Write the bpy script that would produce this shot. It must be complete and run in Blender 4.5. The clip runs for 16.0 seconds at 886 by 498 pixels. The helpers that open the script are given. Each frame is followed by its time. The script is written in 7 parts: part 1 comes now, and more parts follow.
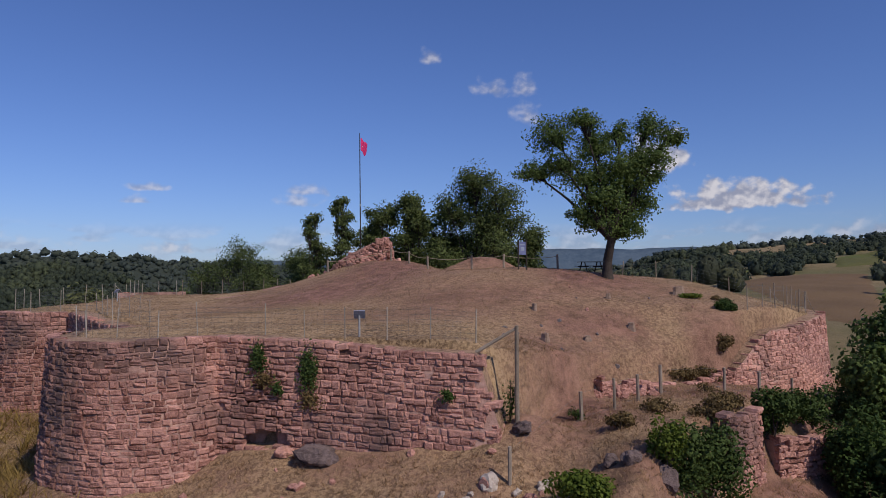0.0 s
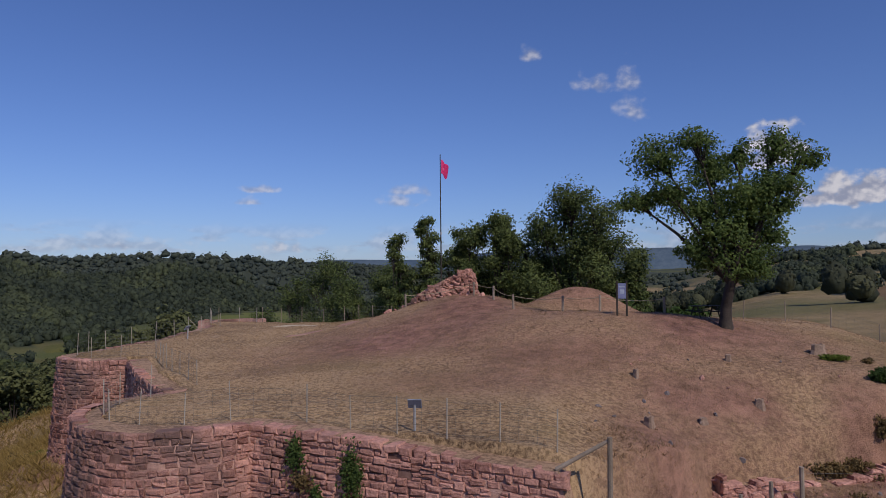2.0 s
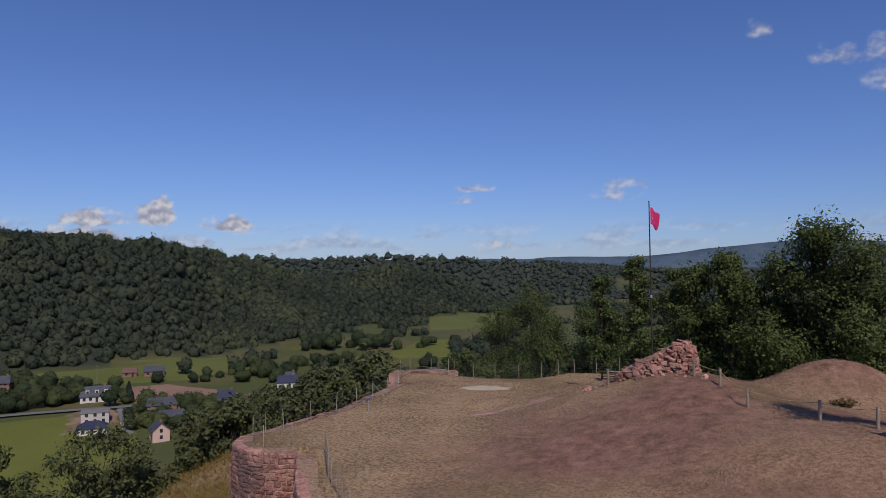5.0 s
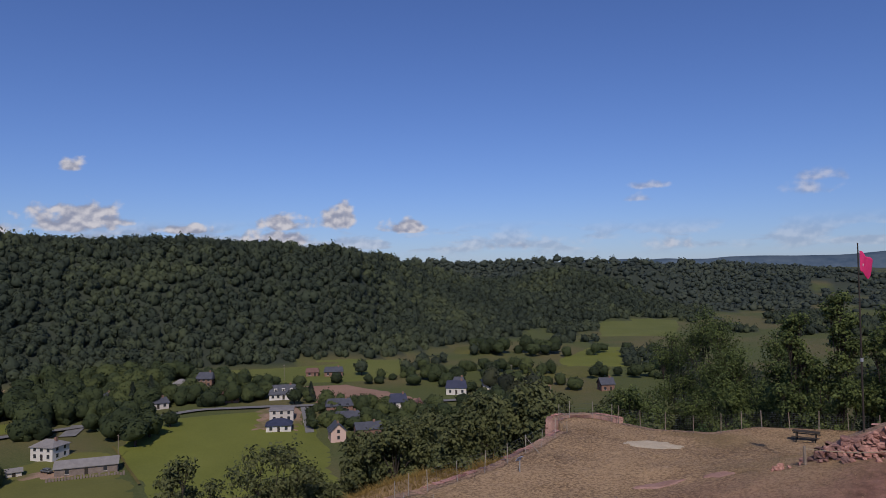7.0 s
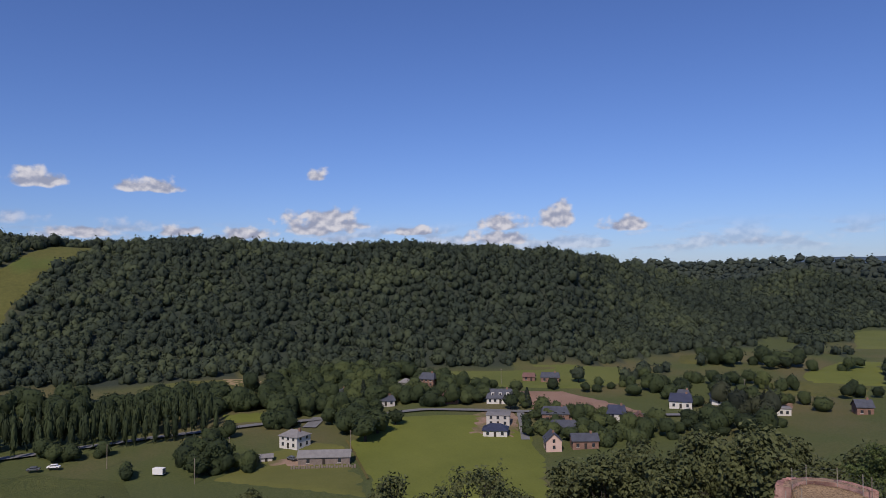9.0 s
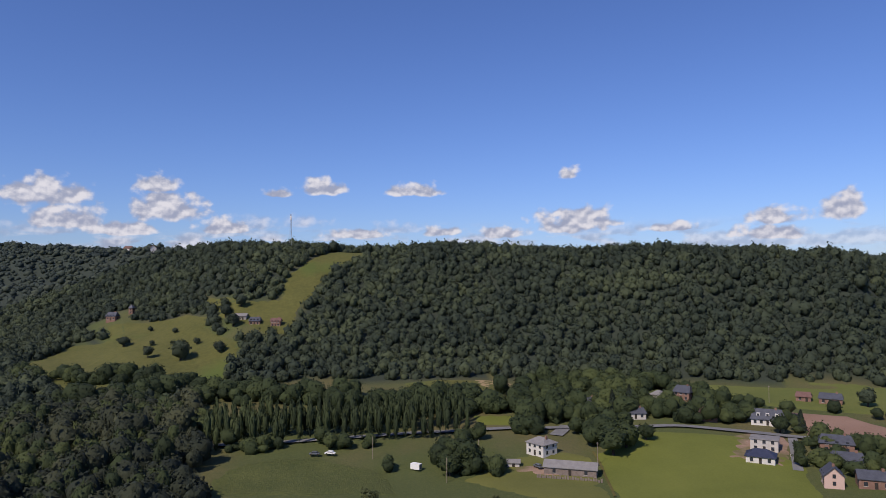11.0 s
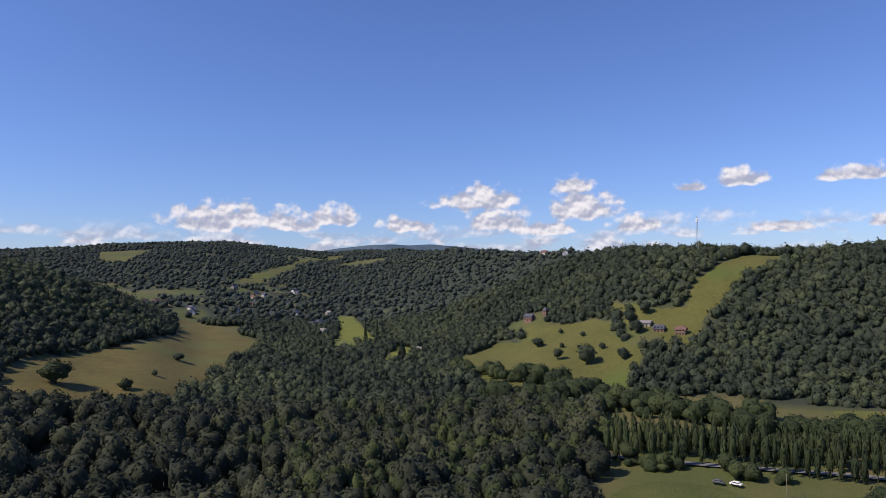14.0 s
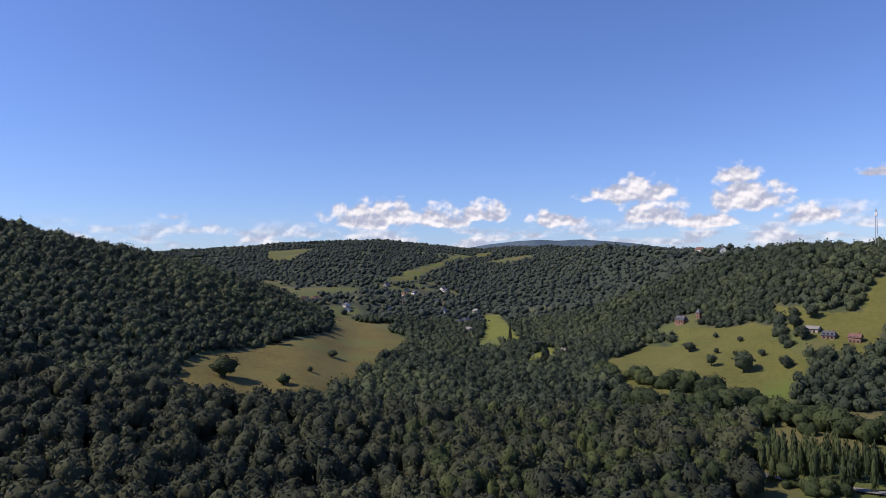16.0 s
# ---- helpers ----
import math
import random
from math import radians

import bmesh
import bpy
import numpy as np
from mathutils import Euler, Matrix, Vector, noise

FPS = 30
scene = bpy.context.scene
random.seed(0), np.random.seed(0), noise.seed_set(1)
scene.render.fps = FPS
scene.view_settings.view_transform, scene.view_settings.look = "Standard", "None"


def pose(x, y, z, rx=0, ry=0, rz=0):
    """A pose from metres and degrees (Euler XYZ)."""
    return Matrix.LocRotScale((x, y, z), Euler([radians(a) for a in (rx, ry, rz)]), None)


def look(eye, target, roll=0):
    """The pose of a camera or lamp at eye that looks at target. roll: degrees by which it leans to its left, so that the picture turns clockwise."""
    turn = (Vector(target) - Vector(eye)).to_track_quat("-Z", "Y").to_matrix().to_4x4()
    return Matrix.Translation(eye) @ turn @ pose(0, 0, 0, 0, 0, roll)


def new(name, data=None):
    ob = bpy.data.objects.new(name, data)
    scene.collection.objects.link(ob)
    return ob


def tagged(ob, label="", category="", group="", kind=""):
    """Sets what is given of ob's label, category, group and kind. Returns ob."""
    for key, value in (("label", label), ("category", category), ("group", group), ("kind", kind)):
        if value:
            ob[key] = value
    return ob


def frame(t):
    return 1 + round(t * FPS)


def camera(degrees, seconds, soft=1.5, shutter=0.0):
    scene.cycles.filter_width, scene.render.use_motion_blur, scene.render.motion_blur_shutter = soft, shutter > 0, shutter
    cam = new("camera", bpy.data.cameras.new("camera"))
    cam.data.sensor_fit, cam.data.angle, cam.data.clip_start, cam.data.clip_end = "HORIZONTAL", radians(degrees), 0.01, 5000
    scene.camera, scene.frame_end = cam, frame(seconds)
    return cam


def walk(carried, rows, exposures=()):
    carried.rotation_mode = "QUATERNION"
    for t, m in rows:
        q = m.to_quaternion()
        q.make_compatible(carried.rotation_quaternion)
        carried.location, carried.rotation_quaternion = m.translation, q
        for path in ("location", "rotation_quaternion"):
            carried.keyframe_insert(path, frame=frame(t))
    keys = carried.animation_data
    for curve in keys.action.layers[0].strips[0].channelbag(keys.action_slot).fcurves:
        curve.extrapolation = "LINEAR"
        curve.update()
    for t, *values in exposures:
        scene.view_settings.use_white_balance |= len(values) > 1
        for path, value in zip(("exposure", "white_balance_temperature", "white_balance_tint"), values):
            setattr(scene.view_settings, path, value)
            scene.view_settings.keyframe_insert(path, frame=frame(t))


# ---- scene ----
cam = camera(65.5, 16.0, soft=0.6)
PATH = [
    (0, pose(1.677, 22.381, 2.643, 92.160, 0.597, 2.042)),
    (0.5, pose(2.047, 23.853, 3.211, 92.074, 0.508, 2.960)),
    (1, pose(2.300, 25.337, 3.906, 92.082, 0.456, 4.906)),
    (1.5, pose(2.402, 26.784, 4.724, 92.183, 0.379, 7.827)),
    (2, pose(2.443, 28.164, 5.596, 92.132, 0.409, 10.363)),
    (2.5, pose(2.442, 29.482, 6.531, 92.115, 0.421, 13.084)),
    (3, pose(2.375, 30.786, 7.453, 92.084, 0.405, 15.671)),
    (3.5, pose(2.288, 32.086, 8.268, 92.071, 0.521, 18.209)),
    (4, pose(2.104, 33.314, 9.106, 92.061, 0.538, 21.305)),
    (4.2, pose(2.025, 33.793, 9.435, 92.004, 0.548, 22.730)),
    (6.3, pose(1.067, 38.210, 12.871, 92.079, 0.471, 36.206)),
    (6.5, pose(0.956, 38.600, 13.196, 92.057, 0.507, 37.645)),
    (7, pose(0.651, 39.546, 14.013, 92.084, 0.537, 42.023)),
    (7.5, pose(0.366, 40.466, 14.736, 92.117, 0.501, 46.380)),
    (8, pose(0.019, 41.357, 15.508, 92.150, 0.473, 50.790)),
    (8.2, pose(-0.108, 41.716, 15.831, 92.144, 0.491, 52.714)),
    (10.3, pose(-1.057, 45.597, 19.759, 92.168, 0.521, 72.755)),
    (10.5, pose(-1.158, 45.967, 20.182, 92.146, 0.482, 75.022)),
    (11, pose(-1.433, 46.895, 21.276, 92.168, 0.461, 80.875)),
    (11.5, pose(-1.777, 47.841, 22.404, 92.170, 0.474, 86.775)),
    (12, pose(-2.249, 48.816, 23.544, 92.144, 0.509, 92.099)),
    (12.5, pose(-2.853, 49.847, 24.687, 92.100, 0.453, 97.459)),
    (13, pose(-3.559, 50.950, 25.829, 92.072, 0.494, 102.613)),
    (13.5, pose(-4.334, 52.163, 26.974, 92.106, 0.532, 108.106)),
    (14, pose(-5.140, 53.444, 28.118, 92.152, 0.481, 114.270)),
    (14.5, pose(-5.945, 54.753, 29.234, 92.153, 0.463, 119.184)),
    (15, pose(-6.725, 56.047, 30.301, 92.110, 0.514, 122.678)),
    (15.5, pose(-7.488, 57.336, 31.329, 92.079, 0.522, 124.989)),
    (16, pose(-8.244, 58.629, 32.335, 91.864, 0.618, 126.742)),
]
walk(cam, PATH, [(0.0, -0.28, 6600, 12), (2.0, -0.36, 6600, 12), (6.5, -0.38, 6600, 12), (8.0, -0.28, 6600, 12), (11.0, 0.0, 6650, 12), (14.0, 0.27, 6900, 12), (16.0, 0.4, 6950, 12)])

# ---- world, sun, exposure ----
SUN_AZ, SUN_EL = 137.0, 45.0          # clockwise from +y, degrees
world = bpy.data.worlds.new("world")
scene.world = world
world.use_nodes = True
wn, wl = world.node_tree.nodes, world.node_tree.links
sky = wn.new("ShaderNodeTexSky")
sky.sky_type = "NISHITA"
sky.sun_disc = False
sky.sun_elevation, sky.sun_rotation = radians(SUN_EL), radians(SUN_AZ)
sky.air_density, sky.dust_density, sky.ozone_density = 1.0, 0.3, 4.0
wn["Background"].inputs["Strength"].default_value = 0.1

# fair-weather clouds by compass angle left of +y, height, half width, half height (degrees)
CLOUDS = ((-15.5, 9.4, 2.5, 1.9), (-21.4, 5.9, 5.6, 1.4), (69.7, 4.6, 3.6, 1.2), (70.3, 8.3, 1.0, 0.7), (50.6, 4.8, 1.7, 1.3),
          (55.1, 4.3, 2.2, 0.9), (45.0, 4.0, 2.3, 0.7), (55.6, 3.1, 3.0, 0.8), (111.1, 6.3, 3.8, 1.3), (109.5, 4.6, 2.7, 1.3), (103.4, 7.2, 1.8, 0.9), (102.8, 5.6, 3.2, 1.6),
          (94.4, 6.8, 1.4, 0.5), (90.8, 7.3, 2.1, 0.8), (83.1, 7.1, 2.4, 0.7), (132.5, 4.8, 4.0, 1.5), (127.4, 4.5, 3.1, 1.2), (123.4, 4.9, 2.5, 1.0), (76.0, 3.5, 2.4, 0.6), (81.0, 3.7, 1.5, 0.6), (88.0, 3.5, 2.8, 0.6), (98.5, 4.0, 2.4, 0.8), (106.0, 3.7, 2.8, 0.7), (117.5, 4.2, 2.6, 0.8), (62.0, 3.7, 2.2, 0.5), (70.1, 4.2, 3.2, 1.1))
WISPS = ((-2.2, 15.4, 1.9, 1.1), (-4.8, 15.4, 1.5, 1.4), (-5.1, 13.2, 1.6, 1.5), (3.0, 17.8, 1.0, 0.9), (25.2, 7.0, 2.1, 0.45), (13.1, 7.1, 2.0, 0.8), (23.7, 2.4, 3.2, 0.8), (14.0, 6.2, 2.3, 0.8), (25.9, 6.0, 1.9, 0.45), (96.2, 4.3, 2.8, 0.9), (92.2, 4.5, 2.2, 0.9),
         (84.8, 4.0, 3.4, 0.8), (65.0, 3.8, 1.9, 0.6), (78.2, 2.9, 2.4, 0.7), (146.4, 3.6, 4.0, 0.7), (148.2, 4.5, 1.1, 0.4), (115.0, 3.6, 4.5, 0.9), (138.0, 3.4, 5.0, 0.8), (-30.0, 3.0, 6.0, 1.0), (36.0, 2.6, 6.0, 0.8))


def wnode(kind_, op=None, *ins):
    t = wn.new(kind_)
    if op:
        t.operation = op
    for i, q in enumerate(ins):
        if q is None:
            continue
        if isinstance(q, (int, float, tuple)):
            t.inputs[i].default_value = q
        else:
            wl.new(q, t.inputs[i])
    return t


def wmath(op, *ins):
    return wnode("ShaderNodeMath", op, *ins).outputs[0]


coord = wn.new("ShaderNodeTexCoord")
split = wnode("ShaderNodeSeparateXYZ", None, coord.outputs["Generated"])
az = wmath("MULTIPLY", wmath("ARCTAN2", wmath("MULTIPLY", split.outputs[0], -1.0), split.outputs[1]), 57.2958)
el = wmath("MULTIPLY", wmath("ARCSINE", split.outputs[2]), 57.2958)
dome = wnode("ShaderNodeCombineXYZ", None, az, el).outputs[0]


def wnoise(scale, detail, shift):
    t = wn.new("ShaderNodeTexNoise")
    t.noise_dimensions = "2D"
    t.inputs["Scale"].default_value, t.inputs["Detail"].default_value, t.inputs["Roughness"].default_value = scale, detail, 0.44
    wl.new(wnode("ShaderNodeVectorMath", "MULTIPLY_ADD", dome, (1.0, 1.25, 1.0), shift).outputs[0], t.inputs["Vector"])
    return t.outputs["Fac"]


def cloud_field(table):
    near = None
    for a, e, w, h in table:
        dx, dy = wmath("MULTIPLY_ADD", az, 1 / w, -a / w), wmath("MULTIPLY_ADD", el, 1 / h, 0.35 - e / h)
        dy = wmath("MAXIMUM", wmath("MULTIPLY", dy, 0.8), wmath("MULTIPLY", dy, -2.0))
        d = wmath("SQRT", wmath("ADD", wmath("MULTIPLY", dx, dx), wmath("MULTIPLY", dy, dy)))
        near = d if near is None else wmath("MINIMUM", near, d)
    return near


def wramp(v, lo, hi, a=0.0, b=1.0):
    t = wn.new("ShaderNodeMapRange")
    t.interpolation_type = "SMOOTHSTEP"
    for k, q in (("From Min", lo), ("From Max", hi), ("To Min", a), ("To Max", b)):
        t.inputs[k].default_value = q
    wl.new(v, t.inputs["Value"])
    return t.outputs["Result"]


n_big, n_side = wnoise(0.75, 6, (0.0, 0.0, 0.0)), wnoise(0.75, 6, (-0.12, -0.35, 0.0))
puff = wmath("MULTIPLY_ADD", wmath("SUBTRACT", n_big, 0.5), 1.5, wmath("SUBTRACT", 1.02, cloud_field(CLOUDS)))
wisp = wmath("MULTIPLY_ADD", wmath("SUBTRACT", n_big, 0.5), 1.6, wmath("SUBTRACT", 0.85, cloud_field(WISPS)))
band_noise = wn.new("ShaderNodeTexNoise")
band_noise.noise_dimensions = "2D"
band_noise.inputs["Scale"].default_value, band_noise.inputs["Detail"].default_value, band_noise.inputs["Roughness"].default_value = 0.4, 6, 0.5
wl.new(wnode("ShaderNodeVectorMath", "MULTIPLY_ADD", dome, (0.55, 1.9, 1.0), (11.0, 4.0, 0.0)).outputs[0], band_noise.inputs["Vector"])
low = wmath("MULTIPLY", wramp(el, 1.2, 2.2), wramp(el, 2.6, 4.6, 1.0, 0.0))
band = wmath("MULTIPLY", wmath("MULTIPLY", wramp(band_noise.outputs["Fac"], 0.44, 0.62), low), wramp(az, 25.0, 95.0, 0.35, 0.85))
thick = wmath("MAXIMUM", wmath("MAXIMUM", wramp(puff, -0.06, 0.46), wramp(wisp, -0.1, 0.9, 0.0, 0.62)), band)
relief = wramp(wmath("SUBTRACT", n_big, n_side), -0.16, 0.2)
mixc = wn.new("ShaderNodeMix")
mixc.data_type = "RGBA"
wl.new(relief, mixc.inputs[0])
mixc.inputs[6].default_value, mixc.inputs[7].default_value = (3.3, 3.7, 5.1, 1), (7.2, 7.2, 7.9, 1)
tint = wn.new("ShaderNodeMix")
tint.data_type, tint.blend_type = "RGBA", "MULTIPLY"
tint.inputs[0].default_value = 1.0
tint.inputs[7].default_value = (0.655, 0.785, 1.2, 1)
wl.new(sky.outputs[0], tint.inputs[6])
mixs = wn.new("ShaderNodeMix")
mixs.data_type = "RGBA"
wl.new(thick, mixs.inputs[0])
wl.new(tint.outputs[2], mixs.inputs[6])
wl.new(mixc.outputs[2], mixs.inputs[7])
wl.new(mixs.outputs[2], wn["Background"].inputs["Color"])

sun_data = bpy.data.lights.new("sun", "SUN")
sun_data.energy, sun_data.angle, sun_data.color = 3.7, radians(0.53), (1.0, 0.90, 0.80)
sun = new("sun", sun_data)
sun.matrix_world = look((math.sin(radians(SUN_AZ)) * 100, math.cos(radians(SUN_AZ)) * 100, 100 * math.tan(radians(SUN_EL))), (0, 0, 0))

# ---- shape of the land ----
def sstep(a, b, v):
    u = np.clip((np.asarray(v, float) - a) / (b - a), 0, 1)
    return u * u * (3 - 2 * u)


def lattice(ix, iy, seed):
    n = (ix.astype(np.int64) * 374761393 + iy.astype(np.int64) * 668265263 + seed * 1442695041) & 0x7FFFFFFF
    n = ((n ^ (n >> 13)) * 1274126177) & 0x7FFFFFFF
    return ((n ^ (n >> 16)) & 0xFFFF) / 65535.0


def vnoise(x, y, seed=0):
    """Smooth value noise in 0..1 on arrays."""
    x, y = np.asarray(x, float), np.asarray(y, float)
    ix, iy = np.floor(x), np.floor(y)
    u, v = x - ix, y - iy
    u, v = u * u * (3 - 2 * u), v * v * (3 - 2 * v)
    a, b = lattice(ix, iy, seed), lattice(ix + 1, iy, seed)
    c, d = lattice(ix, iy + 1, seed), lattice(ix + 1, iy + 1, seed)
    return (a * (1 - u) + b * u) * (1 - v) + (c * (1 - u) + d * u) * v


def arc(cx, cy, r, a0, a1, n):
    return [(cx + r * math.cos(radians(a0 + (a1 - a0) * i / n)), cy + r * math.sin(radians(a0 + (a1 - a0) * i / n))) for i in range(n + 1)]


# outer faces of the walls round the castle terrace
FRONT = [(2.9, 49.55), (2.0, 49.8), (-9.4, 52.6)] + arc(-13.2, 55.4, 4.8, -36, -222, 14)[1:]
LINK = [FRONT[-1], (-20.9, 62.5), (-24.4, 66.7)]
TOWER2 = arc(-27.1, 69.2, 3.35, -42, -205, 10)
WEST = [TOWER2[-1], (-29.9, 74.0), (-29.7, 78.0), (-30.3, 83.0), (-31.4, 89.0)]
TOWER3 = arc(-30.8, 93.0, 3.5, 215, 55, 9)
BACK = [TOWER3[-1], (-25.5, 95.4), (-21.5, 97.2), (-19.3, 101.6), (-14.0, 104.6), (-9.0, 106.2), (0.0, 104.0), (12.0, 98.0), (23.0, 88.0), (28.5, 79.0)]
EAST = [(28.5, 79.0), (28.2, 75.0), (26.0, 70.5), (21.6, 65.4), (18.7, 63.2), (16.4, 61.6)]
SLOPE = [(16.4, 61.6), (8.5, 57.6), (5.5, 53.5), (2.9, 49.55)]
OUTLINE = FRONT + LINK[1:] + TOWER2 + WEST[1:] + TOWER3 + BACK[1:] + EAST[1:] + SLOPE[1:-1]


def outside(x, y):
    """Distance to the outline: positive outside, negative within."""
    x, y = np.asarray(x, float), np.asarray(y, float)
    best = np.full(x.shape, 1e9)
    within = np.zeros(x.shape, bool)
    for (ax, ay), (bx, by) in zip(OUTLINE, OUTLINE[1:] + OUTLINE[:1]):
        ex, ey = bx - ax, by - ay
        k = np.clip(((x - ax) * ex + (y - ay) * ey) / (ex * ex + ey * ey + 1e-12), 0, 1)
        best = np.minimum(best, np.hypot(x - ax - k * ex, y - ay - k * ey))
        if abs(ey) > 1e-9:
            within ^= ((ay > y) != (by > y)) & (x < ax + (y - ay) * ex / ey)
    return np.where(within, -best, best)


def bump(x, y, cx, cy, sx_, sy_, h):
    return h * np.exp(-((x - cx) / sx_) ** 2 - ((y - cy) / sy_) ** 2)


def terrace(x, y):
    z = 0.03 * np.clip(y - 53, 0, 30) + bump(x, y, 4, 73, 11.5, 7.5, 2.3) + bump(x, y, -6, 84, 8, 8, 2.9) + bump(x, y, 3.6, 91.5, 4.6, 3.6, 3.2) + bump(x, y, 16, 82, 9, 10, 1.2)
    z = z - np.clip(0.28 * (x - 1.5), 0, 3.4) * (1 - sstep(57, 65, y)) - 1.2 * sstep(19, 27, x)
    return z + 0.25 * (vnoise(x / 3.1, y / 3.1, 3) - 0.5) + 0.1 * (vnoise(x / 0.9, y / 0.9, 4) - 0.5)


# the country round the castle by compass angle (degrees, left of +y): height at 170 m, at 250 m, foot of the hills, ridge
ANGLES = (-130, -60, -28, -17, -12, -8, 6, 18, 27, 32, 40, 50, 60, 75, 88, 98, 106, 113, 123, 132, 141, 150, 160, 180, 230)
H170 = (-20, -12, -9, -14, -17, -19, -30, -36, -42, -46, -50, -52, -52, -52, -52, -52, -52, -52, -52, -52, -50, -46, -42, -35, -20)
H250 = (-18, -9, -5, -8, -12, -16, -32, -42, -44, -46, -48, -49, -49, -50, -50, -50, -50, -50, -50, -48, -46, -38, -30, -22, -18)
FOOT_D = (300, 330, 360, 400, 450, 600, 700, 800, 650, 600, 480, 400, 390, 390, 390, 400, 420, 600, 750, 640, 620, 600, 600, 600, 600)
FOOT_Z = (-15, -5, -1, -4, -12, -20, -26, -28, -30, -31, -34, -37, -38, -38, -38, -38, -36, -30, -28, -26, -26, -26, -25, -15, -15)
RIDGE_D = (700, 900, 1000, 1000, 1100, 1300, 1500, 1300, 850, 800, 950, 540, 530, 560, 580, 610, 900, 1300, 2600, 2200, 2200, 2200, 2000, 1500, 700)
RIDGE_Z = (30, 34, 41, 32, 8, -6, 6, 26, 22, 23, 24, 27, 34, 39, 43, 44, 52, 72, 120, 136, 122, 100, 90, 84, 30)
# the wooded spur that comes down beside the dry meadow
SPUR_A = (130, 136, 141, 145, 150, 155, 160, 180, 230)
SPUR_FOOT_D = (560, 560, 500, 410, 330, 300, 290, 270, 300)
SPUR_FOOT_Z = (-20, -15, -17, -20, -24, -24, -24, -15, -15)
SPUR_D = (650, 640, 650, 650, 650, 650, 650, 600, 700)
SPUR_Z = (-18, -10, 18, 34, 49, 63, 75, 80, 30)
HUB = (-3.0, 50.0)


def country(x, y):
    dx, dy = x - HUB[0], y - HUB[1]
    d, a = np.hypot(dx, dy), np.degrees(np.arctan2(-dx, dy))
    a = np.where(a < -130, a + 360, a)

    def by(table):
        return np.interp(a, ANGLES, table)
    h170, h250, fd, fz, rd, rz = by(H170), by(H250), by(FOOT_D), by(FOOT_Z), by(RIDGE_D), by(RIDGE_Z)
    fd = np.maximum(fd, 260)
    z = np.where(d < 250, h170 + (h250 - h170) * np.clip((d - 170) / 80, 0, 1), h250 + (fz - h250) * np.clip((d - 250) / (fd - 250), 0, 1))
    z = z + (rz - fz) * (0.45 * sstep(0, 1, (d - fd) / (rd - fd)) + 0.55 * np.clip((d - fd) / (rd - fd), 0, 1))
    z = z - 0.03 * np.clip(d - rd * 1.08, 0, 700)
    sfd, sfz, srd, srz = (np.interp(a, SPUR_A, q) for q in (SPUR_FOOT_D, SPUR_FOOT_Z, SPUR_D, SPUR_Z))
    h250s = np.minimum(h250, -30)
    u = np.clip((d - sfd) / (srd - sfd), 0, 1.25)
    zs = np.where(d < sfd, h250s + (sfz - h250s) * np.clip((d - 250) / (sfd - 250), 0, 1), sfz + (srz - sfz) * (0.5 * sstep(0, 1, u) + 0.5 * np.minimum(u, 1)))
    zs = np.where(d < 250, h170 + (h250s - h170) * np.clip((d - 170) / 80, 0, 1), zs)
    z = z + (zs - z) * sstep(132.5, 137.5, a) * (1 - sstep(690, 1050, d))
    far = sstep(1500, 4000, d)
    z = z + far * (20 + 30 * vnoise(a / 9, d / 900, 7) - z * 0.5)
    z = z + (vnoise(x / 70, y / 70, 5) - 0.5) * 9 * sstep(0.0, 0.3, (d - fd) / fd) + (vnoise(x / 24, y / 24, 6) - 0.5) * 1.2 * sstep(60, 200, d)
    return z


def height(x, y):
    x, y = np.asarray(x, float), np.asarray(y, float)
    o = outside(x, y)
    edge = -4.3 + 0.05 * np.clip(x, -14, 12) - 1.2 * sstep(55, 75, y) * (1 - sstep(-20, 10, x)) + 3.4 * sstep(92, 99, y) - 1.1 * (1 - sstep(-11.5, -8, x)) * (1 - sstep(56, 64, y))
    near = edge - (0.36 - 0.05 * sstep(15, 30, -x)) * np.clip(o, 0, 60) + 0.35 * (vnoise(x / 2.3, y / 2.3, 8) - 0.5) + 0.12 * (vnoise(x / 0.7, y / 0.7, 9) - 0.5)
    near = near - 1.3 * sstep(14, 24, x) * (1 - sstep(80, 95, y)) + sstep(4, 8, x) * (1 - 0.6 * sstep(14, 22, x)) * (0.45 + 0.33 * np.clip(o, 0, 7)) * (1 - sstep(5.6, 7.2, o)) * (1 - sstep(62, 72, y))
    near = near + bump(x, y, 4.2, 50.5, 1.6, 1.3, 1.1)
    out = near + (country(x, y) - near) * sstep(4 + 20 * sstep(15, 30, -x), 122, o)
    lap = sstep(-1.0, -0.5, o)
    return terrace(x, y) * (1 - lap) + out * lap

# ---- mesh helpers ----
def mesh_from(name, verts, faces, smooth=False, mats=()):
    """A mesh from an array of corners and an array of faces with the same number of corners each."""
    verts, faces = np.asarray(verts, np.float32), np.asarray(faces, np.int32)
    me = bpy.data.meshes.new(name)
    n, k = faces.shape
    me.vertices.add(len(verts))
    me.vertices.foreach_set("co", verts.ravel())
    me.loops.add(n * k)
    me.loops.foreach_set("vertex_index", faces.ravel())
    me.polygons.add(n)
    me.polygons.foreach_set("loop_start", np.arange(0, n * k, k, dtype=np.int32))
    me.polygons.foreach_set("loop_total", np.full(n, k, np.int32))
    me.polygons.foreach_set("use_smooth", np.full(n, smooth))
    for m in mats:
        me.materials.append(m)
    me.update(calc_edges=True)
    return me


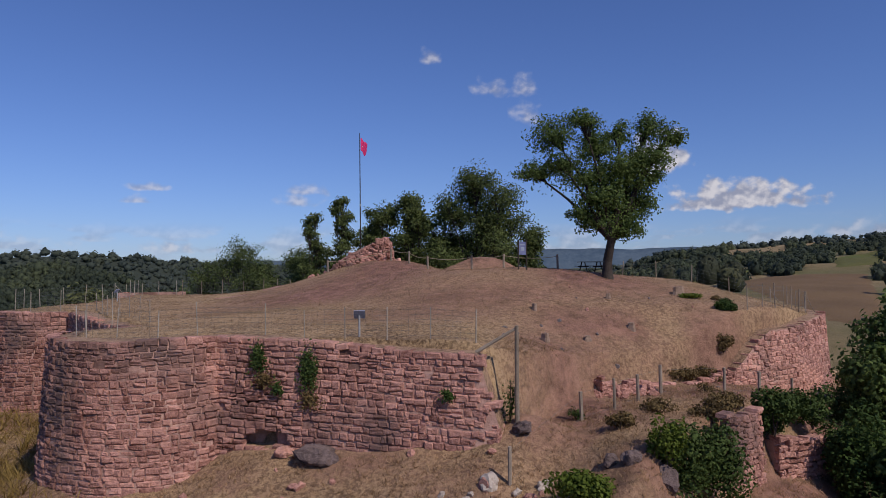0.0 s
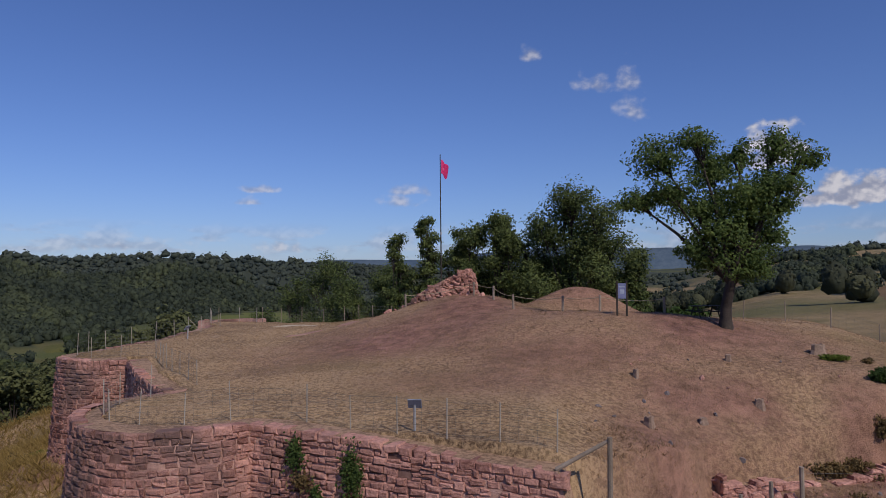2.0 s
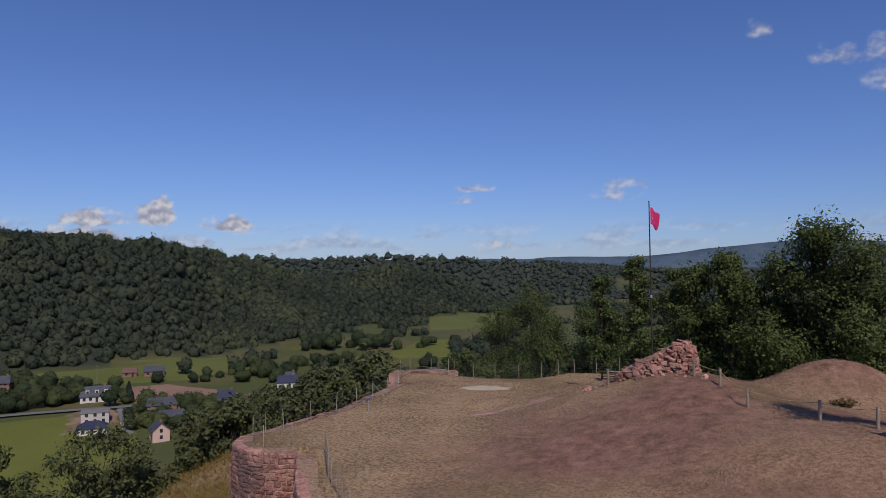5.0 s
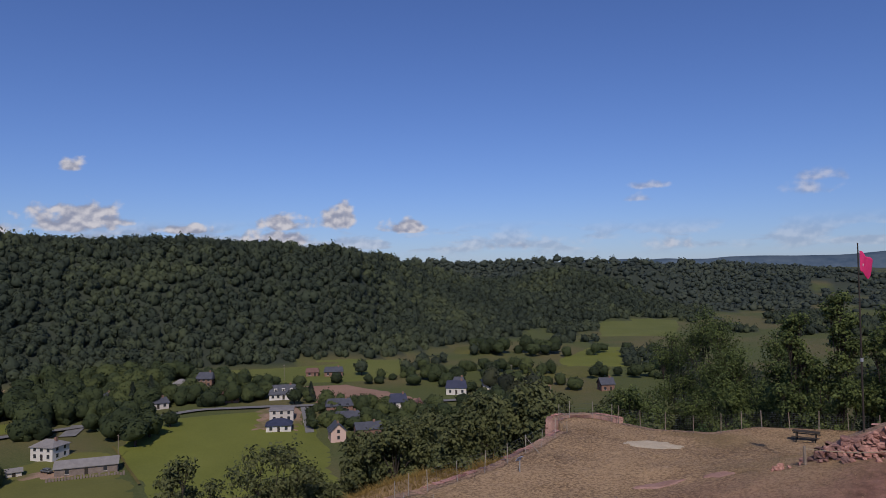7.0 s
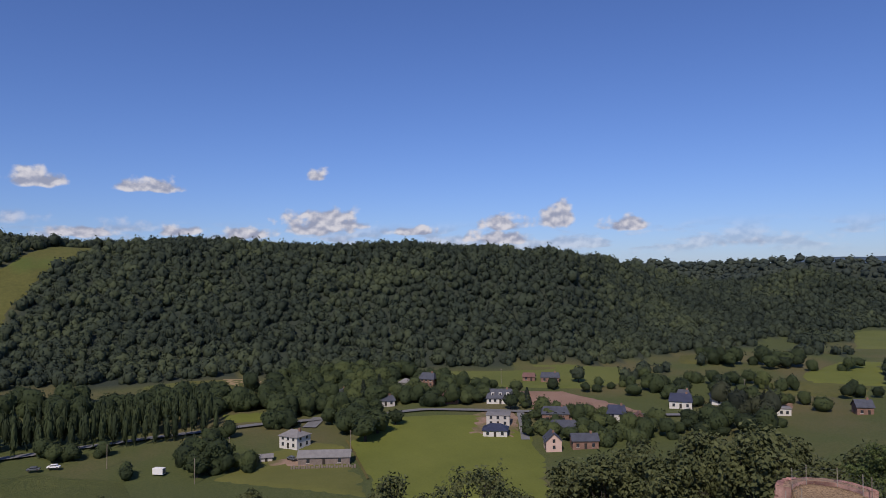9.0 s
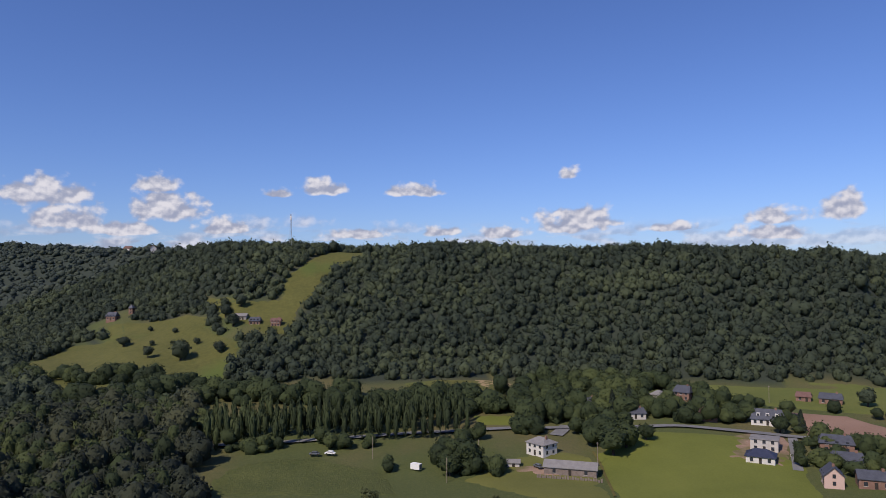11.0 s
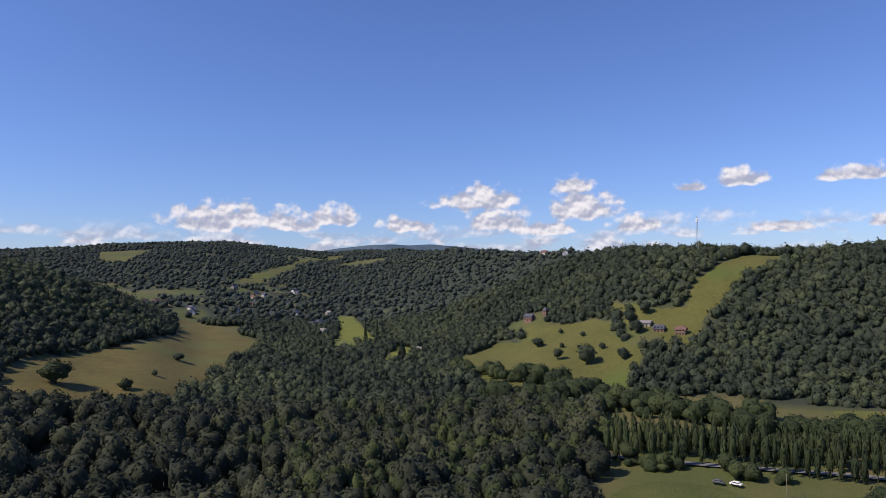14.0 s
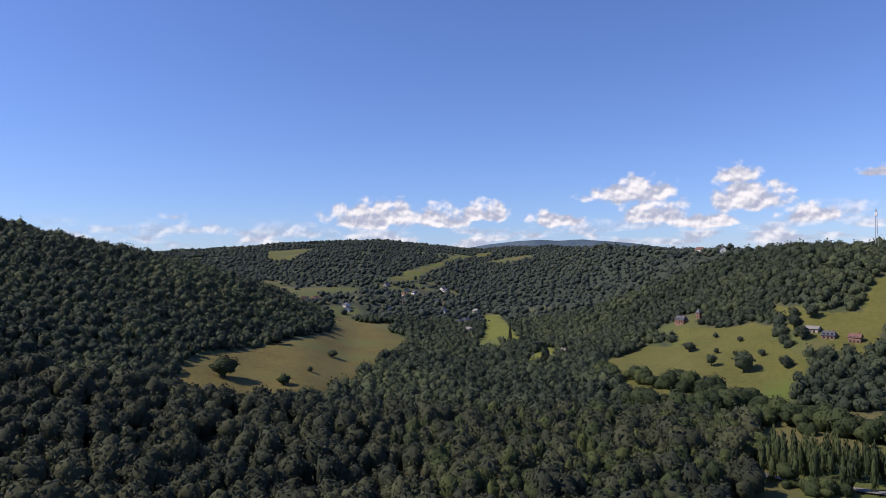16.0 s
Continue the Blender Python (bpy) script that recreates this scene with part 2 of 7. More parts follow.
def join_np(pieces):
    """Joins (verts, faces) pieces with equal face sizes."""
    vs, fs, o = [], [], 0
    for v, f in pieces:
        vs.append(v)
        fs.append(np.asarray(f) + o)
        o += len(v)
    return np.concatenate(vs), np.concatenate(fs)


def spread(v, f, places, sizes, turns):
    """Copies of one shape at many places, scaled by sizes (n, 3) and turned about z, as one array mesh."""
    n, c, s = len(places), np.cos(turns), np.sin(turns)
    p = v[None] * sizes[:, None, :]
    q = np.stack([p[..., 0] * c[:, None] - p[..., 1] * s[:, None], p[..., 0] * s[:, None] + p[..., 1] * c[:, None], p[..., 2]], -1) + places[:, None, :]
    return q.reshape(-1, 3), (f[None] + (np.arange(n) * len(v))[:, None, None]).reshape(-1, f.shape[1])


def part(name, shape, material, parent=None, label=""):
    """Links a bmesh or mesh as one object under a thing or part."""
    if isinstance(shape, bmesh.types.BMesh):
        me = bpy.data.meshes.new(name)
        shape.normal_update()
        shape.to_mesh(me)
        shape.free()
    else:
        me = shape
    if material is not None and not me.materials:
        me.materials.append(material)
    ob = new(name, me)
    ob.parent = parent
    return tagged(ob, label)


def thing(name, x, y, z, turn, label, category, group="", kind=""):
    ob = new(name)
    ob.matrix_world = pose(x, y, z, 0, 0, turn)
    return tagged(ob, label, category, group, kind)


def add_box(bm, x0, y0, z0, x1, y1, z1, m=None, bevel=0.0):
    g = bmesh.ops.create_cube(bm, size=1.0, matrix=Matrix.Translation(((x0 + x1) / 2, (y0 + y1) / 2, (z0 + z1) / 2)) @ Matrix.Diagonal((x1 - x0, y1 - y0, z1 - z0, 1)))
    if bevel:
        bmesh.ops.bevel(bm, geom=list({e for v in g["verts"] for e in v.link_edges}), offset=bevel, segments=1, affect="EDGES")
    elif m is not None:
        bmesh.ops.transform(bm, matrix=m, verts=g["verts"])
    return g["verts"]


def box(*a, bevel=0.0):
    bm = bmesh.new()
    add_box(bm, *a, bevel=bevel)
    return bm


def add_rod(bm, p, q, r0, r1=None, sides=6):
    p, q = Vector(p), Vector(q)
    d = q - p
    m = Matrix.Translation((p + q) / 2) @ d.to_track_quat("Z", "Y").to_matrix().to_4x4()
    bmesh.ops.create_cone(bm, cap_ends=True, segments=sides, radius1=r0, radius2=r0 if r1 is None else r1, depth=d.length, matrix=m)


def rod(p, q, r0, r1=None, sides=6):
    bm = bmesh.new()
    add_rod(bm, p, q, r0, r1, sides)
    return bm


def rods(segments, sides=5):
    """Open tapered tubes (p, q, r0, r1) as one array mesh."""
    p, q = np.array([s[0] for s in segments], float), np.array([s[1] for s in segments], float)
    r0, r1 = np.array([s[2] for s in segments], float), np.array([s[3] for s in segments], float)
    d = q - p
    d /= np.linalg.norm(d, axis=1)[:, None] + 1e-9
    t = np.cross(d, np.where(np.abs(d[:, 2:3]) < 0.9, [[0.0, 0.0, 1.0]], [[1.0, 0.0, 0.0]]))
    t /= np.linalg.norm(t, axis=1)[:, None] + 1e-9
    u = np.cross(d, t)
    a = np.arange(sides) * 2 * math.pi / sides
    ring = t[:, None] * np.cos(a)[None, :, None] + u[:, None] * np.sin(a)[None, :, None]
    v = np.concatenate([p[:, None] + ring * r0[:, None, None], q[:, None] + ring * r1[:, None, None]], 1)
    i = np.arange(sides)
    f = np.stack([i, (i + 1) % sides, sides + (i + 1) % sides, sides + i], 1)
    return v.reshape(-1, 3), (f[None] + (np.arange(len(p)) * 2 * sides)[:, None, None]).reshape(-1, 4)


# ---- materials ----
def surface(name, c1, c2, scale=1.0, rough=0.9, fine=8.0, bump=0.3, depth=0.02, c3=None, metal=0.0, island=0.0, obj=0.0, spec=0.3, shift=0.45, grit=0.2):
    """Two colours mixed by a broad and a fine noise in world metres, a third by patches, with relief; island, obj: change from piece to piece."""
    m = bpy.data.materials.new(name)
    m.use_nodes = True
    n, l = m.node_tree.nodes, m.node_tree.links
    b = n["Principled BSDF"]
    pos = n.new("ShaderNodeNewGeometry")
    vec = pos.outputs["Position"]

    def noise_at(s, detail, rough_=0.6):
        t = n.new("ShaderNodeTexNoise")
        t.inputs["Scale"].default_value, t.inputs["Detail"].default_value, t.inputs["Roughness"].default_value = s, detail, rough_
        l.new(vec, t.inputs["Vector"])
        return t.outputs["Fac"]

    def math_(op, a, v, w=None):
        t = n.new("ShaderNodeMath")
        t.operation = op
        for i, q in enumerate((a, v) if w is None else (a, v, w)):
            if isinstance(q, (int, float)):
                t.inputs[i].default_value = q
            else:
                l.new(q, t.inputs[i])
        return t.outputs[0]

    def ramp(a, lo, hi):
        t = n.new("ShaderNodeMapRange")
        t.inputs["From Min"].default_value, t.inputs["From Max"].default_value = lo, hi
        l.new(a, t.inputs["Value"])
        return t.outputs["Result"]

    def mix(f, a, c):
        t = n.new("ShaderNodeMix")
        t.data_type = "RGBA"
        for i, q in ((0, f), (6, a), (7, c)):
            if isinstance(q, tuple):
                t.inputs[i].default_value = (*q, 1)
            else:
                l.new(q, t.inputs[i])
        return t.outputs[2]
    broad, grain = noise_at(scale, 4), noise_at(fine, 5, 0.7)
    f = math_("ADD", math_("MULTIPLY", ramp(broad, 0.3, 0.7), 0.55), math_("MULTIPLY", ramp(grain, 0.5 - grit, 0.5 + grit), shift))
    if island:
        f = math_("ADD", f, math_("MULTIPLY_ADD", pos.outputs["Random Per Island"], island, -island / 2))
    if obj:
        info = n.new("ShaderNodeObjectInfo")
        f = math_("ADD", f, math_("MULTIPLY_ADD", info.outputs["Random"], obj, -obj / 2))
    clampf = n.new("ShaderNodeClamp")
    l.new(f, clampf.inputs[0])
    col = mix(clampf.outputs[0], c1, c2)
    if c3:
        col = mix(ramp(noise_at(scale * 0.37, 5), 0.52, 0.66), col, c3)
    l.new(col, b.inputs["Base Color"])
    b.inputs["Roughness"].default_value, b.inputs["Metallic"].default_value = rough, metal
    b.inputs["Specular IOR Level"].default_value = spec
    if bump:
        k = n.new("ShaderNodeBump")
        k.inputs["Strength"].default_value, k.inputs["Distance"].default_value = bump, depth
        l.new(math_("ADD", grain, math_("MULTIPLY", noise_at(fine * 3.1, 3), 0.5)), k.inputs["Height"])
        l.new(k.outputs[0], b.inputs["Normal"])
    return m


def leafy(name, c1, c2, scale, fine, bump, depth, glow=0.25, island=0.6):
    """Foliage: the surface above with some light passing through."""
    m = surface(name, c1, c2, scale, 0.75, fine, bump, depth, island=island, spec=0.2)
    n, l = m.node_tree.nodes, m.node_tree.links
    b = n["Principled BSDF"]
    t, mx = n.new("ShaderNodeBsdfTranslucent"), n.new("ShaderNodeMixShader")
    l.new(b.inputs["Base Color"].links[0].from_socket, t.inputs["Color"])
    mx.inputs[0].default_value = glow
    l.new(b.outputs[0], mx.inputs[1])
    l.new(t.outputs[0], mx.inputs[2])
    l.new(mx.outputs[0], n["Material Output"].inputs["Surface"])
    return m


M_STONE = surface("red_sandstone", (0.178, 0.077, 0.060), (0.66, 0.360, 0.286), 0.6, 0.92, 6.0, 1.0, 0.08, c3=(0.17, 0.105, 0.090), island=0.5, obj=0.5, grit=0.12)
M_MORTAR = surface("old_mortar", (0.24, 0.130, 0.102), (0.62, 0.395, 0.320), 0.7, 0.95, 7.0, 0.9, 0.05, c3=(0.15, 0.080, 0.064))
M_PALE = surface("pale_stone", (0.32, 0.26, 0.22), (0.52, 0.46, 0.40), 0.9, 0.9, 8.0, 0.5, 0.03, island=0.5)

M_LEAF = leafy("tree_leaves", (0.052, 0.088, 0.026), (0.178, 0.248, 0.070), 0.35, 3.0, 0.2, 0.05, 0.45, 0.7)
M_GROVE = leafy("grove_leaves", (0.040, 0.062, 0.022), (0.165, 0.208, 0.066), 0.5, 3.0, 0.2, 0.05, 0.4, 0.8)
M_IVY = leafy("ivy_leaves", (0.028, 0.055, 0.014), (0.085, 0.125, 0.03), 0.6, 4.0, 0.2, 0.05, 0.25, 0.5)
M_BARK = surface("bark", (0.026, 0.021, 0.018), (0.075, 0.06, 0.05), 1.5, 0.95, 12.0, 0.8, 0.03)
M_POST = surface("weathered_wood", (0.16, 0.13, 0.10), (0.36, 0.30, 0.24), 2.0, 0.9, 20.0, 0.4, 0.01, obj=0.4)
M_STEEL = surface("galvanised_steel", (0.35, 0.36, 0.36), (0.55, 0.56, 0.56), 3.0, 0.5, 30.0, 0.1, 0.002, metal=0.6)
M_DARK = surface("dark_stained_wood", (0.02, 0.016, 0.013), (0.06, 0.05, 0.04), 2.0, 0.8, 20.0, 0.3, 0.008)


# ---- ground ----
def ground_mesh():
    radii = [0.35 * i for i in range(1, 120)]
    while radii[-1] < 4700:
        radii.append(radii[-1] * 1.036)
    nt = 560
    r, a = np.array(radii), np.arange(nt) * 2 * math.pi / nt
    x = -8 + r[:, None] * np.cos(a)[None]
    y = 68 + r[:, None] * np.sin(a)[None]
    v = np.stack([x.ravel(), y.ravel(), height(x.ravel(), y.ravel())], 1)
    v = np.concatenate([v, [[-8, 68, float(height(-8, 68))]]])
    i, j = np.meshgrid(np.arange(len(r) - 1), np.arange(nt), indexing="ij")
    k = (j + 1) % nt
    f = np.stack([i * nt + j, (i + 1) * nt + j, (i + 1) * nt + k, i * nt + k], -1).reshape(-1, 4)
    tip = np.stack([np.full(nt, len(v) - 1), np.arange(nt), (np.arange(nt) + 1) % nt, (np.arange(nt) + 1) % nt], 1)
    me = mesh_from("ground", v, f, True)
    cap = mesh_from("ground_tip", v[np.r_[0:nt, len(v) - 1]], np.stack([np.full(nt, nt), np.arange(nt), (np.arange(nt) + 1) % nt], 1), True)
    bm = bmesh.new()
    bm.from_mesh(me)
    bm.from_mesh(cap)
    bm.to_mesh(me)
    bm.free()
    bpy.data.meshes.remove(cap)
    return me


ground_me = ground_mesh()
co = np.empty(len(ground_me.vertices) * 3, np.float32)
ground_me.vertices.foreach_get("co", co)
co = co.reshape(-1, 3)
gx, gy = co[:, 0].astype(float), co[:, 1].astype(float)
go = outside(gx, gy)
dry = np.maximum(1 - sstep(32, 75, go + 18 * (vnoise(gx / 9, gy / 9, 21) - 0.5)), (0.2 + 0.4 * sstep(0.35, 0.6, vnoise(gx / 75, gy / 48, 27))) * sstep(20, 60, gx) * (1 - sstep(900, 1300, gy)))
soil = np.clip(np.exp(-((gx - 0) / 16) ** 2 - ((gy - 73) / 13) ** 2) * 1.7 * (0.35 + vnoise(gx / 5, gy / 5, 22)) - 0.2, 0, 1)
soil = np.maximum(soil, sstep(2, 6, gx) * (1 - sstep(60, 70, gy)) * sstep(40, 46, gy) * (1 - sstep(20, 30, gx)) * np.clip(1.3 * vnoise(gx / 2.6, gy / 2.6, 25) + 0.05, 0, 0.95))
soil = np.maximum(soil, (go > -0.4) * (go < 3.0) * vnoise(gx / 2, gy / 2, 23) * 0.9)
soil = np.maximum(soil, 0.9 * np.exp(-((gx - 3.6) / 6) ** 2 - ((gy - 91) / 5) ** 2))
field = np.zeros_like(dry)
layer = ground_me.color_attributes.new("cover", "FLOAT_COLOR", "POINT")
layer.data.foreach_set("color", np.stack([dry, soil, field, np.ones_like(dry)], 1).astype(np.float32).ravel())


def ground_material():
    m = surface("ground", (0.11, 0.066, 0.036), (0.46, 0.315, 0.175), 0.16, 0.95, 5.0, 1.0, 0.12, grit=0.09, shift=0.8, c3=(0.20, 0.145, 0.06))
    n, l = m.node_tree.nodes, m.node_tree.links
    b = n["Principled BSDF"]
    grass = b.inputs["Base Color"].links[0].from_socket
    at = n.new("ShaderNodeVertexColor")
    at.layer_name = "cover"
    sep = n.new("ShaderNodeSeparateColor")
    l.new(at.outputs[0], sep.inputs[0])
    tex = n.new("ShaderNodeTexNoise")
    tex.inputs["Scale"].default_value, tex.inputs["Detail"].default_value, tex.inputs["Roughness"].default_value = 1.1, 9, 0.72
    geo = n.new("ShaderNodeNewGeometry")
    l.new(geo.outputs["Position"], tex.inputs["Vector"])

    def mix(f, a, c):
        t = n.new("ShaderNodeMix")
        t.data_type = "RGBA"
        for i, q in ((0, f), (6, a), (7, c)):
            if isinstance(q, tuple):
                t.inputs[i].default_value = (*q, 1)
            else:
                l.new(q, t.inputs[i])
        return t.outputs[2]
    crisp = n.new("ShaderNodeMapRange")
    crisp.inputs["From Min"].default_value, crisp.inputs["From Max"].default_value = 0.33, 0.67
    l.new(tex.outputs["Fac"], crisp.inputs["Value"])
    slow = n.new("ShaderNodeTexNoise")
    slow.inputs["Scale"].default_value, slow.inputs["Detail"].default_value = 0.016, 6
    l.new(geo.outputs["Position"], slow.inputs["Vector"])
    wide = n.new("ShaderNodeMapRange")
    wide.inputs["From Min"].default_value, wide.inputs["From Max"].default_value = 0.46, 0.62
    l.new(slow.outputs["Fac"], wide.inputs["Value"])
    earth = mix(crisp.outputs[0], (0.11, 0.054, 0.038), (0.38, 0.205, 0.15))
    open_land = mix(wide.outputs[0], mix(crisp.outputs[0], (0.055, 0.072, 0.020), (0.10, 0.112, 0.034)), mix(crisp.outputs[0], (0.09, 0.085, 0.032), (0.14, 0.12, 0.05)))
    # blue channel: ground under woods, a dark green that includes canopy shade
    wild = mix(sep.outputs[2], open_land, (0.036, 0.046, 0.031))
    here = mix(sep.outputs[1], grass, earth)
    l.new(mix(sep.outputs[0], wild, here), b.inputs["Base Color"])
    return m


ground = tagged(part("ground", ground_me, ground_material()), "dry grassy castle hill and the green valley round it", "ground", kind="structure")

# ---- castle walls ----
M_TURF = surface("dry_turf", (0.12, 0.072, 0.045), (0.42, 0.275, 0.175), 0.5, 0.95, 5.0, 1.0, 0.08, grit=0.1, shift=0.7)
M_DARKROCK = surface("dark_rock", (0.06, 0.042, 0.040), (0.22, 0.165, 0.155), 1.8, 0.9, 7.0, 1.0, 0.08, grit=0.12)
M_ROCK = surface("grey_rock", (0.10, 0.085, 0.085), (0.26, 0.22, 0.21), 1.2, 0.9, 9.0, 0.7, 0.04)


def offset_path(path, d):
    """The path moved to its inner side by d."""
    out = []
    for i, p in enumerate(path):
        a, b = path[max(i - 1, 0)], path[min(i + 1, len(path) - 1)]
        t = Vector((b[0] - a[0], b[1] - a[1])).normalized()
        out.append((p[0] + t.y * d, p[1] - t.x * d))
    return out


BATTER = 0.07


def wall_body(path, top, bottom, thick, back=0.028):
    """The core of a wall, leaning back a little, with turf on its top."""
    me = bpy.data.meshes.new("core")
    bm = bmesh.new()
    fine = []
    for p, q in zip(path, path[1:]):
        n = max(1, int(math.dist(p, q) / 0.8))
        fine += [(p[0] + (q[0] - p[0]) * i / n, p[1] + (q[1] - p[1]) * i / n) for i in range(n)]
    fine.append(path[-1])
    o, i, low = offset_path(fine, back), offset_path(fine, thick), None
    rings = []
    for k, (p, q) in enumerate(zip(o, i)):
        t, b = top(*fine[k]) - 0.06, bottom
        hole_in = 1.6 * math.exp(-((fine[k][0] + 7.2) / 0.9) ** 2) if path is FRONT else 0.0
        d = Vector((p[0] - q[0], p[1] - q[1])).normalized() * (BATTER * (t - b) - hole_in)
        rings.append([bm.verts.new((p[0] + d.x, p[1] + d.y, b)), bm.verts.new((*p, t)), bm.verts.new((*q, t + 0.03)), bm.verts.new((*q, b))])
    for r, s in zip(rings, rings[1:]):
        for k in range(4):
            f = bm.faces.new((r[k], s[k], s[(k + 1) % 4], r[(k + 1) % 4]))
            f.material_index = 1 if k == 1 else 0
    bm.faces.new(rings[0][::-1])
    bm.faces.new(rings[-1])
    bmesh.ops.recalc_face_normals(bm, faces=bm.faces)
    bm.to_mesh(me)
    bm.free()
    me.materials.append(M_MORTAR)
    me.materials.append(M_TURF)
    return me


def block(gen, w, h, d, back, chamfer=0.05, rough=0.034):
    """A hewn stone: u along the wall, v up, n out of it. 12 corners, 9 quads."""
    c = min(chamfer, w * 0.2, h * 0.25)
    ring = np.array([(-w / 2, -h / 2), (w / 2, -h / 2), (w / 2, h / 2), (-w / 2, h / 2)])
    ring = ring + gen.uniform(-rough, rough, (4, 2))
    face = ring * np.array([(w - 2 * c) / w, (h - 2 * c) / h]) + gen.uniform(-rough, rough, (4, 2)) * 0.6
    v = np.zeros((12, 3))
    v[0:4, :2], v[0:4, 2] = ring, -back
    v[4:8, :2], v[4:8, 2] = ring, d - c + gen.uniform(-0.01, 0.01, 4)
    v[8:12, :2], v[8:12, 2] = face, d + gen.uniform(-0.02, 0.02, 4)
    return v


BLOCK_FACES = np.array([(8, 9, 10, 11)] + [(i, (i + 1) % 4, 4 + (i + 1) % 4, 4 + i) for i in range(4)] + [(4 + i, 4 + (i + 1) % 4, 8 + (i + 1) % 4, 8 + i) for i in range(4)])


def masonry(path, top, seed, low=None, course=(0.2, 0.35), width=(0.22, 0.62), hole=None, ragged=0.0, batter=BATTER, wild=1.0):
    """Stones of a wall course by course: a list of (corner array in world, middle)."""
    gen = np.random.default_rng(seed)
    seg = [0.0]
    for p, q in zip(path, path[1:]):
        seg.append(seg[-1] + math.dist(p, q))
    total = seg[-1]
    xs, ys = [p[0] for p in path], [p[1] for p in path]

    def at(s):
        k = min(max(int(np.searchsorted(seg, s)) - 1, 0), len(path) - 2)
        tx, ty = path[k + 1][0] - path[k][0], path[k + 1][1] - path[k][1]
        n = math.hypot(tx, ty)
        return np.interp(s, seg, xs), np.interp(s, seg, ys), tx / n, ty / n
    if low is None:
        probe_s = np.arange(0, total + 0.5, 0.5)
        at_s = [at(q) for q in probe_s]
        probe_z = height(np.array([q[0] - q[3] * 0.6 for q in at_s]), np.array([q[1] + q[2] * 0.6 for q in at_s]))
    stones, depth, first = [], 0.0, True
    while depth < 7.5:
        ch = gen.uniform(*course)
        s = gen.uniform(-0.3, 0.0)
        while s < total - 0.05:
            w = gen.uniform(*width) * (1.25 if first else 1.0)
            s0, s1 = max(s, 0), min(s + w, total)
            s += w
            if s1 - s0 < 0.12:
                continue
            m = (s0 + s1) / 2
            x, y, tx, ty = at(m)
            z_top = top(x, y) + 0.05 * (vnoise(m / 2.5, seed, 1) - 0.5) - ragged * gen.random() * (1 if first else 0)
            zc = z_top - depth - ch / 2 + 0.05 * math.sin(m * 0.8 + seed + depth * 0.6)
            ox, oy = ty, -tx
            ox, oy = -ox, -oy
            lean = batter * (depth + ch / 2)
            foot = float(np.interp(m, probe_s, probe_z)) - 0.1 if low is None else low(x, y)
            if zc + ch / 2 < foot - 0.1 or gen.random() < 0.012 or (hole and hole(x, zc)):
                continue
            two = not first and ch > 0.26 and gen.random() < 0.18
            for lo, hi in ((-0.5, 0.0), (0.0, 0.5)) if two else ((-0.5, 0.5),):
                h = ch * (hi - lo) * gen.uniform(0.92, 1.02) - 0.014
                b = block(gen, s1 - s0 - gen.uniform(0.006, 0.03), h, gen.uniform(-0.005, 0.075) + (0.03 if first else 0), 0.5 if first else 0.26, rough=0.034 * wild)
                u, v, n = b[:, 0], b[:, 1] + ch * (lo + hi) / 2, b[:, 2] + lean
                b[:, 2] += gen.normal(0, 0.03) * (wild - 1)
                tilt = gen.normal(0, 0.025 * wild)
                wv = np.stack([x + tx * u + ox * n, y + ty * u + oy * n, zc + v + u * tilt], 1)
                stones.append((wv, (x, y, zc)))
        depth += ch
        first = False
    return stones


def lay_stones(parent, stones, single, material, rest_label):
    """Stones that pass the test single become objects of their own; the rest is one joined part."""
    rest, made = [], 0
    for v, mid in stones:
        if made < 300 and single(*mid):
            c = v.mean(0)
            ob = part("stone", mesh_from("stone", v - c, BLOCK_FACES), material, parent)
            ob.location = c
            made += 1
        else:
            rest.append((v, BLOCK_FACES))
    if rest:
        v, f = join_np(rest)
        tagged(part("stonework", mesh_from("stonework", v, f), material, parent), rest_label, kind="stuff")


def top_front(x, y):
    return 0.08 - 0.5 * float(sstep(-9.4, 2, x)) - 3.6 * max(0.0, x - 2.05)


def top_link(x, y):
    return 0.1 + 0.45 * float(sstep(58, 67, y))


def top_west(x, y):
    return 0.55 + 0.35 * float(sstep(70, 90, y))


def top_east(x, y):
    return -0.3 - 0.45 * float(1 - sstep(64.5, 70, y)) - 2.5 * float(1 - sstep(61.0, 64.0, y))


WALLS = [
    ("wall_front", FRONT, top_front, -7.5, "red sandstone curtain wall and round tower of a ruined castle"),
    ("wall_link", LINK, top_link, -9, "short red stone wall between two round towers"),
    ("wall_tower", TOWER2, lambda x, y: 0.55, -10, "round red sandstone tower stump at the terrace edge"),
    ("wall_west", WEST, top_west, -10, "low red stone wall along the valley edge"),
    ("wall_corner", TOWER3, lambda x, y: 1.15, -10, "low curved stone wall at the terrace corner"),
    ("wall_back", BACK[:6], lambda x, y: 0.75, -8, "low stone edging along the back of the terrace"),
    ("wall_east", EAST, top_east, -8, "broken red sandstone wall rising in ragged steps"),
]


def hollow(x, z):
    """The washed-out hollow at the wall's foot and a few fallen places."""
    return (((x + 7.0) / 1.2) ** 2 + ((z + 4.25) / 0.3) ** 2 < 1) or (((x + 5.2) / 0.5) ** 2 + ((z + 2.3) / 0.3) ** 2 < 1)


walls = {}
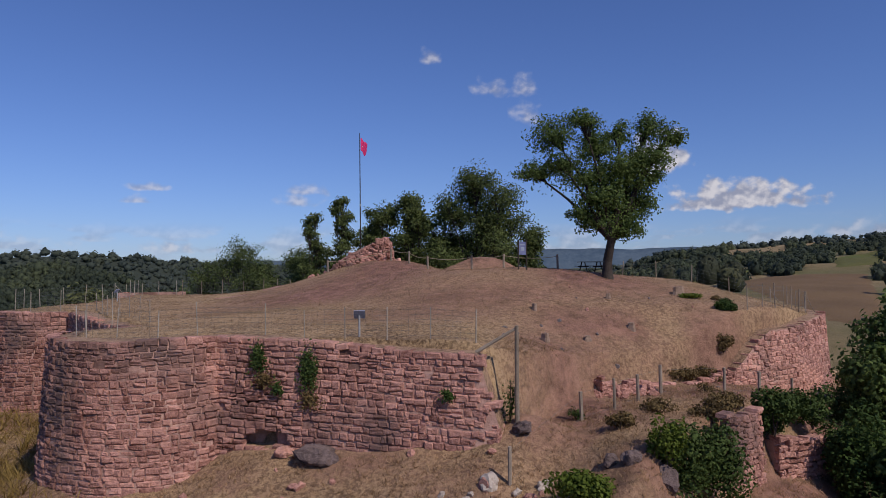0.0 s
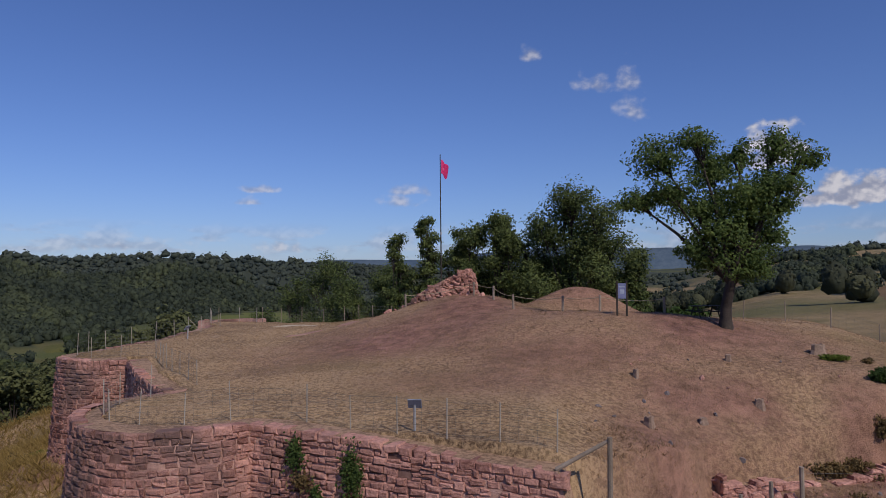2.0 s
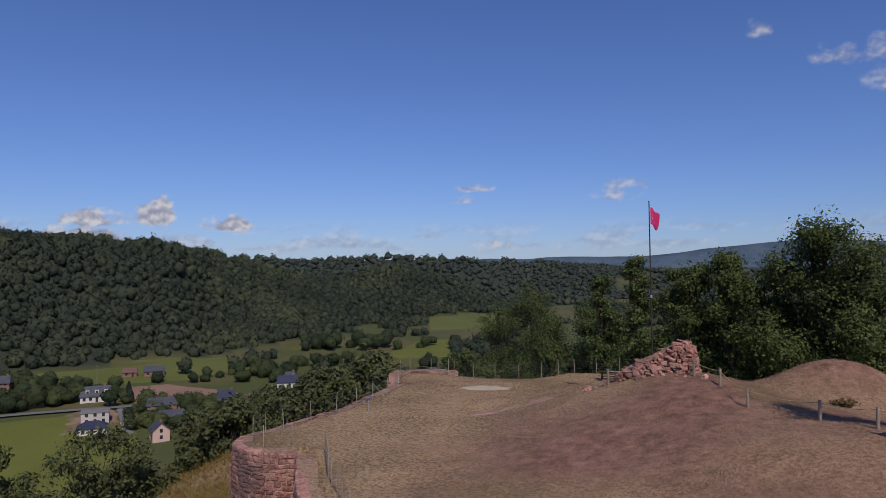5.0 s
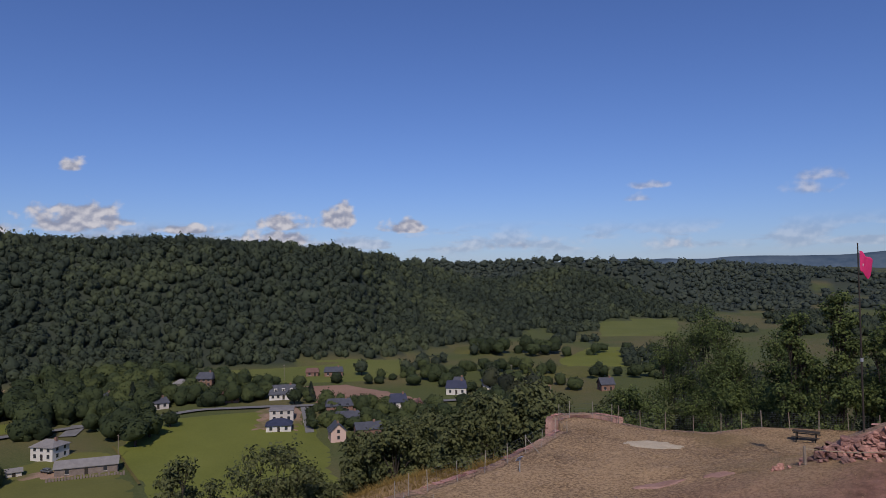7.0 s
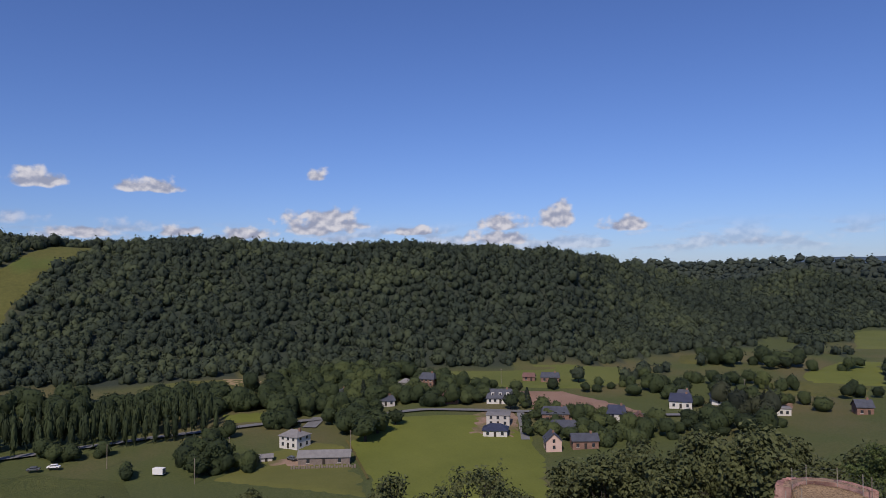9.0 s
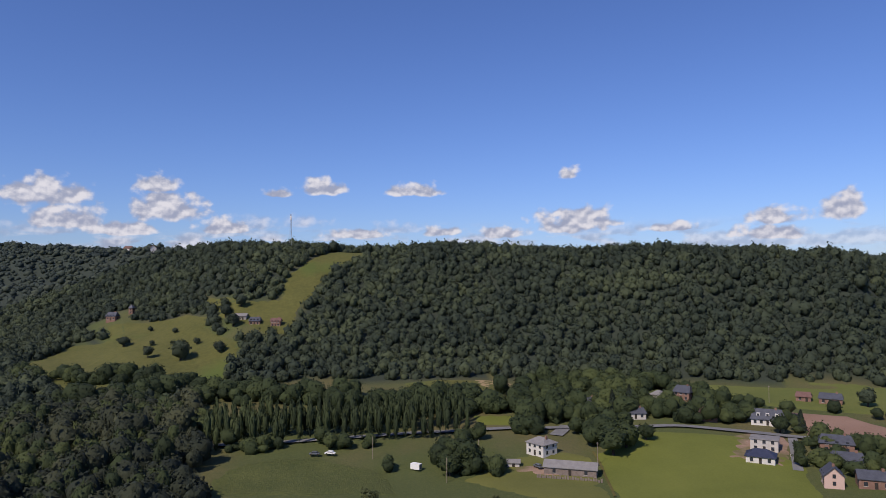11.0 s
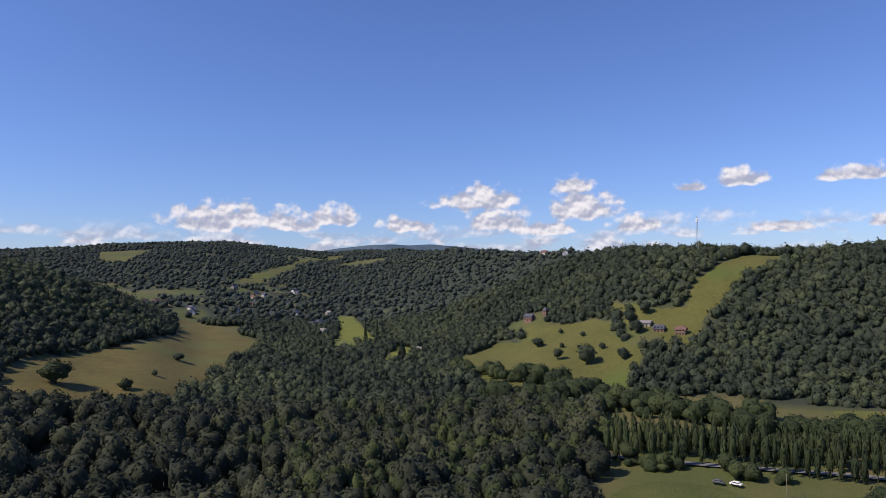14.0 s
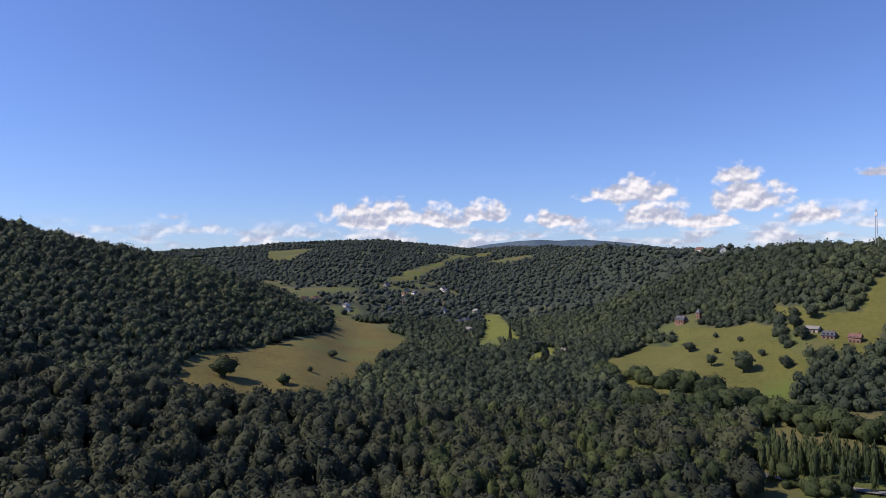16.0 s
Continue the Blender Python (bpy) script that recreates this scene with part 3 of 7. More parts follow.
for i, (name, path, top, bottom, label) in enumerate(WALLS):
    walls[name] = tagged(part(name, wall_body(path, top, bottom, 1.08), None), label, "wall", kind="structure")
    if name != "wall_back":
        st = masonry(path, top, 40 + i, hole=hollow if i == 0 else None, ragged=0.06 if name != "wall_east" else 0.2, wild=1.3)
        walls[name + "_stones"] = st

# low rubble wall on the slope, and broken walls further down
RUBBLE = [(16.4, 61.5), (13.0, 59.6), (10.6, 58.5), (8.4, 57.6)]
DOWN = [(14.2, 52.6), (13.2, 51.6), (12.1, 50.6), (12.3, 52.2)]
DOWN2 = [(17.8, 54.5), (16.4, 53.6), (15.0, 52.9)]
PIER = [(8.6, 48.6), (8.2, 47.5), (7.3, 47.4), (7.1, 48.4)]


def thing_at(name, path, label, category):
    x, y = path[len(path) // 2]
    return thing(name, x, y, float(height(x, y)), 0, label, category)


def stone_thing(name, path, top, low, label, seed, material, course=(0.16, 0.3), width=(0.2, 0.6), thick=0.7, ragged=0.3, single=120, batter=0.03):
    ob = tagged(part(name, wall_body(path, lambda x, y: top(x, y) - 0.25, low, thick, 0.24), None), label, "wall")
    st = masonry(path, top, seed, low=lambda x, y: low + 0.2, course=course, width=width, ragged=ragged, batter=batter, wild=1.7)
    rest = []
    for k, (v, mid) in enumerate(st):
        if k < single:
            c = v.mean(0)
            part("stone", mesh_from("stone", v - c, BLOCK_FACES), material, ob).location = c
        else:
            rest.append((v, BLOCK_FACES))
    if rest:
        v, f = join_np(rest)
        tagged(part("stonework", mesh_from("stonework", v, f), material, ob), kind="stuff")
    return ob


stone_thing("rubble_wall", RUBBLE, lambda x, y: float(height(x, y + 0.9)) - 0.12 + 0.3 * float(vnoise(x * 0.9, 3, 2)) - 0.45 * float(1 - sstep(8.6, 11.0, x)), -5.2, "low tumbled rubble wall half buried in the grassy slope", 61, M_STONE, ragged=0.35, single=150)
stone_thing("broken_wall", DOWN, lambda x, y: -2.75 - 0.5 * float(vnoise(x * 1.3, y, 5)), -6.6, "broken end of a red stone wall below the slope", 62, M_STONE)
stone_thing("broken_wall", DOWN2, lambda x, y: -4.3 - 0.5 * float(vnoise(x * 1.3, y, 6)), -7.6, "broken red stone wall under hanging ivy", 63, M_STONE)
stone_thing("stone_pier", PIER, lambda x, y: -3.75 - 0.3 * float(vnoise(x * 2.3, y, 7)), -7.5, "pale crumbling stone pier beside a dark gap", 64, M_PALE, course=(0.2, 0.32), width=(0.25, 0.5), thick=0.5)


# ruin on the mound: one wall rising to a sheer end
def ruin_top(x, y):
    k = float(np.clip((x + 11.2) / 5.6, 0, 1))
    return float(terrace(x, y)) + 0.25 + 1.95 * k ** 0.75 - 0.25 * float(vnoise(x * 1.7, 1, 9))


RUIN = [(-5.2, 84.6), (-5.5, 83.4), (-8.0, 83.1), (-11.2, 83.3)]
ruin = tagged(part("ruined_wall", wall_body(RUIN[1:], lambda x, y: ruin_top(x, y) - 0.1, 2.2, 1.5, 0.2), None), "crumbling red sandstone ruin on top of the mound", "ruin")
rest = []
for k, (v, mid) in enumerate(masonry(RUIN, ruin_top, 71, low=lambda x, y: float(terrace(x, y)) - 0.2, course=(0.18, 0.36), width=(0.18, 0.5), ragged=0.5, batter=0.2, wild=3.4)):
    c = v.mean(0)
    part("stone", mesh_from("stone", v - c, BLOCK_FACES), M_STONE, ruin).location = c
back = [(p[0], p[1] + 1.7) for p in RUIN[1:]][::-1]
for v, mid in masonry(back, lambda x, y: ruin_top(x, y - 1.7), 72, low=lambda x, y: float(terrace(x, y)) - 0.2, course=(0.16, 0.28), width=(0.2, 0.6), ragged=0.5, batter=0.16, wild=3.4):
    rest.append((v, BLOCK_FACES))
v, f = join_np(rest)
tagged(part("stonework", mesh_from("stonework", v, f), M_STONE, ruin), kind="stuff")


# ---- loose rocks ----
def rock_mesh(seed, rough=0.5):
    bm = bmesh.new()
    bmesh.ops.create_icosphere(bm, subdivisions=3, radius=1.0)
    off = Vector((seed * 3.7, seed * 1.9, seed * 2.3))
    for v in bm.verts:
        v.co *= 1 + rough * noise.noise(v.co * 1.1 + off) + 0.2 * noise.noise(v.co * 3 + off)
        v.co.z = max(v.co.z, -0.6)
    me = bpy.data.meshes.new("rock")
    bm.to_mesh(me)
    bm.free()
    return me


ROCKS = [rock_mesh(s) for s in range(5)]


def rock(x, y, size, k, material, label, squash=0.7, sink=0.35):
    me = ROCKS[k % 5].copy()
    me.materials.append(material)
    ob = tagged(new("rock", me), label, "rock", "loose rocks")
    ob.matrix_world = pose(x, y, float(height(x, y)) + size * squash * (0.6 - sink), 4 * k, 7 * k, 67 * k) @ Matrix.Diagonal((size * 1.25, size, size * squash, 1))
    return ob


rock(-4.5, 50.4, 0.72, 0, M_DARKROCK, "large dark grey boulder at the wall's foot", 0.6, 0.25)
rock(-6.0, 51.0, 0.36, 1, M_STONE, "reddish block of stone in the washed-out hollow")
rock(3.75, 49.75, 0.36, 2, M_DARKROCK, "dark stone wedged at the foot of the old post", 0.8)
gen = np.random.default_rng(5)
for i in range(26):
    rock(gen.uniform(0.6, 4.6), gen.uniform(43.5, 47.5), gen.uniform(0.1, 0.34), i, M_PALE if i % 3 else M_STONE, "fallen block of pale stone in dry grass", 0.8)
for i in range(34):
    rock(gen.uniform(8.0, 11.4), gen.uniform(57.0, 58.4), gen.uniform(0.1, 0.3), i, M_STONE, "tumbled red stone in the rubble heap", 0.75)
for i in range(30):
    rock(gen.uniform(3.4, 16), gen.uniform(56, 68), gen.uniform(0.04, 0.12), i, M_STONE if i % 2 else M_ROCK, "small stone lying on the slope", 0.7)
for i in range(16):
    rock(gen.uniform(-12.5, -4.0), gen.uniform(82.0, 82.9), gen.uniform(0.08, 0.26), i, M_STONE, "fallen stone below the ruin", 0.7)
for i in range(16):
    rock(gen.uniform(-16, 3), gen.uniform(48.2, 50.6), gen.uniform(0.07, 0.24), i, M_STONE, "red stone fallen from the wall", 0.7)
for x, y, s in ((7.3, 46.8, 0.3), (8.5, 46.7, 0.35), (6.7, 47.3, 0.28)):
    rock(x, y, s, int(x * 10), M_DARKROCK, "dark rock beside the pale stone pier", 0.9)


# ---- fences ----
M_PALEPOST = surface("bleached_wood", (0.22, 0.195, 0.16), (0.44, 0.40, 0.34), 2.0, 0.9, 20.0, 0.3, 0.01, obj=0.4)
M_WIRE = surface("fence_wire", (0.10, 0.11, 0.10), (0.20, 0.21, 0.20), 2.0, 0.6, 20.0, 0.0, metal=0.4)


def along(path, step, inset):
    path = offset_path(path, inset)
    seg = [0.0]
    for p, q in zip(path, path[1:]):
        seg.append(seg[-1] + math.dist(p, q))
    return [(float(np.interp(s, seg, [p[0] for p in path])), float(np.interp(s, seg, [p[1] for p in path]))) for s in np.arange(0.3, seg[-1], step)]


def fence(name, spots, tall, radius, material, label, strands=6, mesh_step=0.0, seed=0, brace=False):
    x0, y0 = spots[0]
    z0 = float(height(x0, y0))
    ob = thing(name, x0, y0, z0, 0, label, "fence")
    gen = np.random.default_rng(seed)
    wires, tops = [], []
    for i, (x, y) in enumerate(spots):
        z = float(height(x, y))
        h = tall * gen.uniform(0.9, 1.12)
        lx, ly = gen.normal(0, 0.04, 2)
        p = part("post", rod((x - x0, y - y0, z - z0 - 0.3), (x - x0 + lx, y - y0 + ly, z - z0 + h), radius * gen.uniform(0.85, 1.2), sides=7), material, ob)
        if brace and i % 9 == 4:
            part("brace", rod((x - x0, y - y0, z - z0 + h * 0.9), (x - x0 + 0.9, y - y0 + 0.5, z - z0), radius * 0.8, sides=5), material, ob)
        tops.append((x - x0, y - y0, z - z0))
    for p, q in zip(tops, tops[1:]):
        if math.dist(p, q) > 7:
            continue
        for s in range(strands):
            h = tall * (0.1 + 0.82 * s / max(strands - 1, 1))
            wires.append(((p[0], p[1], p[2] + h), (q[0], q[1], q[2] + h), 0.0045, 0.0045))
        if mesh_step:
            n = int(math.dist(p[:2], q[:2]) / mesh_step)
            for j in range(1, n):
                m = [p[k] + (q[k] - p[k]) * j / n for k in range(3)]
                wires.append(((m[0], m[1], m[2] + tall * 0.1), (m[0], m[1], m[2] + tall * 0.92), 0.003, 0.003))
    part("wire_mesh", mesh_from("wire_mesh", *rods(wires, 3)), M_WIRE, ob, "thin wire strands")
    return ob


fence("wire_fence", along(FRONT[1:3], 1.95, 1.15) + along(FRONT[2:], 1.75, 1.15), 1.35, 0.022, M_PALEPOST, "thin pale posts with wire along the curtain wall", 6, 0.3, 1)
fence("wire_fence", along(LINK, 1.5, 1.6) + along(TOWER2, 1.8, 1.15), 1.3, 0.022, M_PALEPOST, "weathered posts with wire netting round the tower", 6, 0.3, 2)
fence("wire_fence", along(WEST, 2.6, 1.15) + along(TOWER3, 2.2, 1.1), 1.4, 0.024, M_PALEPOST, "weathered wire fence along the valley edge", 6, 0.35, 3, True)
fence("wire_fence", along(BACK[:6], 2.2, 1.1), 1.4, 0.035, M_POST, "wire netting fence in front of the trees", 8, 0.2, 4)
fence("wire_fence", along(EAST[:5], 1.6, 1.15), 1.45, 0.03, M_POST, "weathered wire fence on the broken wall", 6, 0.3, 5, True)
fence("wire_fence", [(14.5, 80.0), (17.0, 79.0), (19.5, 78.0), (22.0, 76.8), (24.6, 75.6)], 1.3, 0.035, M_POST, "wire fence across the dry slope", 5, 0.4, 6, True)
fence("field_fence", [(3.1, 47.4), (6.6, 53.0), (8.2, 53.7), (9.8, 56.0), (11.2, 57.2), (14.4, 57.4), (17.0, 59.6), (19.1, 60.5), (21.2, 61.7), (22.7, 61.6)], 1.3, 0.075, M_POST, "old grey wooden posts of a field fence", 2, 0, 7)

post = thing("leaning_post", 3.58, 50.1, float(height(3.58, 50.1)), 0, "tall old wooden post propped by a pole at the wall's end", "post")
part("post", rod((0, 0, -0.4), (0.02, -0.15, 0.6 - post.location.z), 0.1, 0.075, 8), M_POST, post)
part("prop", rod((0.02, -0.1, 0.5 - post.location.z), (-1.62, -0.15, -0.45 - post.location.z), 0.06, 0.075, 8), M_POST, post)

# rope barrier on the mound
ROPE = [(-10.6, 82.6), (-5.0, 82.4), (-3.3, 81.0), (-1.5, 77.6), (2.0, 75.6), (4.4, 74.4), (8.4, 74.0)]
M_ROPE = surface("hemp_rope", (0.30, 0.24, 0.15), (0.48, 0.40, 0.27), 4.0, 0.9, 40.0, 0.3, 0.004)
rope = thing("rope_barrier", *ROPE[0], float(height(*ROPE[0])), 0, "pale wooden posts strung with sagging rope", "barrier")
bm = bmesh.new()
last = None
for i, (x, y) in enumerate(ROPE):
    p = Vector((x - ROPE[0][0], y - ROPE[0][1], float(height(x, y)) - rope.location.z))
    part("post", rod(p - Vector((0, 0, 0.3)), p + Vector((0.02 * (i % 3 - 1), 0, 1.05)), 0.085, 0.08, 8), M_POST, rope)
    if last is not None:
        for h in (0.92,):
            pts = [last.lerp(p, j / 8) + Vector((0, 0, h - 0.9 * (j / 8) * (1 - j / 8) * min(1.0, (p - last).length / 5))) for j in range(9)]
            for a, b in zip(pts, pts[1:]):
                add_rod(bm, a, b, 0.022, sides=5)
    last = p
part("rope", bm, M_ROPE, rope, "sagging hemp rope")

# ---- things on the castle hill ----
M_PANEL = surface("panel_print", (0.20, 0.24, 0.33), (0.34, 0.40, 0.52), 3.0, 0.5, 25.0, 0.0)
M_SHEET = surface("printed_sheet", (0.10, 0.12, 0.24), (0.19, 0.22, 0.38), 5.0, 0.5, 30.0, 0.0)
M_WHITE = surface("white_paint", (0.72, 0.71, 0.68), (0.82, 0.81, 0.78), 1.0, 0.7, 12.0, 0.1, 0.01)


def lectern(x, y, turn, size):
    ob = thing("information_panel", x, y, float(height(x, y)), turn, "small slanted information panel on a pale metal post", "sign")
    part("post", rod((0, 0, -0.2), (0, 0, 1.0 * size), 0.045, sides=8), M_STEEL, ob)
    bm = box(-0.27 * size, -0.26 * size, -0.02, 0.27 * size, 0.26 * size, 0.02, bevel=0.008)
    bmesh.ops.transform(bm, matrix=Matrix.Translation((0, 0.05, 1.05 * size)) @ Matrix.Rotation(radians(-48), 4, "X"), verts=bm.verts)
    panel = part("panel", bm, M_PANEL, ob, "slate-blue printed panel")
    bm = box(-0.05, -0.1, 0.021, 0.05, 0.1, 0.026)
    bmesh.ops.transform(bm, matrix=Matrix.Translation((0, 0.05, 1.05 * size)) @ Matrix.Rotation(radians(-48), 4, "X"), verts=bm.verts)
    part("printed_mark", bm, M_WHITE, panel, "plain white bar")


lectern(-3.1, 52.6, 8, 0.92)
lectern(-26.8, 77.5, 80, 0.8)

bx, by = 5.65, 72.3
ob = thing("notice_board", bx, by, float(height(bx, by)), 12, "tall dark notice board on two posts beside the path", "sign")
for s in (-0.3, 0.3):
    part("post", box(s - 0.05, -0.05, -0.3, s + 0.05, 0.05, 2.15, bevel=0.01), M_DARK, ob)
board = part("board", box(-0.27, -0.035, 1.05, 0.27, 0.025, 2.0, bevel=0.006), M_SHEET, ob, "pale blue printed sheet")
for a in ((-0.12, 1.35, 0.14, 1.62), (-0.2, 1.75, 0.2, 1.82)):
    part("printed_shape", box(a[0], -0.041, a[1], a[2], -0.036, a[3]), M_PANEL, board)


def picnic_table(x, y, turn, label, material):
    ob = thing("picnic_table", x, y, float(height(x, y)), turn, label, "table", "picnic tables")
    for k in range(5):
        part("plank", box(-0.95, -0.36 + 0.148 * k, 0.72, 0.95, -0.36 + 0.148 * k + 0.135, 0.765, bevel=0.008), material, ob)
    for s in (-1, 1):
        for k in range(2):
            y0 = s * 0.62 + 0.14 * k * s
            part("bench_plank", box(-0.95, y0 - 0.065, 0.42, 0.95, y0 + 0.065, 0.46, bevel=0.008), material, ob)
    for x_ in (-0.65, 0.65):
        for s in (-1, 1):
            part("leg", rod((x_, s * 0.62, -0.05), (x_, s * 0.22, 0.72), 0.05, sides=4), material, ob)
        part("crossbar", box(x_ - 0.03, -0.78, 0.35, x_ + 0.03, 0.78, 0.42), material, ob)


picnic_table(10.9, 74.2, 20, "dark weathered picnic table in the tree's shade", M_DARK)
picnic_table(-14.4, 97.6, 10, "dark wooden picnic table near the back fence", M_DARK)

# flag
fz = float(height(-7.9, 83.95))
flagpole = thing("flagpole", -7.9, 83.95, fz, 0, "tall dark flagpole behind the ruin with a pink-red flag", "flagpole")
part("pole", rod((0, 0, -0.2), (-0.03, 0, 15.55 - fz), 0.06, 0.035, 10), M_DARK, flagpole)
part("clamp", rod((0, 0, 8.9 - fz), (0, 0, 9.1 - fz), 0.085, sides=8), M_STEEL, flagpole)
M_FLAG = leafy("flag_cloth", (0.80, 0.04, 0.20), (0.92, 0.10, 0.32), 1.0, 12.0, 0.1, 0.01, 0.35, 0.0)
nu, nv = 14, 18
uu, vv = np.meshgrid(np.linspace(0, 1, nu), np.linspace(0, 1, nv))
droop = 0.95 * uu ** 1.1
fxl = 0.05 + 0.55 * uu * (1 - 0.45 * vv)
fyl = 0.3 * uu + 0.16 * np.sin(uu * 7 + vv * 2) * uu
fzl = -vv * 1.05 - droop * (0.55 + 0.25 * np.sin(vv * 3)) + 0.06 * np.sin(uu * 9 + vv * 4)
fv = np.stack([fxl, fyl, fzl], -1).reshape(-1, 3)
ff = np.array([(j * nu + i, j * nu + i + 1, (j + 1) * nu + i + 1, (j + 1) * nu + i) for j in range(nv - 1) for i in range(nu - 1)])
ob = part("flag", mesh_from("flag", fv, ff, True), M_FLAG, flagpole, "pink-red cloth drooping in a light wind")
ob.location = (0, 0, 15.1 - fz)
sol = ob.modifiers.new("cloth", "SOLIDIFY")
sol.thickness = 0.012
ob2 = part("emblem", mesh_from("emblem", fv[[7 * nu + 4, 7 * nu + 5, 9 * nu + 5, 9 * nu + 4]] + np.array([0, -0.03, 0]), [(0, 1, 2, 3)]), M_WHITE, ob, "plain white shape on the flag")
sol = ob2.modifiers.new("cloth", "SOLIDIFY")
sol.thickness = 0.006


M_STUMP = surface("weathered_stump", (0.17, 0.115, 0.085), (0.40, 0.295, 0.22), 2.5, 0.95, 14.0, 0.8, 0.03)


def stump(x, y, r, h, label):
    z = float(height(x, y))
    bm = bmesh.new()
    n = 14
    rings = []
    for k, (f_, zz) in enumerate(((1.45, -0.2), (1.2, 0.05), (1.0, h * 0.5), (0.95, h))):
        rings.append([bm.verts.new((r * f_ * (1 + 0.18 * math.sin(3 * a + x) + 0.1 * math.sin(7 * a)) * math.cos(a), r * f_ * (1 + 0.18 * math.sin(3 * a + x)) * math.sin(a), zz + (0.12 * h * math.sin(5 * a + y) if k == 3 else 0))) for a in (2 * math.pi * i / n for i in range(n))])
    for p, q in zip(rings, rings[1:]):
        for i in range(n):
            bm.faces.new((p[i], p[(i + 1) % n], q[(i + 1) % n], q[i]))
    bm.faces.new(rings[-1])
    me = bpy.data.meshes.new("stump")
    bm.to_mesh(me)
    bm.free()
    me.materials.append(M_STUMP)
    ob = tagged(new("tree_stump", me), label, "stump", "tree stumps")
    ob.location = (x, y, z)


stump(15.5, 68.3, 0.32, 0.5, "thick grey tree stump at the edge of the slope")
stump(5.7, 58.6, 0.2, 0.4, "pale cut stump on the dry slope")
stump(5.6, 63.2, 0.13, 0.35, "weathered stump on the reddish slope")
stump(10.4, 65.6, 0.13, 0.3, "small weathered stump below the tree")
stump(10.9, 61.8, 0.18, 0.3, "small split stump on the slope")
stump(8.1, 60.0, 0.16, 0.22, "low rotten stump in dry grass")


# bare patches
def patch(x, y, rx, ry, turn, material, label, seed):
    c, s = math.cos(radians(turn)), math.sin(radians(turn))
    n, m = 36, 6
    pts, f = [(x, y)], []
    for k in range(1, m + 1):
        for i in range(n):
            a = 2 * math.pi * i / n
            q = k / m * (1 + 0.35 * noise.noise((math.cos(a) * 1.7 + seed, math.sin(a) * 1.7, seed)) + 0.2 * noise.noise((math.cos(a) * 5 + seed, math.sin(a) * 5, seed)))
            pts.append((x + c * rx * q * math.cos(a) - s * ry * q * math.sin(a), y + s * rx * q * math.cos(a) + c * ry * q * math.sin(a)))
    p = np.array(pts)
    rim = np.zeros(len(p))
    rim[-n:] = 0.05
    v = np.column_stack([p, height(p[:, 0], p[:, 1]) + 0.05 - rim])
    tri = [(0, 1 + i, 1 + (i + 1) % n, 1 + (i + 1) % n) for i in range(n)]
    quad = [(1 + k * n + i, 1 + (k + 1) * n + i, 1 + (k + 1) * n + (i + 1) % n, 1 + k * n + (i + 1) % n) for k in range(m - 1) for i in range(n)]
    me = bpy.data.meshes.new("patch")
    me.from_pydata([tuple(q) for q in v], [], [t[:3] for t in tri] + quad)
    tagged(part("bare_patch", me, material), label, "ground", kind="structure")


M_SAND = surface("pale_sand", (0.36, 0.29, 0.20), (0.58, 0.50, 0.37), 1.2, 0.95, 8.0, 0.6, 0.03)
M_EARTH = surface("red_earth", (0.22, 0.12, 0.09), (0.42, 0.26, 0.21), 1.0, 0.95, 7.0, 0.6, 0.03)
patch(-23.2, 89.6, 2.2, 1.2, 20, M_SAND, "pale sandy patch in the dry grass", 2)
patch(-18.2, 80.0, 1.6, 0.5, 50, M_EARTH, "bare pinkish earth on the mound's flank", 5)
patch(-15.4, 82.2, 0.9, 0.4, 10, M_EARTH, "small bare patch of red earth", 8)

# ---- trees and woods ----
rng = np.random.default_rng(11)


def sprays(points, outward, size, gen, long=1.0, flat=0.5):
    """Two-triangle sprays of leaves at the points, turned about the outward direction with some disorder."""
    n = len(points)
    d = outward + gen.normal(0, flat, (n, 3))
    d /= np.linalg.norm(d, axis=1)[:, None] + 1e-9
    t = np.cross(d, gen.normal(0, 1, (n, 3)))
    t /= np.linalg.norm(t, axis=1)[:, None] + 1e-9
    b = np.cross(d, t)
    s = size * gen.uniform(0.6, 1.25, n)[:, None]
    bend = d * s * 0.25
    v = np.stack([points - t * s * long + bend * -1, points + b * s * 0.55, points + t * s * long + bend * -1, points - b * s * 0.55], 1)
    k = np.arange(n)[:, None] * 4
    f = np.concatenate([k + np.array([0, 3, 1]), k + np.array([3, 2, 1])])
    return v.reshape(-1, 3), f


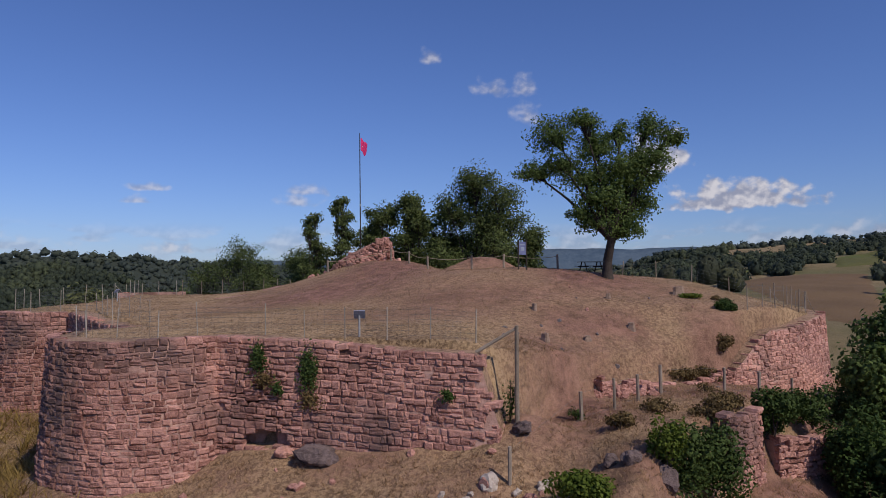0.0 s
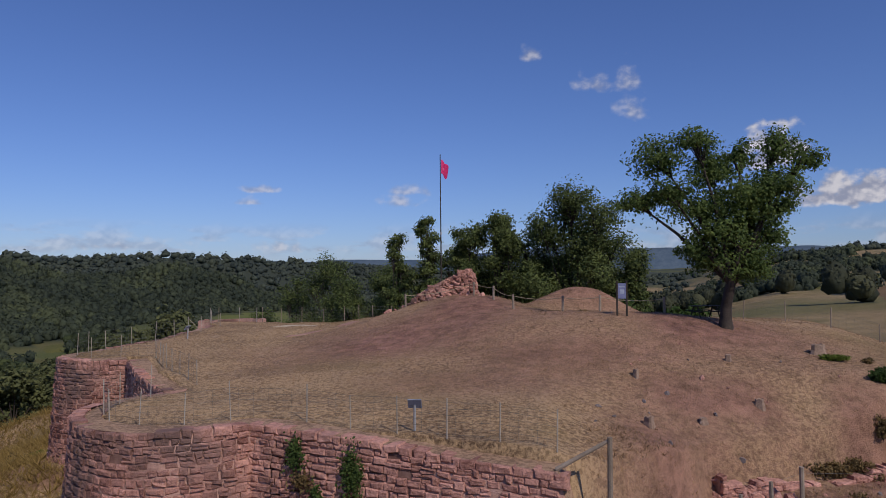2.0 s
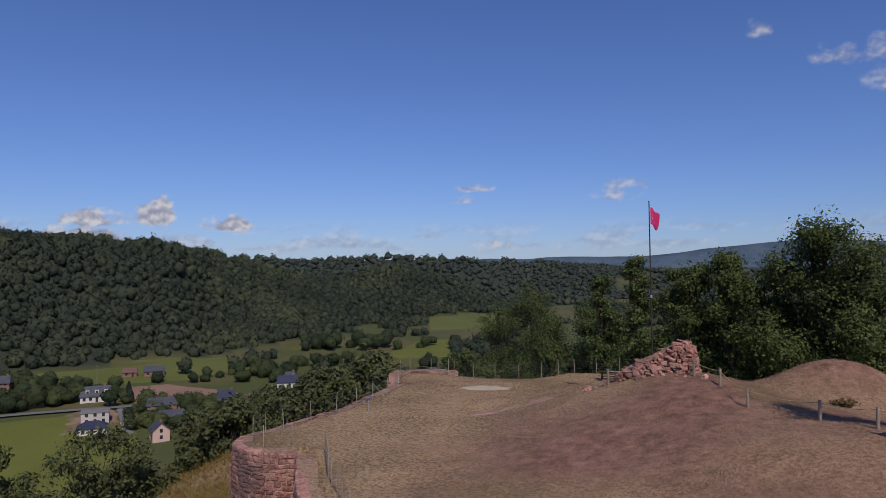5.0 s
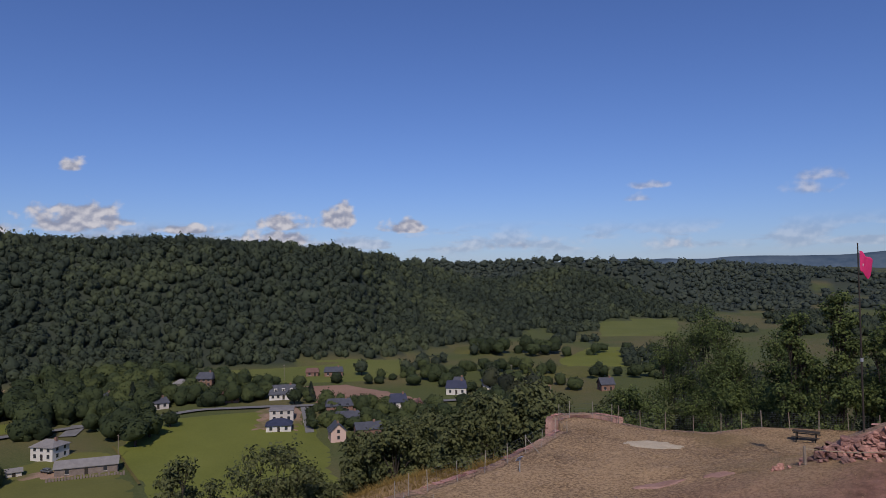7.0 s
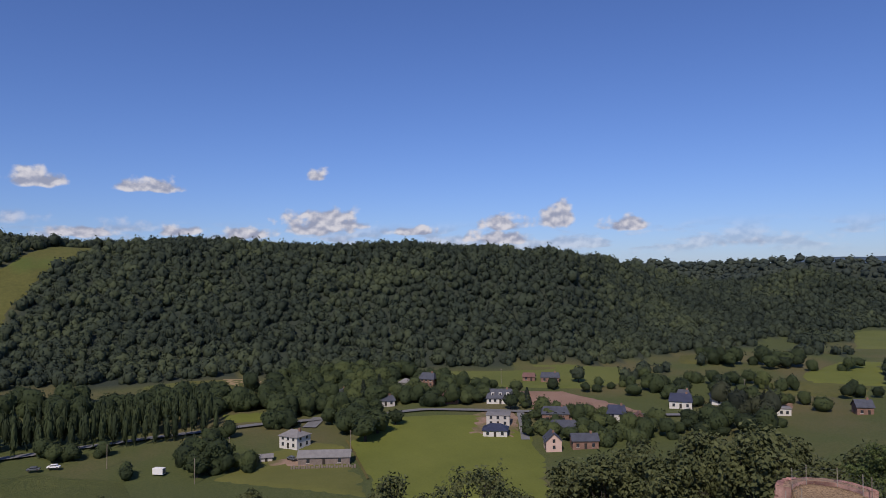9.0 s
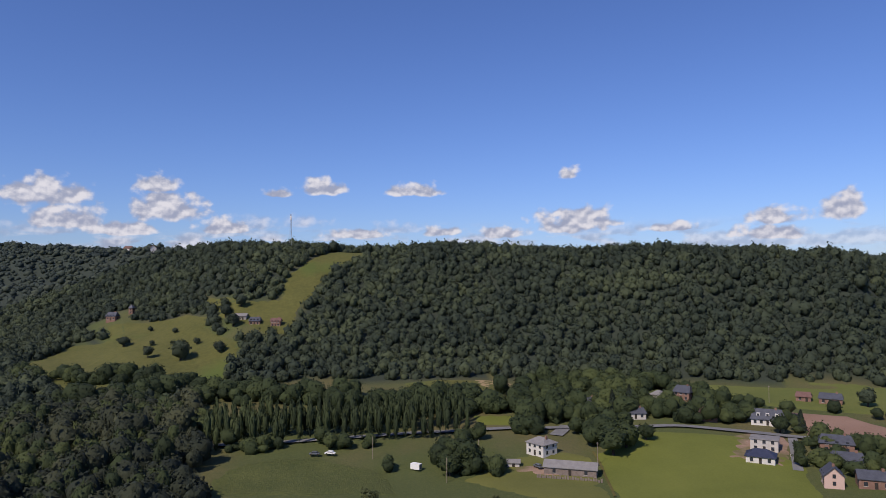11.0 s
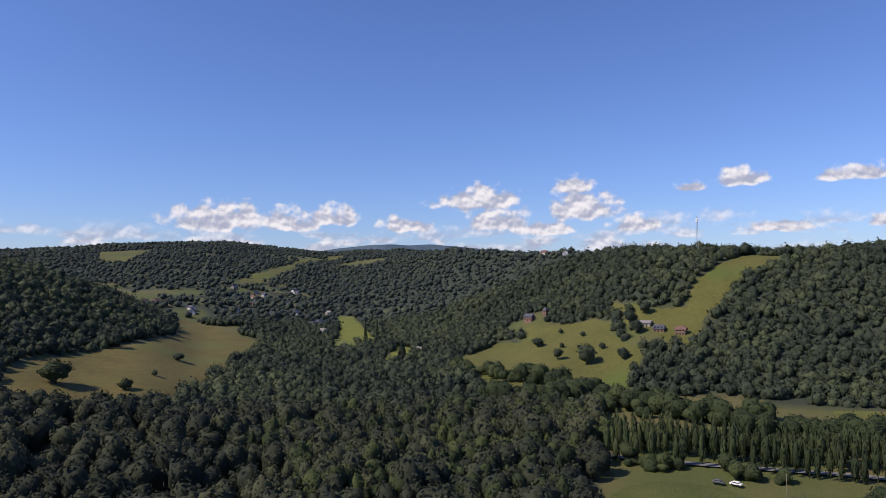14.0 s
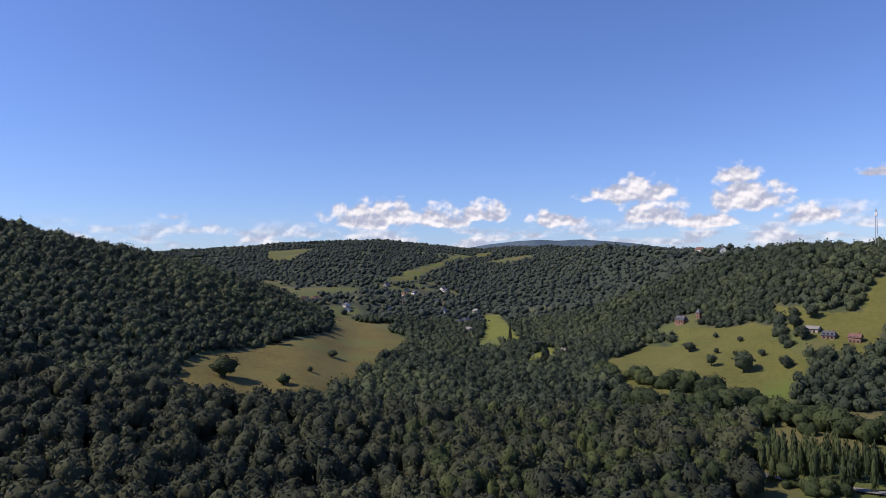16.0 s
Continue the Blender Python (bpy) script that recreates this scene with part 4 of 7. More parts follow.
def crown(seed, sub, n, size, knobs=14, dome=True, deep=0.34):
    """A crown for a tree seen from afar: a knobbly mass of foliage with sprays of leaves standing out of it; unit radius."""
    gen = np.random.default_rng(seed)
    bm = bmesh.new()
    bmesh.ops.create_icosphere(bm, subdivisions=sub, radius=1.0)
    v = np.array([tuple(q.co) for q in bm.verts])
    f = np.array([[q.index for q in p.verts] for p in bm.faces])
    bm.free()
    k = gen.normal(0, 1, (knobs, 3)) + np.array([0, 0, 0.35])
    k /= np.linalg.norm(k, axis=1)[:, None]
    reach = gen.uniform(0.8, 1.12, knobs)

    def swell(d):
        near = np.exp(-np.arccos(np.clip(d @ k.T, -1, 1)) ** 2 / 0.19) * reach
        return 0.68 + deep * near.max(1)
    v = v * (0.93 * swell(v) + gen.normal(0, 0.035, len(v)))[:, None]
    if dome:
        f = f[v[f][:, :, 2].max(1) > -0.4]
    d = gen.normal(0, 1, (n, 3))
    if dome:
        d[:, 2] = np.abs(d[:, 2] + 0.1)
    d /= np.linalg.norm(d, axis=1)[:, None]
    q, g = sprays(d * (swell(d) * gen.uniform(0.9, 1.14, n))[:, None], d + np.array([0, 0, 0.2]), size, gen, 0.85, 0.5)
    v, f = join_np([(v, f), (q, g)])
    used = np.unique(f)
    back = np.zeros(len(v), int)
    back[used] = np.arange(len(used))
    return v[used], back[f]


SLIM = [crown(90 + s, 1, 90, 0.24, 16, dome=False) for s in range(6)]
HAZY = [crown(60 + s, 1, 8, 0.3, 6) for s in range(8)]
FAR = [crown(s, 1, 34, 0.22, 8) for s in range(14)]
MID = [crown(20 + s, 2, 90, 0.16, 13, deep=0.38) for s in range(14)]
GROVE = [crown(70 + s, 2, 100, 0.13, 14, deep=0.38) for s in range(8)]
NEAR = [crown(40 + s, 2, 190, 0.155, 16, deep=0.38) for s in range(8)]


def scatter(kinds, places, radius, tall):
    """Crowns at the places; radius and half height per tree. The third array is a tone for each tree."""
    out, tones = [], []
    pick = np.arange(len(places)) % len(kinds)
    tone = np.clip(0.7 * vnoise(places[:, 0] / 45, places[:, 1] / 45, 91) + 0.7 * lattice(places[:, 0] * 7, places[:, 1] * 7, 92) - 0.15, 0, 1)
    for k, (v, f) in enumerate(kinds):
        s = pick == k
        if s.any():
            out.append(spread(v, f, places[s], np.stack([radius[s], radius[s], tall[s]], 1), places[s][:, 0] * 1.7))
            tones.append(np.repeat(tone[s], len(v)))
    return (*join_np(out), np.concatenate(tones))


def polar(x, y):
    dx, dy = x - HUB[0], y - HUB[1]
    a = np.degrees(np.arctan2(-dx, dy))
    return np.where(a < -130, a + 360, a), np.hypot(dx, dy)


def jittered(x0, x1, y0, y1, step, gen):
    x, y = np.meshgrid(np.arange(x0, x1, step), np.arange(y0, y1, step))
    x, y = x.ravel(), y.ravel()
    return x + gen.uniform(-0.5, 0.5, len(x)) * step + step * 0.5 * (np.round(y / step) % 2), y + gen.uniform(-0.5, 0.5, len(x)) * step


def in_poly(x, y, poly):
    w = np.zeros(x.shape, bool)
    for (ax, ay), (bx, by) in zip(poly, poly[1:] + poly[:1]):
        if ay != by:
            w ^= ((ay > y) != (by > y)) & (x < ax + (y - ay) * (bx - ax) / (by - ay))
    return w

# ---- fields and roads ----
FIELDS = {}
FIELDS["field_1"] = ("meadow", "bright green mown meadow beside the village", [(-278, 176), (-267, 199), (-256, 216), (-218, 211), (-199, 200), (-162, 174), (-196, 130), (-254, 146)])
FIELDS["field_2"] = ("meadow2", "green grass round the farm buildings", [(-253, 145), (-196, 129), (-241, 90), (-262, 121), (-261, 136)])
FIELDS["field_3"] = ("plough", "bare reddish ploughed field", [(-288, 249), (-273, 270), (-247, 273), (-222, 272), (-225, 252), (-254, 235)])
FIELDS["field_4"] = ("band", "yellow-green pasture below the woods", [(-355, 224), (-343, 262), (-325, 295), (-300, 338), (-275, 312), (-277, 288), (-320, 237)])
FIELDS["field_5"] = ("corn", "green maize field in rows", [(-272, 16), (-274, 41), (-254, 67), (-227, 71), (-240, -4)])
FIELDS["field_6"] = ("pasture", "olive pasture dotted with lone trees", [(-485, -150), (-535, -137), (-521, -112), (-552, -121), (-539, -76), (-534, -59), (-508, -37), (-495, -38), (-467, -12), (-454, -12), (-447, -18), (-409, -12), (-396, -18), (-375, -29), (-383, -48), (-400, -91), (-443, -124)])
FIELDS["field_7"] = ("pasture", "grassy clearing climbing to the ridge", [(-563, -57), (-521, -21), (-521, 9), (-538, 10), (-577, 34), (-597, 53), (-602, 92), (-575, 80), (-551, 52), (-536, 41), (-516, 27), (-498, 22), (-478, 21), (-474, 6), (-484, -6), (-505, -28)])
FIELDS["field_8"] = ("straw", "dry golden-brown meadow among woods", [(-199, -253), (-235, -295), (-270, -317), (-322, -332), (-347, -337), (-366, -342), (-433, -382), (-547, -496), (-577, -514), (-536, -434), (-490, -338), (-385, -282), (-350, -264), (-305, -236), (-260, -222), (-240, -228), (-212, -232)])
FIELDS["field_9"] = ("pasture", "pale green pasture on a far hill", [(-909, -741), (-1094, -845), (-1291, -924), (-1511, -1017), (-1733, -1069), (-1723, -1030), (-1627, -1003), (-1344, -914), (-1103, -795), (-940, -718)])
FIELDS["field_10"] = ("pasture", "pale green pasture on the far slope", [(-988, -1151), (-1147, -1346), (-1194, -1312), (-1249, -1279), (-1015, -1097)])
FIELDS["field_11"] = ("meadow", "green valley meadow", [(-738, -421), (-736, -398), (-599, -286), (-561, -267), (-592, -328)])
FIELDS["field_12"] = ("band", "small yellow-green field", [(-560, -313), (-564, -287), (-527, -264), (-518, -285)])
FIELDS["field_13"] = ("meadow", "small green field by the stream", [(-472, -212), (-535, -229), (-524, -210), (-475, -185)])
FIELDS["field_14"] = ("band", "yellow-green field at the valley head", [(-313, 592), (-298, 656), (-261, 653), (-227, 568), (-277, 533)])
FIELDS["field_15"] = ("meadow", "green field with hedges", [(-240, 413), (-241, 453), (-226, 473), (-192, 415), (-223, 390)])
FIELDS["field_16"] = ("pasture", "grassy field between hedges", [(-232, 368), (-217, 386), (-188, 393), (-176, 364), (-213, 341)])
FIELDS["field_17"] = ("plough", "bare brown field behind the houses", [(-224, 331), (-198, 347), (-181, 318), (-205, 310)])
FIELDS["field_18"] = ("pasture", "pasture at the foot of the woods", [(-308, 390), (-296, 424), (-273, 383), (-286, 368)])
FIELDS["field_19"] = ("pasture", "rough pasture beside the poplars", [(-386, 84), (-390, 101), (-380, 144), (-361, 142), (-356, 126), (-367, 86)])
FIELDS["field_20"] = ("tan", "tan stubble field", [(-385, 124), (-390, 137), (-373, 147), (-362, 140), (-362, 124)])
FIELDS["field_21"] = ("meadow", "green strip of crop", [(-318, 109), (-312, 134), (-296, 130), (-301, 108)])
FIELDS["field_22"] = ("dryfield", "dry brown hillside field", [(134, 371), (177, 438), (218, 402), (132, 243), (86, 166), (89, 192), (106, 277)])
FIELDS["field_23"] = ("pasture", "pale green field on the plateau", [(275, 552), (365, 640), (260, 460), (229, 456)])
FIELDS["field_24"] = ("pasture", "pale field strip among hedges", [(137, 456), (220, 562), (179, 460), (120, 385)])
FIELDS["field_25"] = ("band", "yellow-green flat field by a hedge", [(98, 424), (112, 470), (124, 535), (102, 530), (88, 470)])
FIELDS["field_26"] = ("dryfield", "brown tilled strips beyond the valley", [(106, 560), (138, 575), (160, 668), (126, 655)])
FIELDS["field_27"] = ("plough", "reddish ploughed field on the ridge", [(300, 880), (380, 900), (390, 980), (310, 960)])
FIELDS["field_28"] = ("soil", "bare earth of a building site", [(-238, 189), (-259, 206), (-263, 215), (-253, 227), (-238, 218), (-222, 204)])
FIELDS["field_29"] = ("gravel", "pale gravel drive beside the new house", [(-252, 226), (-254, 230), (-238, 220), (-223, 210), (-222, 205), (-237, 216)])
FIELDS["field_30"] = ("soil", "trodden reddish earth of the farmyard", [(-246, 108), (-253, 112), (-253, 120), (-242, 141), (-236, 139), (-238, 120)])
ROADS = [("road_1", 5.5, [(-300, -60), (-294, -25), (-292, 4), (-292, 40), (-294, 61), (-296, 83), (-294, 112), (-293, 127), (-291, 146), (-281, 178), (-280, 191), (-273, 202), (-264, 212), (-252, 229), (-249, 234), (-240, 246), (-222, 262), (-205, 285)]), ("road_2", 4.0, [(-252, 227), (-238, 218), (-220, 206)]), ("road_3", 7.0, [(-293, 148), (-281, 139)])]

GREENS = {
    "meadow": surface("meadow_grass", (0.098, 0.116, 0.018), (0.160, 0.172, 0.032), 0.04, 0.95, 1.2, 0.5, 0.1),
    "meadow2": surface("farm_grass", (0.095, 0.10, 0.022), (0.152, 0.15, 0.038), 0.05, 0.95, 1.2, 0.5, 0.1),
    "band": surface("yellow_pasture", (0.085, 0.105, 0.022), (0.145, 0.155, 0.04), 0.03, 0.95, 0.8, 0.5, 0.1),
    "pasture": surface("olive_pasture", (0.070, 0.076, 0.018), (0.128, 0.122, 0.032), 0.03, 0.95, 0.35, 0.8, 0.3, c3=(0.09, 0.120, 0.025), grit=0.12),
    "plough": surface("ploughed_soil", (0.21, 0.125, 0.085), (0.31, 0.20, 0.145), 0.05, 0.98, 1.5, 0.8, 0.1),
    "corn": surface("maize", (0.058, 0.074, 0.018), (0.112, 0.122, 0.034), 0.08, 0.9, 0.9, 1.0, 0.6, grit=0.1),
    "straw": surface("dry_meadow", (0.078, 0.066, 0.018), (0.150, 0.122, 0.034), 0.04, 0.95, 0.35, 0.9, 0.4, c3=(0.10, 0.110, 0.03), grit=0.12),
    "tan": surface("stubble", (0.26, 0.18, 0.09), (0.36, 0.27, 0.15), 0.05, 0.95, 1.0, 0.4, 0.1),
    "soil": surface("bare_earth", (0.20, 0.125, 0.085), (0.36, 0.25, 0.18), 0.2, 0.95, 1.5, 0.6, 0.1, c3=(0.14, 0.12, 0.05)),
    "gravel": surface("pale_gravel", (0.34, 0.30, 0.26), (0.48, 0.44, 0.39), 0.2, 0.95, 3.0, 0.4, 0.03),
    "dryfield": surface("dry_hill_grass", (0.11, 0.068, 0.030), (0.20, 0.128, 0.062), 0.03, 0.95, 1.1, 0.7, 0.2),
}
M_ROAD = surface("grey_asphalt", (0.13, 0.13, 0.13), (0.22, 0.215, 0.21), 0.3, 0.9, 3.0, 0.3, 0.01)


def drape(name, poly, lift, step):
    """A sheet over the land inside a closed outline."""
    bm = bmesh.new()
    bm.faces.new([bm.verts.new((x, y, 0)) for x, y in poly])
    bmesh.ops.triangulate(bm, faces=bm.faces[:])
    for _ in range(7):
        long = [e for e in bm.edges if e.calc_length() > step]
        if not long or len(bm.faces) > 12000:
            break
        bmesh.ops.subdivide_edges(bm, edges=long, cuts=1)
        bmesh.ops.triangulate(bm, faces=[f for f in bm.faces if len(f.verts) > 3])
    p = np.array([tuple(v.co) for v in bm.verts])
    edge = np.array([v.is_boundary for v in bm.verts])
    wob = (vnoise(p[:, 0] / 9, p[:, 1] / 9, 51) - 0.5) * 5 * edge
    z = height(p[:, 0] + wob, p[:, 1] + wob) + np.where(edge, -0.25, lift)
    for v, q, w in zip(bm.verts, z, wob):
        v.co = (v.co.x + w, v.co.y + w, q)
    for f in bm.faces:
        f.smooth = True
        f.normal_update()
        if f.normal.z < 0:
            f.normal_flip()
    return bm



def nearer(poly, m):
    """The outline with its near corners drawn towards the castle by m."""
    d = [math.dist(p, HUB) for p in poly]
    mid = sum(d) / len(d)
    out = []
    for p, q in zip(poly, d):
        k = (q - m * float(np.clip(0.5 + (mid - q) / 40, 0, 1))) / q
        out.append((HUB[0] + (p[0] - HUB[0]) * k, HUB[1] + (p[1] - HUB[1]) * k))
    return out


for name, m in (("field_6", 22), ("field_7", 16), ("field_11", 40), ("field_12", 30), ("field_13", 25), ("field_9", 60), ("field_10", 30), ("field_14", 30), ("field_15", 20), ("field_4", 12)):
    FIELDS[name] = (*FIELDS[name][:2], nearer(FIELDS[name][2], m))

CLEAR = []
for name, (kind_, label, poly) in FIELDS.items():
    size = max(max(abs(x - poly[0][0]), abs(y - poly[0][1])) for x, y in poly)
    tagged(part(name, drape(name, poly, (0.5 if int(name[6:]) > 27 else 0.35) if size < 300 else 0.8, max(7, size / 28)), GREENS[kind_]), label, "field", kind="structure")
    CLEAR.append(poly)


def strip(points, wide, lift):
    pts = []
    for p, q in zip(points, points[1:]):
        n = max(2, int(math.dist(p, q) / 4))
        pts += [(p[0] + (q[0] - p[0]) * i / n, p[1] + (q[1] - p[1]) * i / n) for i in range(n)]
    pts.append(points[-1])
    for _ in range(4):
        pts = [pts[0]] + [((a[0] + 2 * b[0] + c[0]) / 4, (a[1] + 2 * b[1] + c[1]) / 4) for a, b, c in zip(pts, pts[1:], pts[2:])] + [pts[-1]]
    l, r = np.array(offset_path(pts, -wide / 2)), np.array(offset_path(pts, wide / 2))
    v = np.concatenate([np.column_stack([s, np.maximum(height(l[:, 0], l[:, 1]), height(r[:, 0], r[:, 1])) + lift]) for s in (l, r)])
    n = len(pts)
    return mesh_from("road", v, [(i, i + 1, n + i + 1, n + i) for i in range(n - 1)], True), pts


ROAD_POINTS = []
for i, (name, wide, pts) in enumerate(ROADS):
    me, line = strip(pts, wide * 0.85, 0.4)
    tagged(part(name, me, M_ROAD), "grey asphalt road through the valley" if i == 0 else "pale narrow lane between the houses", "road", kind="structure")
    ROAD_POINTS += line
me, line = strip([(-257, 146), (-247, 145), (-237, 142), (-224, 139), (-213, 136)], 0.9, 0.5)
tagged(part("path_1", me, GREENS["straw"]), "worn earth track along the meadow's edge", "path", kind="structure")


FAR_HOUSES = ((-887, -598), (-764, -517), (-735, -432), (-646, -385), (-598, -524), (-561, -558), (-609, -536), (-619, -601), (-813, -611), (-871, -580), (-560, -118), (-478, -4), (-800, -585), (-814, -653))


def wooded(x, y):
    a, d = polar(x, y)
    fd, rd = np.interp(a, ANGLES, FOOT_D), np.interp(a, ANGLES, RIDGE_D)
    n1, n2 = vnoise(x / 60, y / 60, 31), vnoise(x / 130, y / 130, 32)
    hill = (a > 14) & (a < 112) & (d > fd + 15 * (n1 - 0.5)) & (d < rd + 40)
    left = (a > 101) & (a < 166) & (d > 150 + np.clip(112 - a, 0, 20) * 4) & (d < np.where(a < 133, np.maximum(rd + 60, 480), 760)) & ((d < 480) | (n2 > 0.3) | (a > 134))
    n3 = vnoise(x / 21, y / 21, 33)
    up = (a > 104) & (a < 152) & (d >= 420) & (d < 2600) & np.where(a < 126 + 6 * (n1 - 0.5), n2 + 0.5 * n1 > np.where(d < 1500, 0.3, 0.5), 0.7 * n2 + 0.5 * n1 + 0.5 * n3 > np.where(d < 1150, 0.9, 0.56))
    east = (a > -36) & (a <= 14) & (d > 230) & (d < 1500) & (0.6 * n2 + 0.6 * n1 + 0.7 * n3 > 1.02)
    near_ = np.interp(a, (-32, -24, -18, -16, -15, -9), (478, 438, 335, 350, 560, 600))
    east |= (a > -36) & (a < -12.5) & (d > near_) & (d < 640) & (n3 + 0.6 * n1 > 0.66)
    left2 = (a > 134) & (a < 168) & (d >= 420) & (d < 740)
    vale = (a > 12) & (a < 46) & (d > 300) & (d < fd + 40) & (0.75 * n3 + 0.6 * n1 > np.where(d < fd - 60, 0.9, 0.72))
    east &= ~((a > -17) & (a < -7) & (d < 290))
    keep = vale | hill | left | left2 | up | east
    for hx, hy in ((-543, -364), (-531, -341), (-570, -353), (-547, -323), (-517, -292), (-496, -308), (-589, -385)):
        keep |= np.hypot(x - hx, y - hy) < 34
    for poly in CLEAR:
        keep &= ~in_poly(x, y, poly)
    for hx, hy in FAR_HOUSES:
        keep &= np.hypot(x - hx, y - hy) > 20
    return keep


def free_of_roads(x, y, gap):
    d = np.full(x.shape, 1e9)
    for px_, py_ in ROAD_POINTS:
        d = np.minimum(d, np.hypot(x - px_, y - py_))
    return d > gap


# woodland ground, with the shade of the canopy put into its dark green
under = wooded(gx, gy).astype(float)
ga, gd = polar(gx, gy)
# far treeless ground takes the same dark green to stand for woods
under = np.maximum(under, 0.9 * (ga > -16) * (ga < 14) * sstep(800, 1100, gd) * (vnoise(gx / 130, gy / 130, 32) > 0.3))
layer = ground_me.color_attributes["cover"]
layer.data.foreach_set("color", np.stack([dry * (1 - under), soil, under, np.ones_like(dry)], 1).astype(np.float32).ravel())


# hills at the edge of sight, the blue of haze painted as their colour
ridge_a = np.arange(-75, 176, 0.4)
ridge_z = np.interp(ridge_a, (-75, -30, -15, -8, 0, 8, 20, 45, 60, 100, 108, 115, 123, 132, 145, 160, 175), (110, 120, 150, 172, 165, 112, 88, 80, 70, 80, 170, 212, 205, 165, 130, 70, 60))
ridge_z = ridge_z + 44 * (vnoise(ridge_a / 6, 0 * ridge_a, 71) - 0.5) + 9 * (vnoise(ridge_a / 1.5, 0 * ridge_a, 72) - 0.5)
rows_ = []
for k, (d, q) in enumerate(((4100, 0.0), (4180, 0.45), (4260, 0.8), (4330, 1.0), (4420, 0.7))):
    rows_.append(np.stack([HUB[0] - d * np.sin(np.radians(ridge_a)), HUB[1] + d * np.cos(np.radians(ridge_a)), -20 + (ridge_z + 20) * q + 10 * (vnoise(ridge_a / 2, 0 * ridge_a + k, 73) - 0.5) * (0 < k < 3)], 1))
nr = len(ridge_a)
M_BLUE = surface("haze_painted_hills", (0.048, 0.080, 0.120), (0.115, 0.155, 0.190), 0.006, 1.0, 0.03, 0.0, spec=0.0)
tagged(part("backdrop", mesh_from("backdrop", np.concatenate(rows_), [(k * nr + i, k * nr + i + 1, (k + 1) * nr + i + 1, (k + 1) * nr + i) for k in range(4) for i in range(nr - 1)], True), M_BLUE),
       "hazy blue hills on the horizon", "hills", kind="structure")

# ---- woods on the hills ----
def canopy(name, tones, fine=1.1, bump=0.8, depth=0.5, glow=0.2, island=0.35):
    """Leaves of many trees: a colour for each tree by its tone, with grain, relief and some light passing through."""
    m = leafy(name, tones[0], tones[-1], 0.05, fine, bump, depth, glow, island)
    n, l = m.node_tree.nodes, m.node_tree.links
    at, cr, mx = n.new("ShaderNodeAttribute"), n.new("ShaderNodeValToRGB"), n.new("ShaderNodeMix")
    at.attribute_name = "tone"
    l.new(at.outputs["Fac"], cr.inputs[0])
    while len(cr.color_ramp.elements) < len(tones):
        cr.color_ramp.elements.new(0.5)
    for i, (e, c) in enumerate(zip(cr.color_ramp.elements, tones)):
        e.position, e.color = i / (len(tones) - 1), (*c, 1)
    mx.data_type = "RGBA"
    mx.inputs[0].default_value = 0.8
    b, t = n["Principled BSDF"], n["Translucent BSDF"]
    l.new(b.inputs["Base Color"].links[0].from_socket, mx.inputs[6])
    l.new(cr.outputs[0], mx.inputs[7])
    l.new(mx.outputs[2], b.inputs["Base Color"])
    l.new(mx.outputs[2], t.inputs["Color"])
    return m


M_WOODS = canopy("woodland_leaves", ((0.027, 0.039, 0.029), (0.042, 0.057, 0.039), (0.059, 0.076, 0.045), (0.094, 0.114, 0.056)))
# darker leaf tones for the woods within 350 m
M_NEARWOODS = canopy("near_woodland_leaves", ((0.022, 0.029, 0.021), (0.037, 0.046, 0.030), (0.055, 0.063, 0.036), (0.088, 0.095, 0.048)))
# distance haze on the far woods is put into this bluish leaf colour
M_HAZEWOODS = canopy("haze_tinted_far_leaves", ((0.036, 0.050, 0.046), (0.048, 0.064, 0.054), (0.062, 0.079, 0.058), (0.084, 0.099, 0.065)), 0.5, 0.5, 0.5)
M_LIGHT = canopy("valley_leaves", ((0.020, 0.031, 0.016), (0.036, 0.052, 0.022), (0.054, 0.073, 0.029), (0.094, 0.114, 0.038)))
M_POPLAR = canopy("poplar_leaves", ((0.030, 0.044, 0.022), (0.046, 0.063, 0.028), (0.064, 0.085, 0.035), (0.088, 0.110, 0.043)))


def wood(name, x, y, kinds, rad, tall, material, label, lift=0.7, kind="stuff"):
    z = height(x, y)
    v, f, tone = scatter(kinds, np.stack([x, y, z + tall * lift + rng.uniform(-1.6, 1.6, len(x))], 1), rad, tall)
    me = mesh_from(name, v, f, True)
    me.attributes.new("tone", "FLOAT", "POINT").data.foreach_set("value", tone.astype(np.float32))
    return tagged(part(name, me, material), label, "woods", kind=kind)


fx, fy = jittered(-720, 420, -560, 1000, 5.3, rng)
thin = (polar(fx, fy)[1] > 330) | (rng.random(len(fx)) < 0.62)
fx, fy = fx[thin], fy[thin]
a_, d_ = polar(fx, fy)
k = wooded(fx, fy) & (d_ < 760)
fx, fy, d_ = fx[k], fy[k], d_[k]
near_ = d_ < 350
n = int(near_.sum())
rad = 3.5 + 3.0 * rng.random(n) ** 1.6
wood("woodland", fx[near_], fy[near_], MID, rad, rad * rng.uniform(0.7, 1.2, n) + 1.4, M_NEARWOODS, "dense dark green broadleaf woods on the hillside", 0.85)
n = int((~near_).sum())
rad = 3.0 + 2.6 * rng.random(n) ** 1.8
wood("woodland", fx[~near_], fy[~near_], FAR, rad, rad * rng.uniform(0.7, 1.15, n) + 1.2, M_WOODS, "dark green woods on the upper slopes", 0.38)
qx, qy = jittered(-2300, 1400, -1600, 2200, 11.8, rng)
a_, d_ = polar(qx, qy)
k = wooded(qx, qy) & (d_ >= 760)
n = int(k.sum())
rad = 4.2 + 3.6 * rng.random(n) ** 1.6
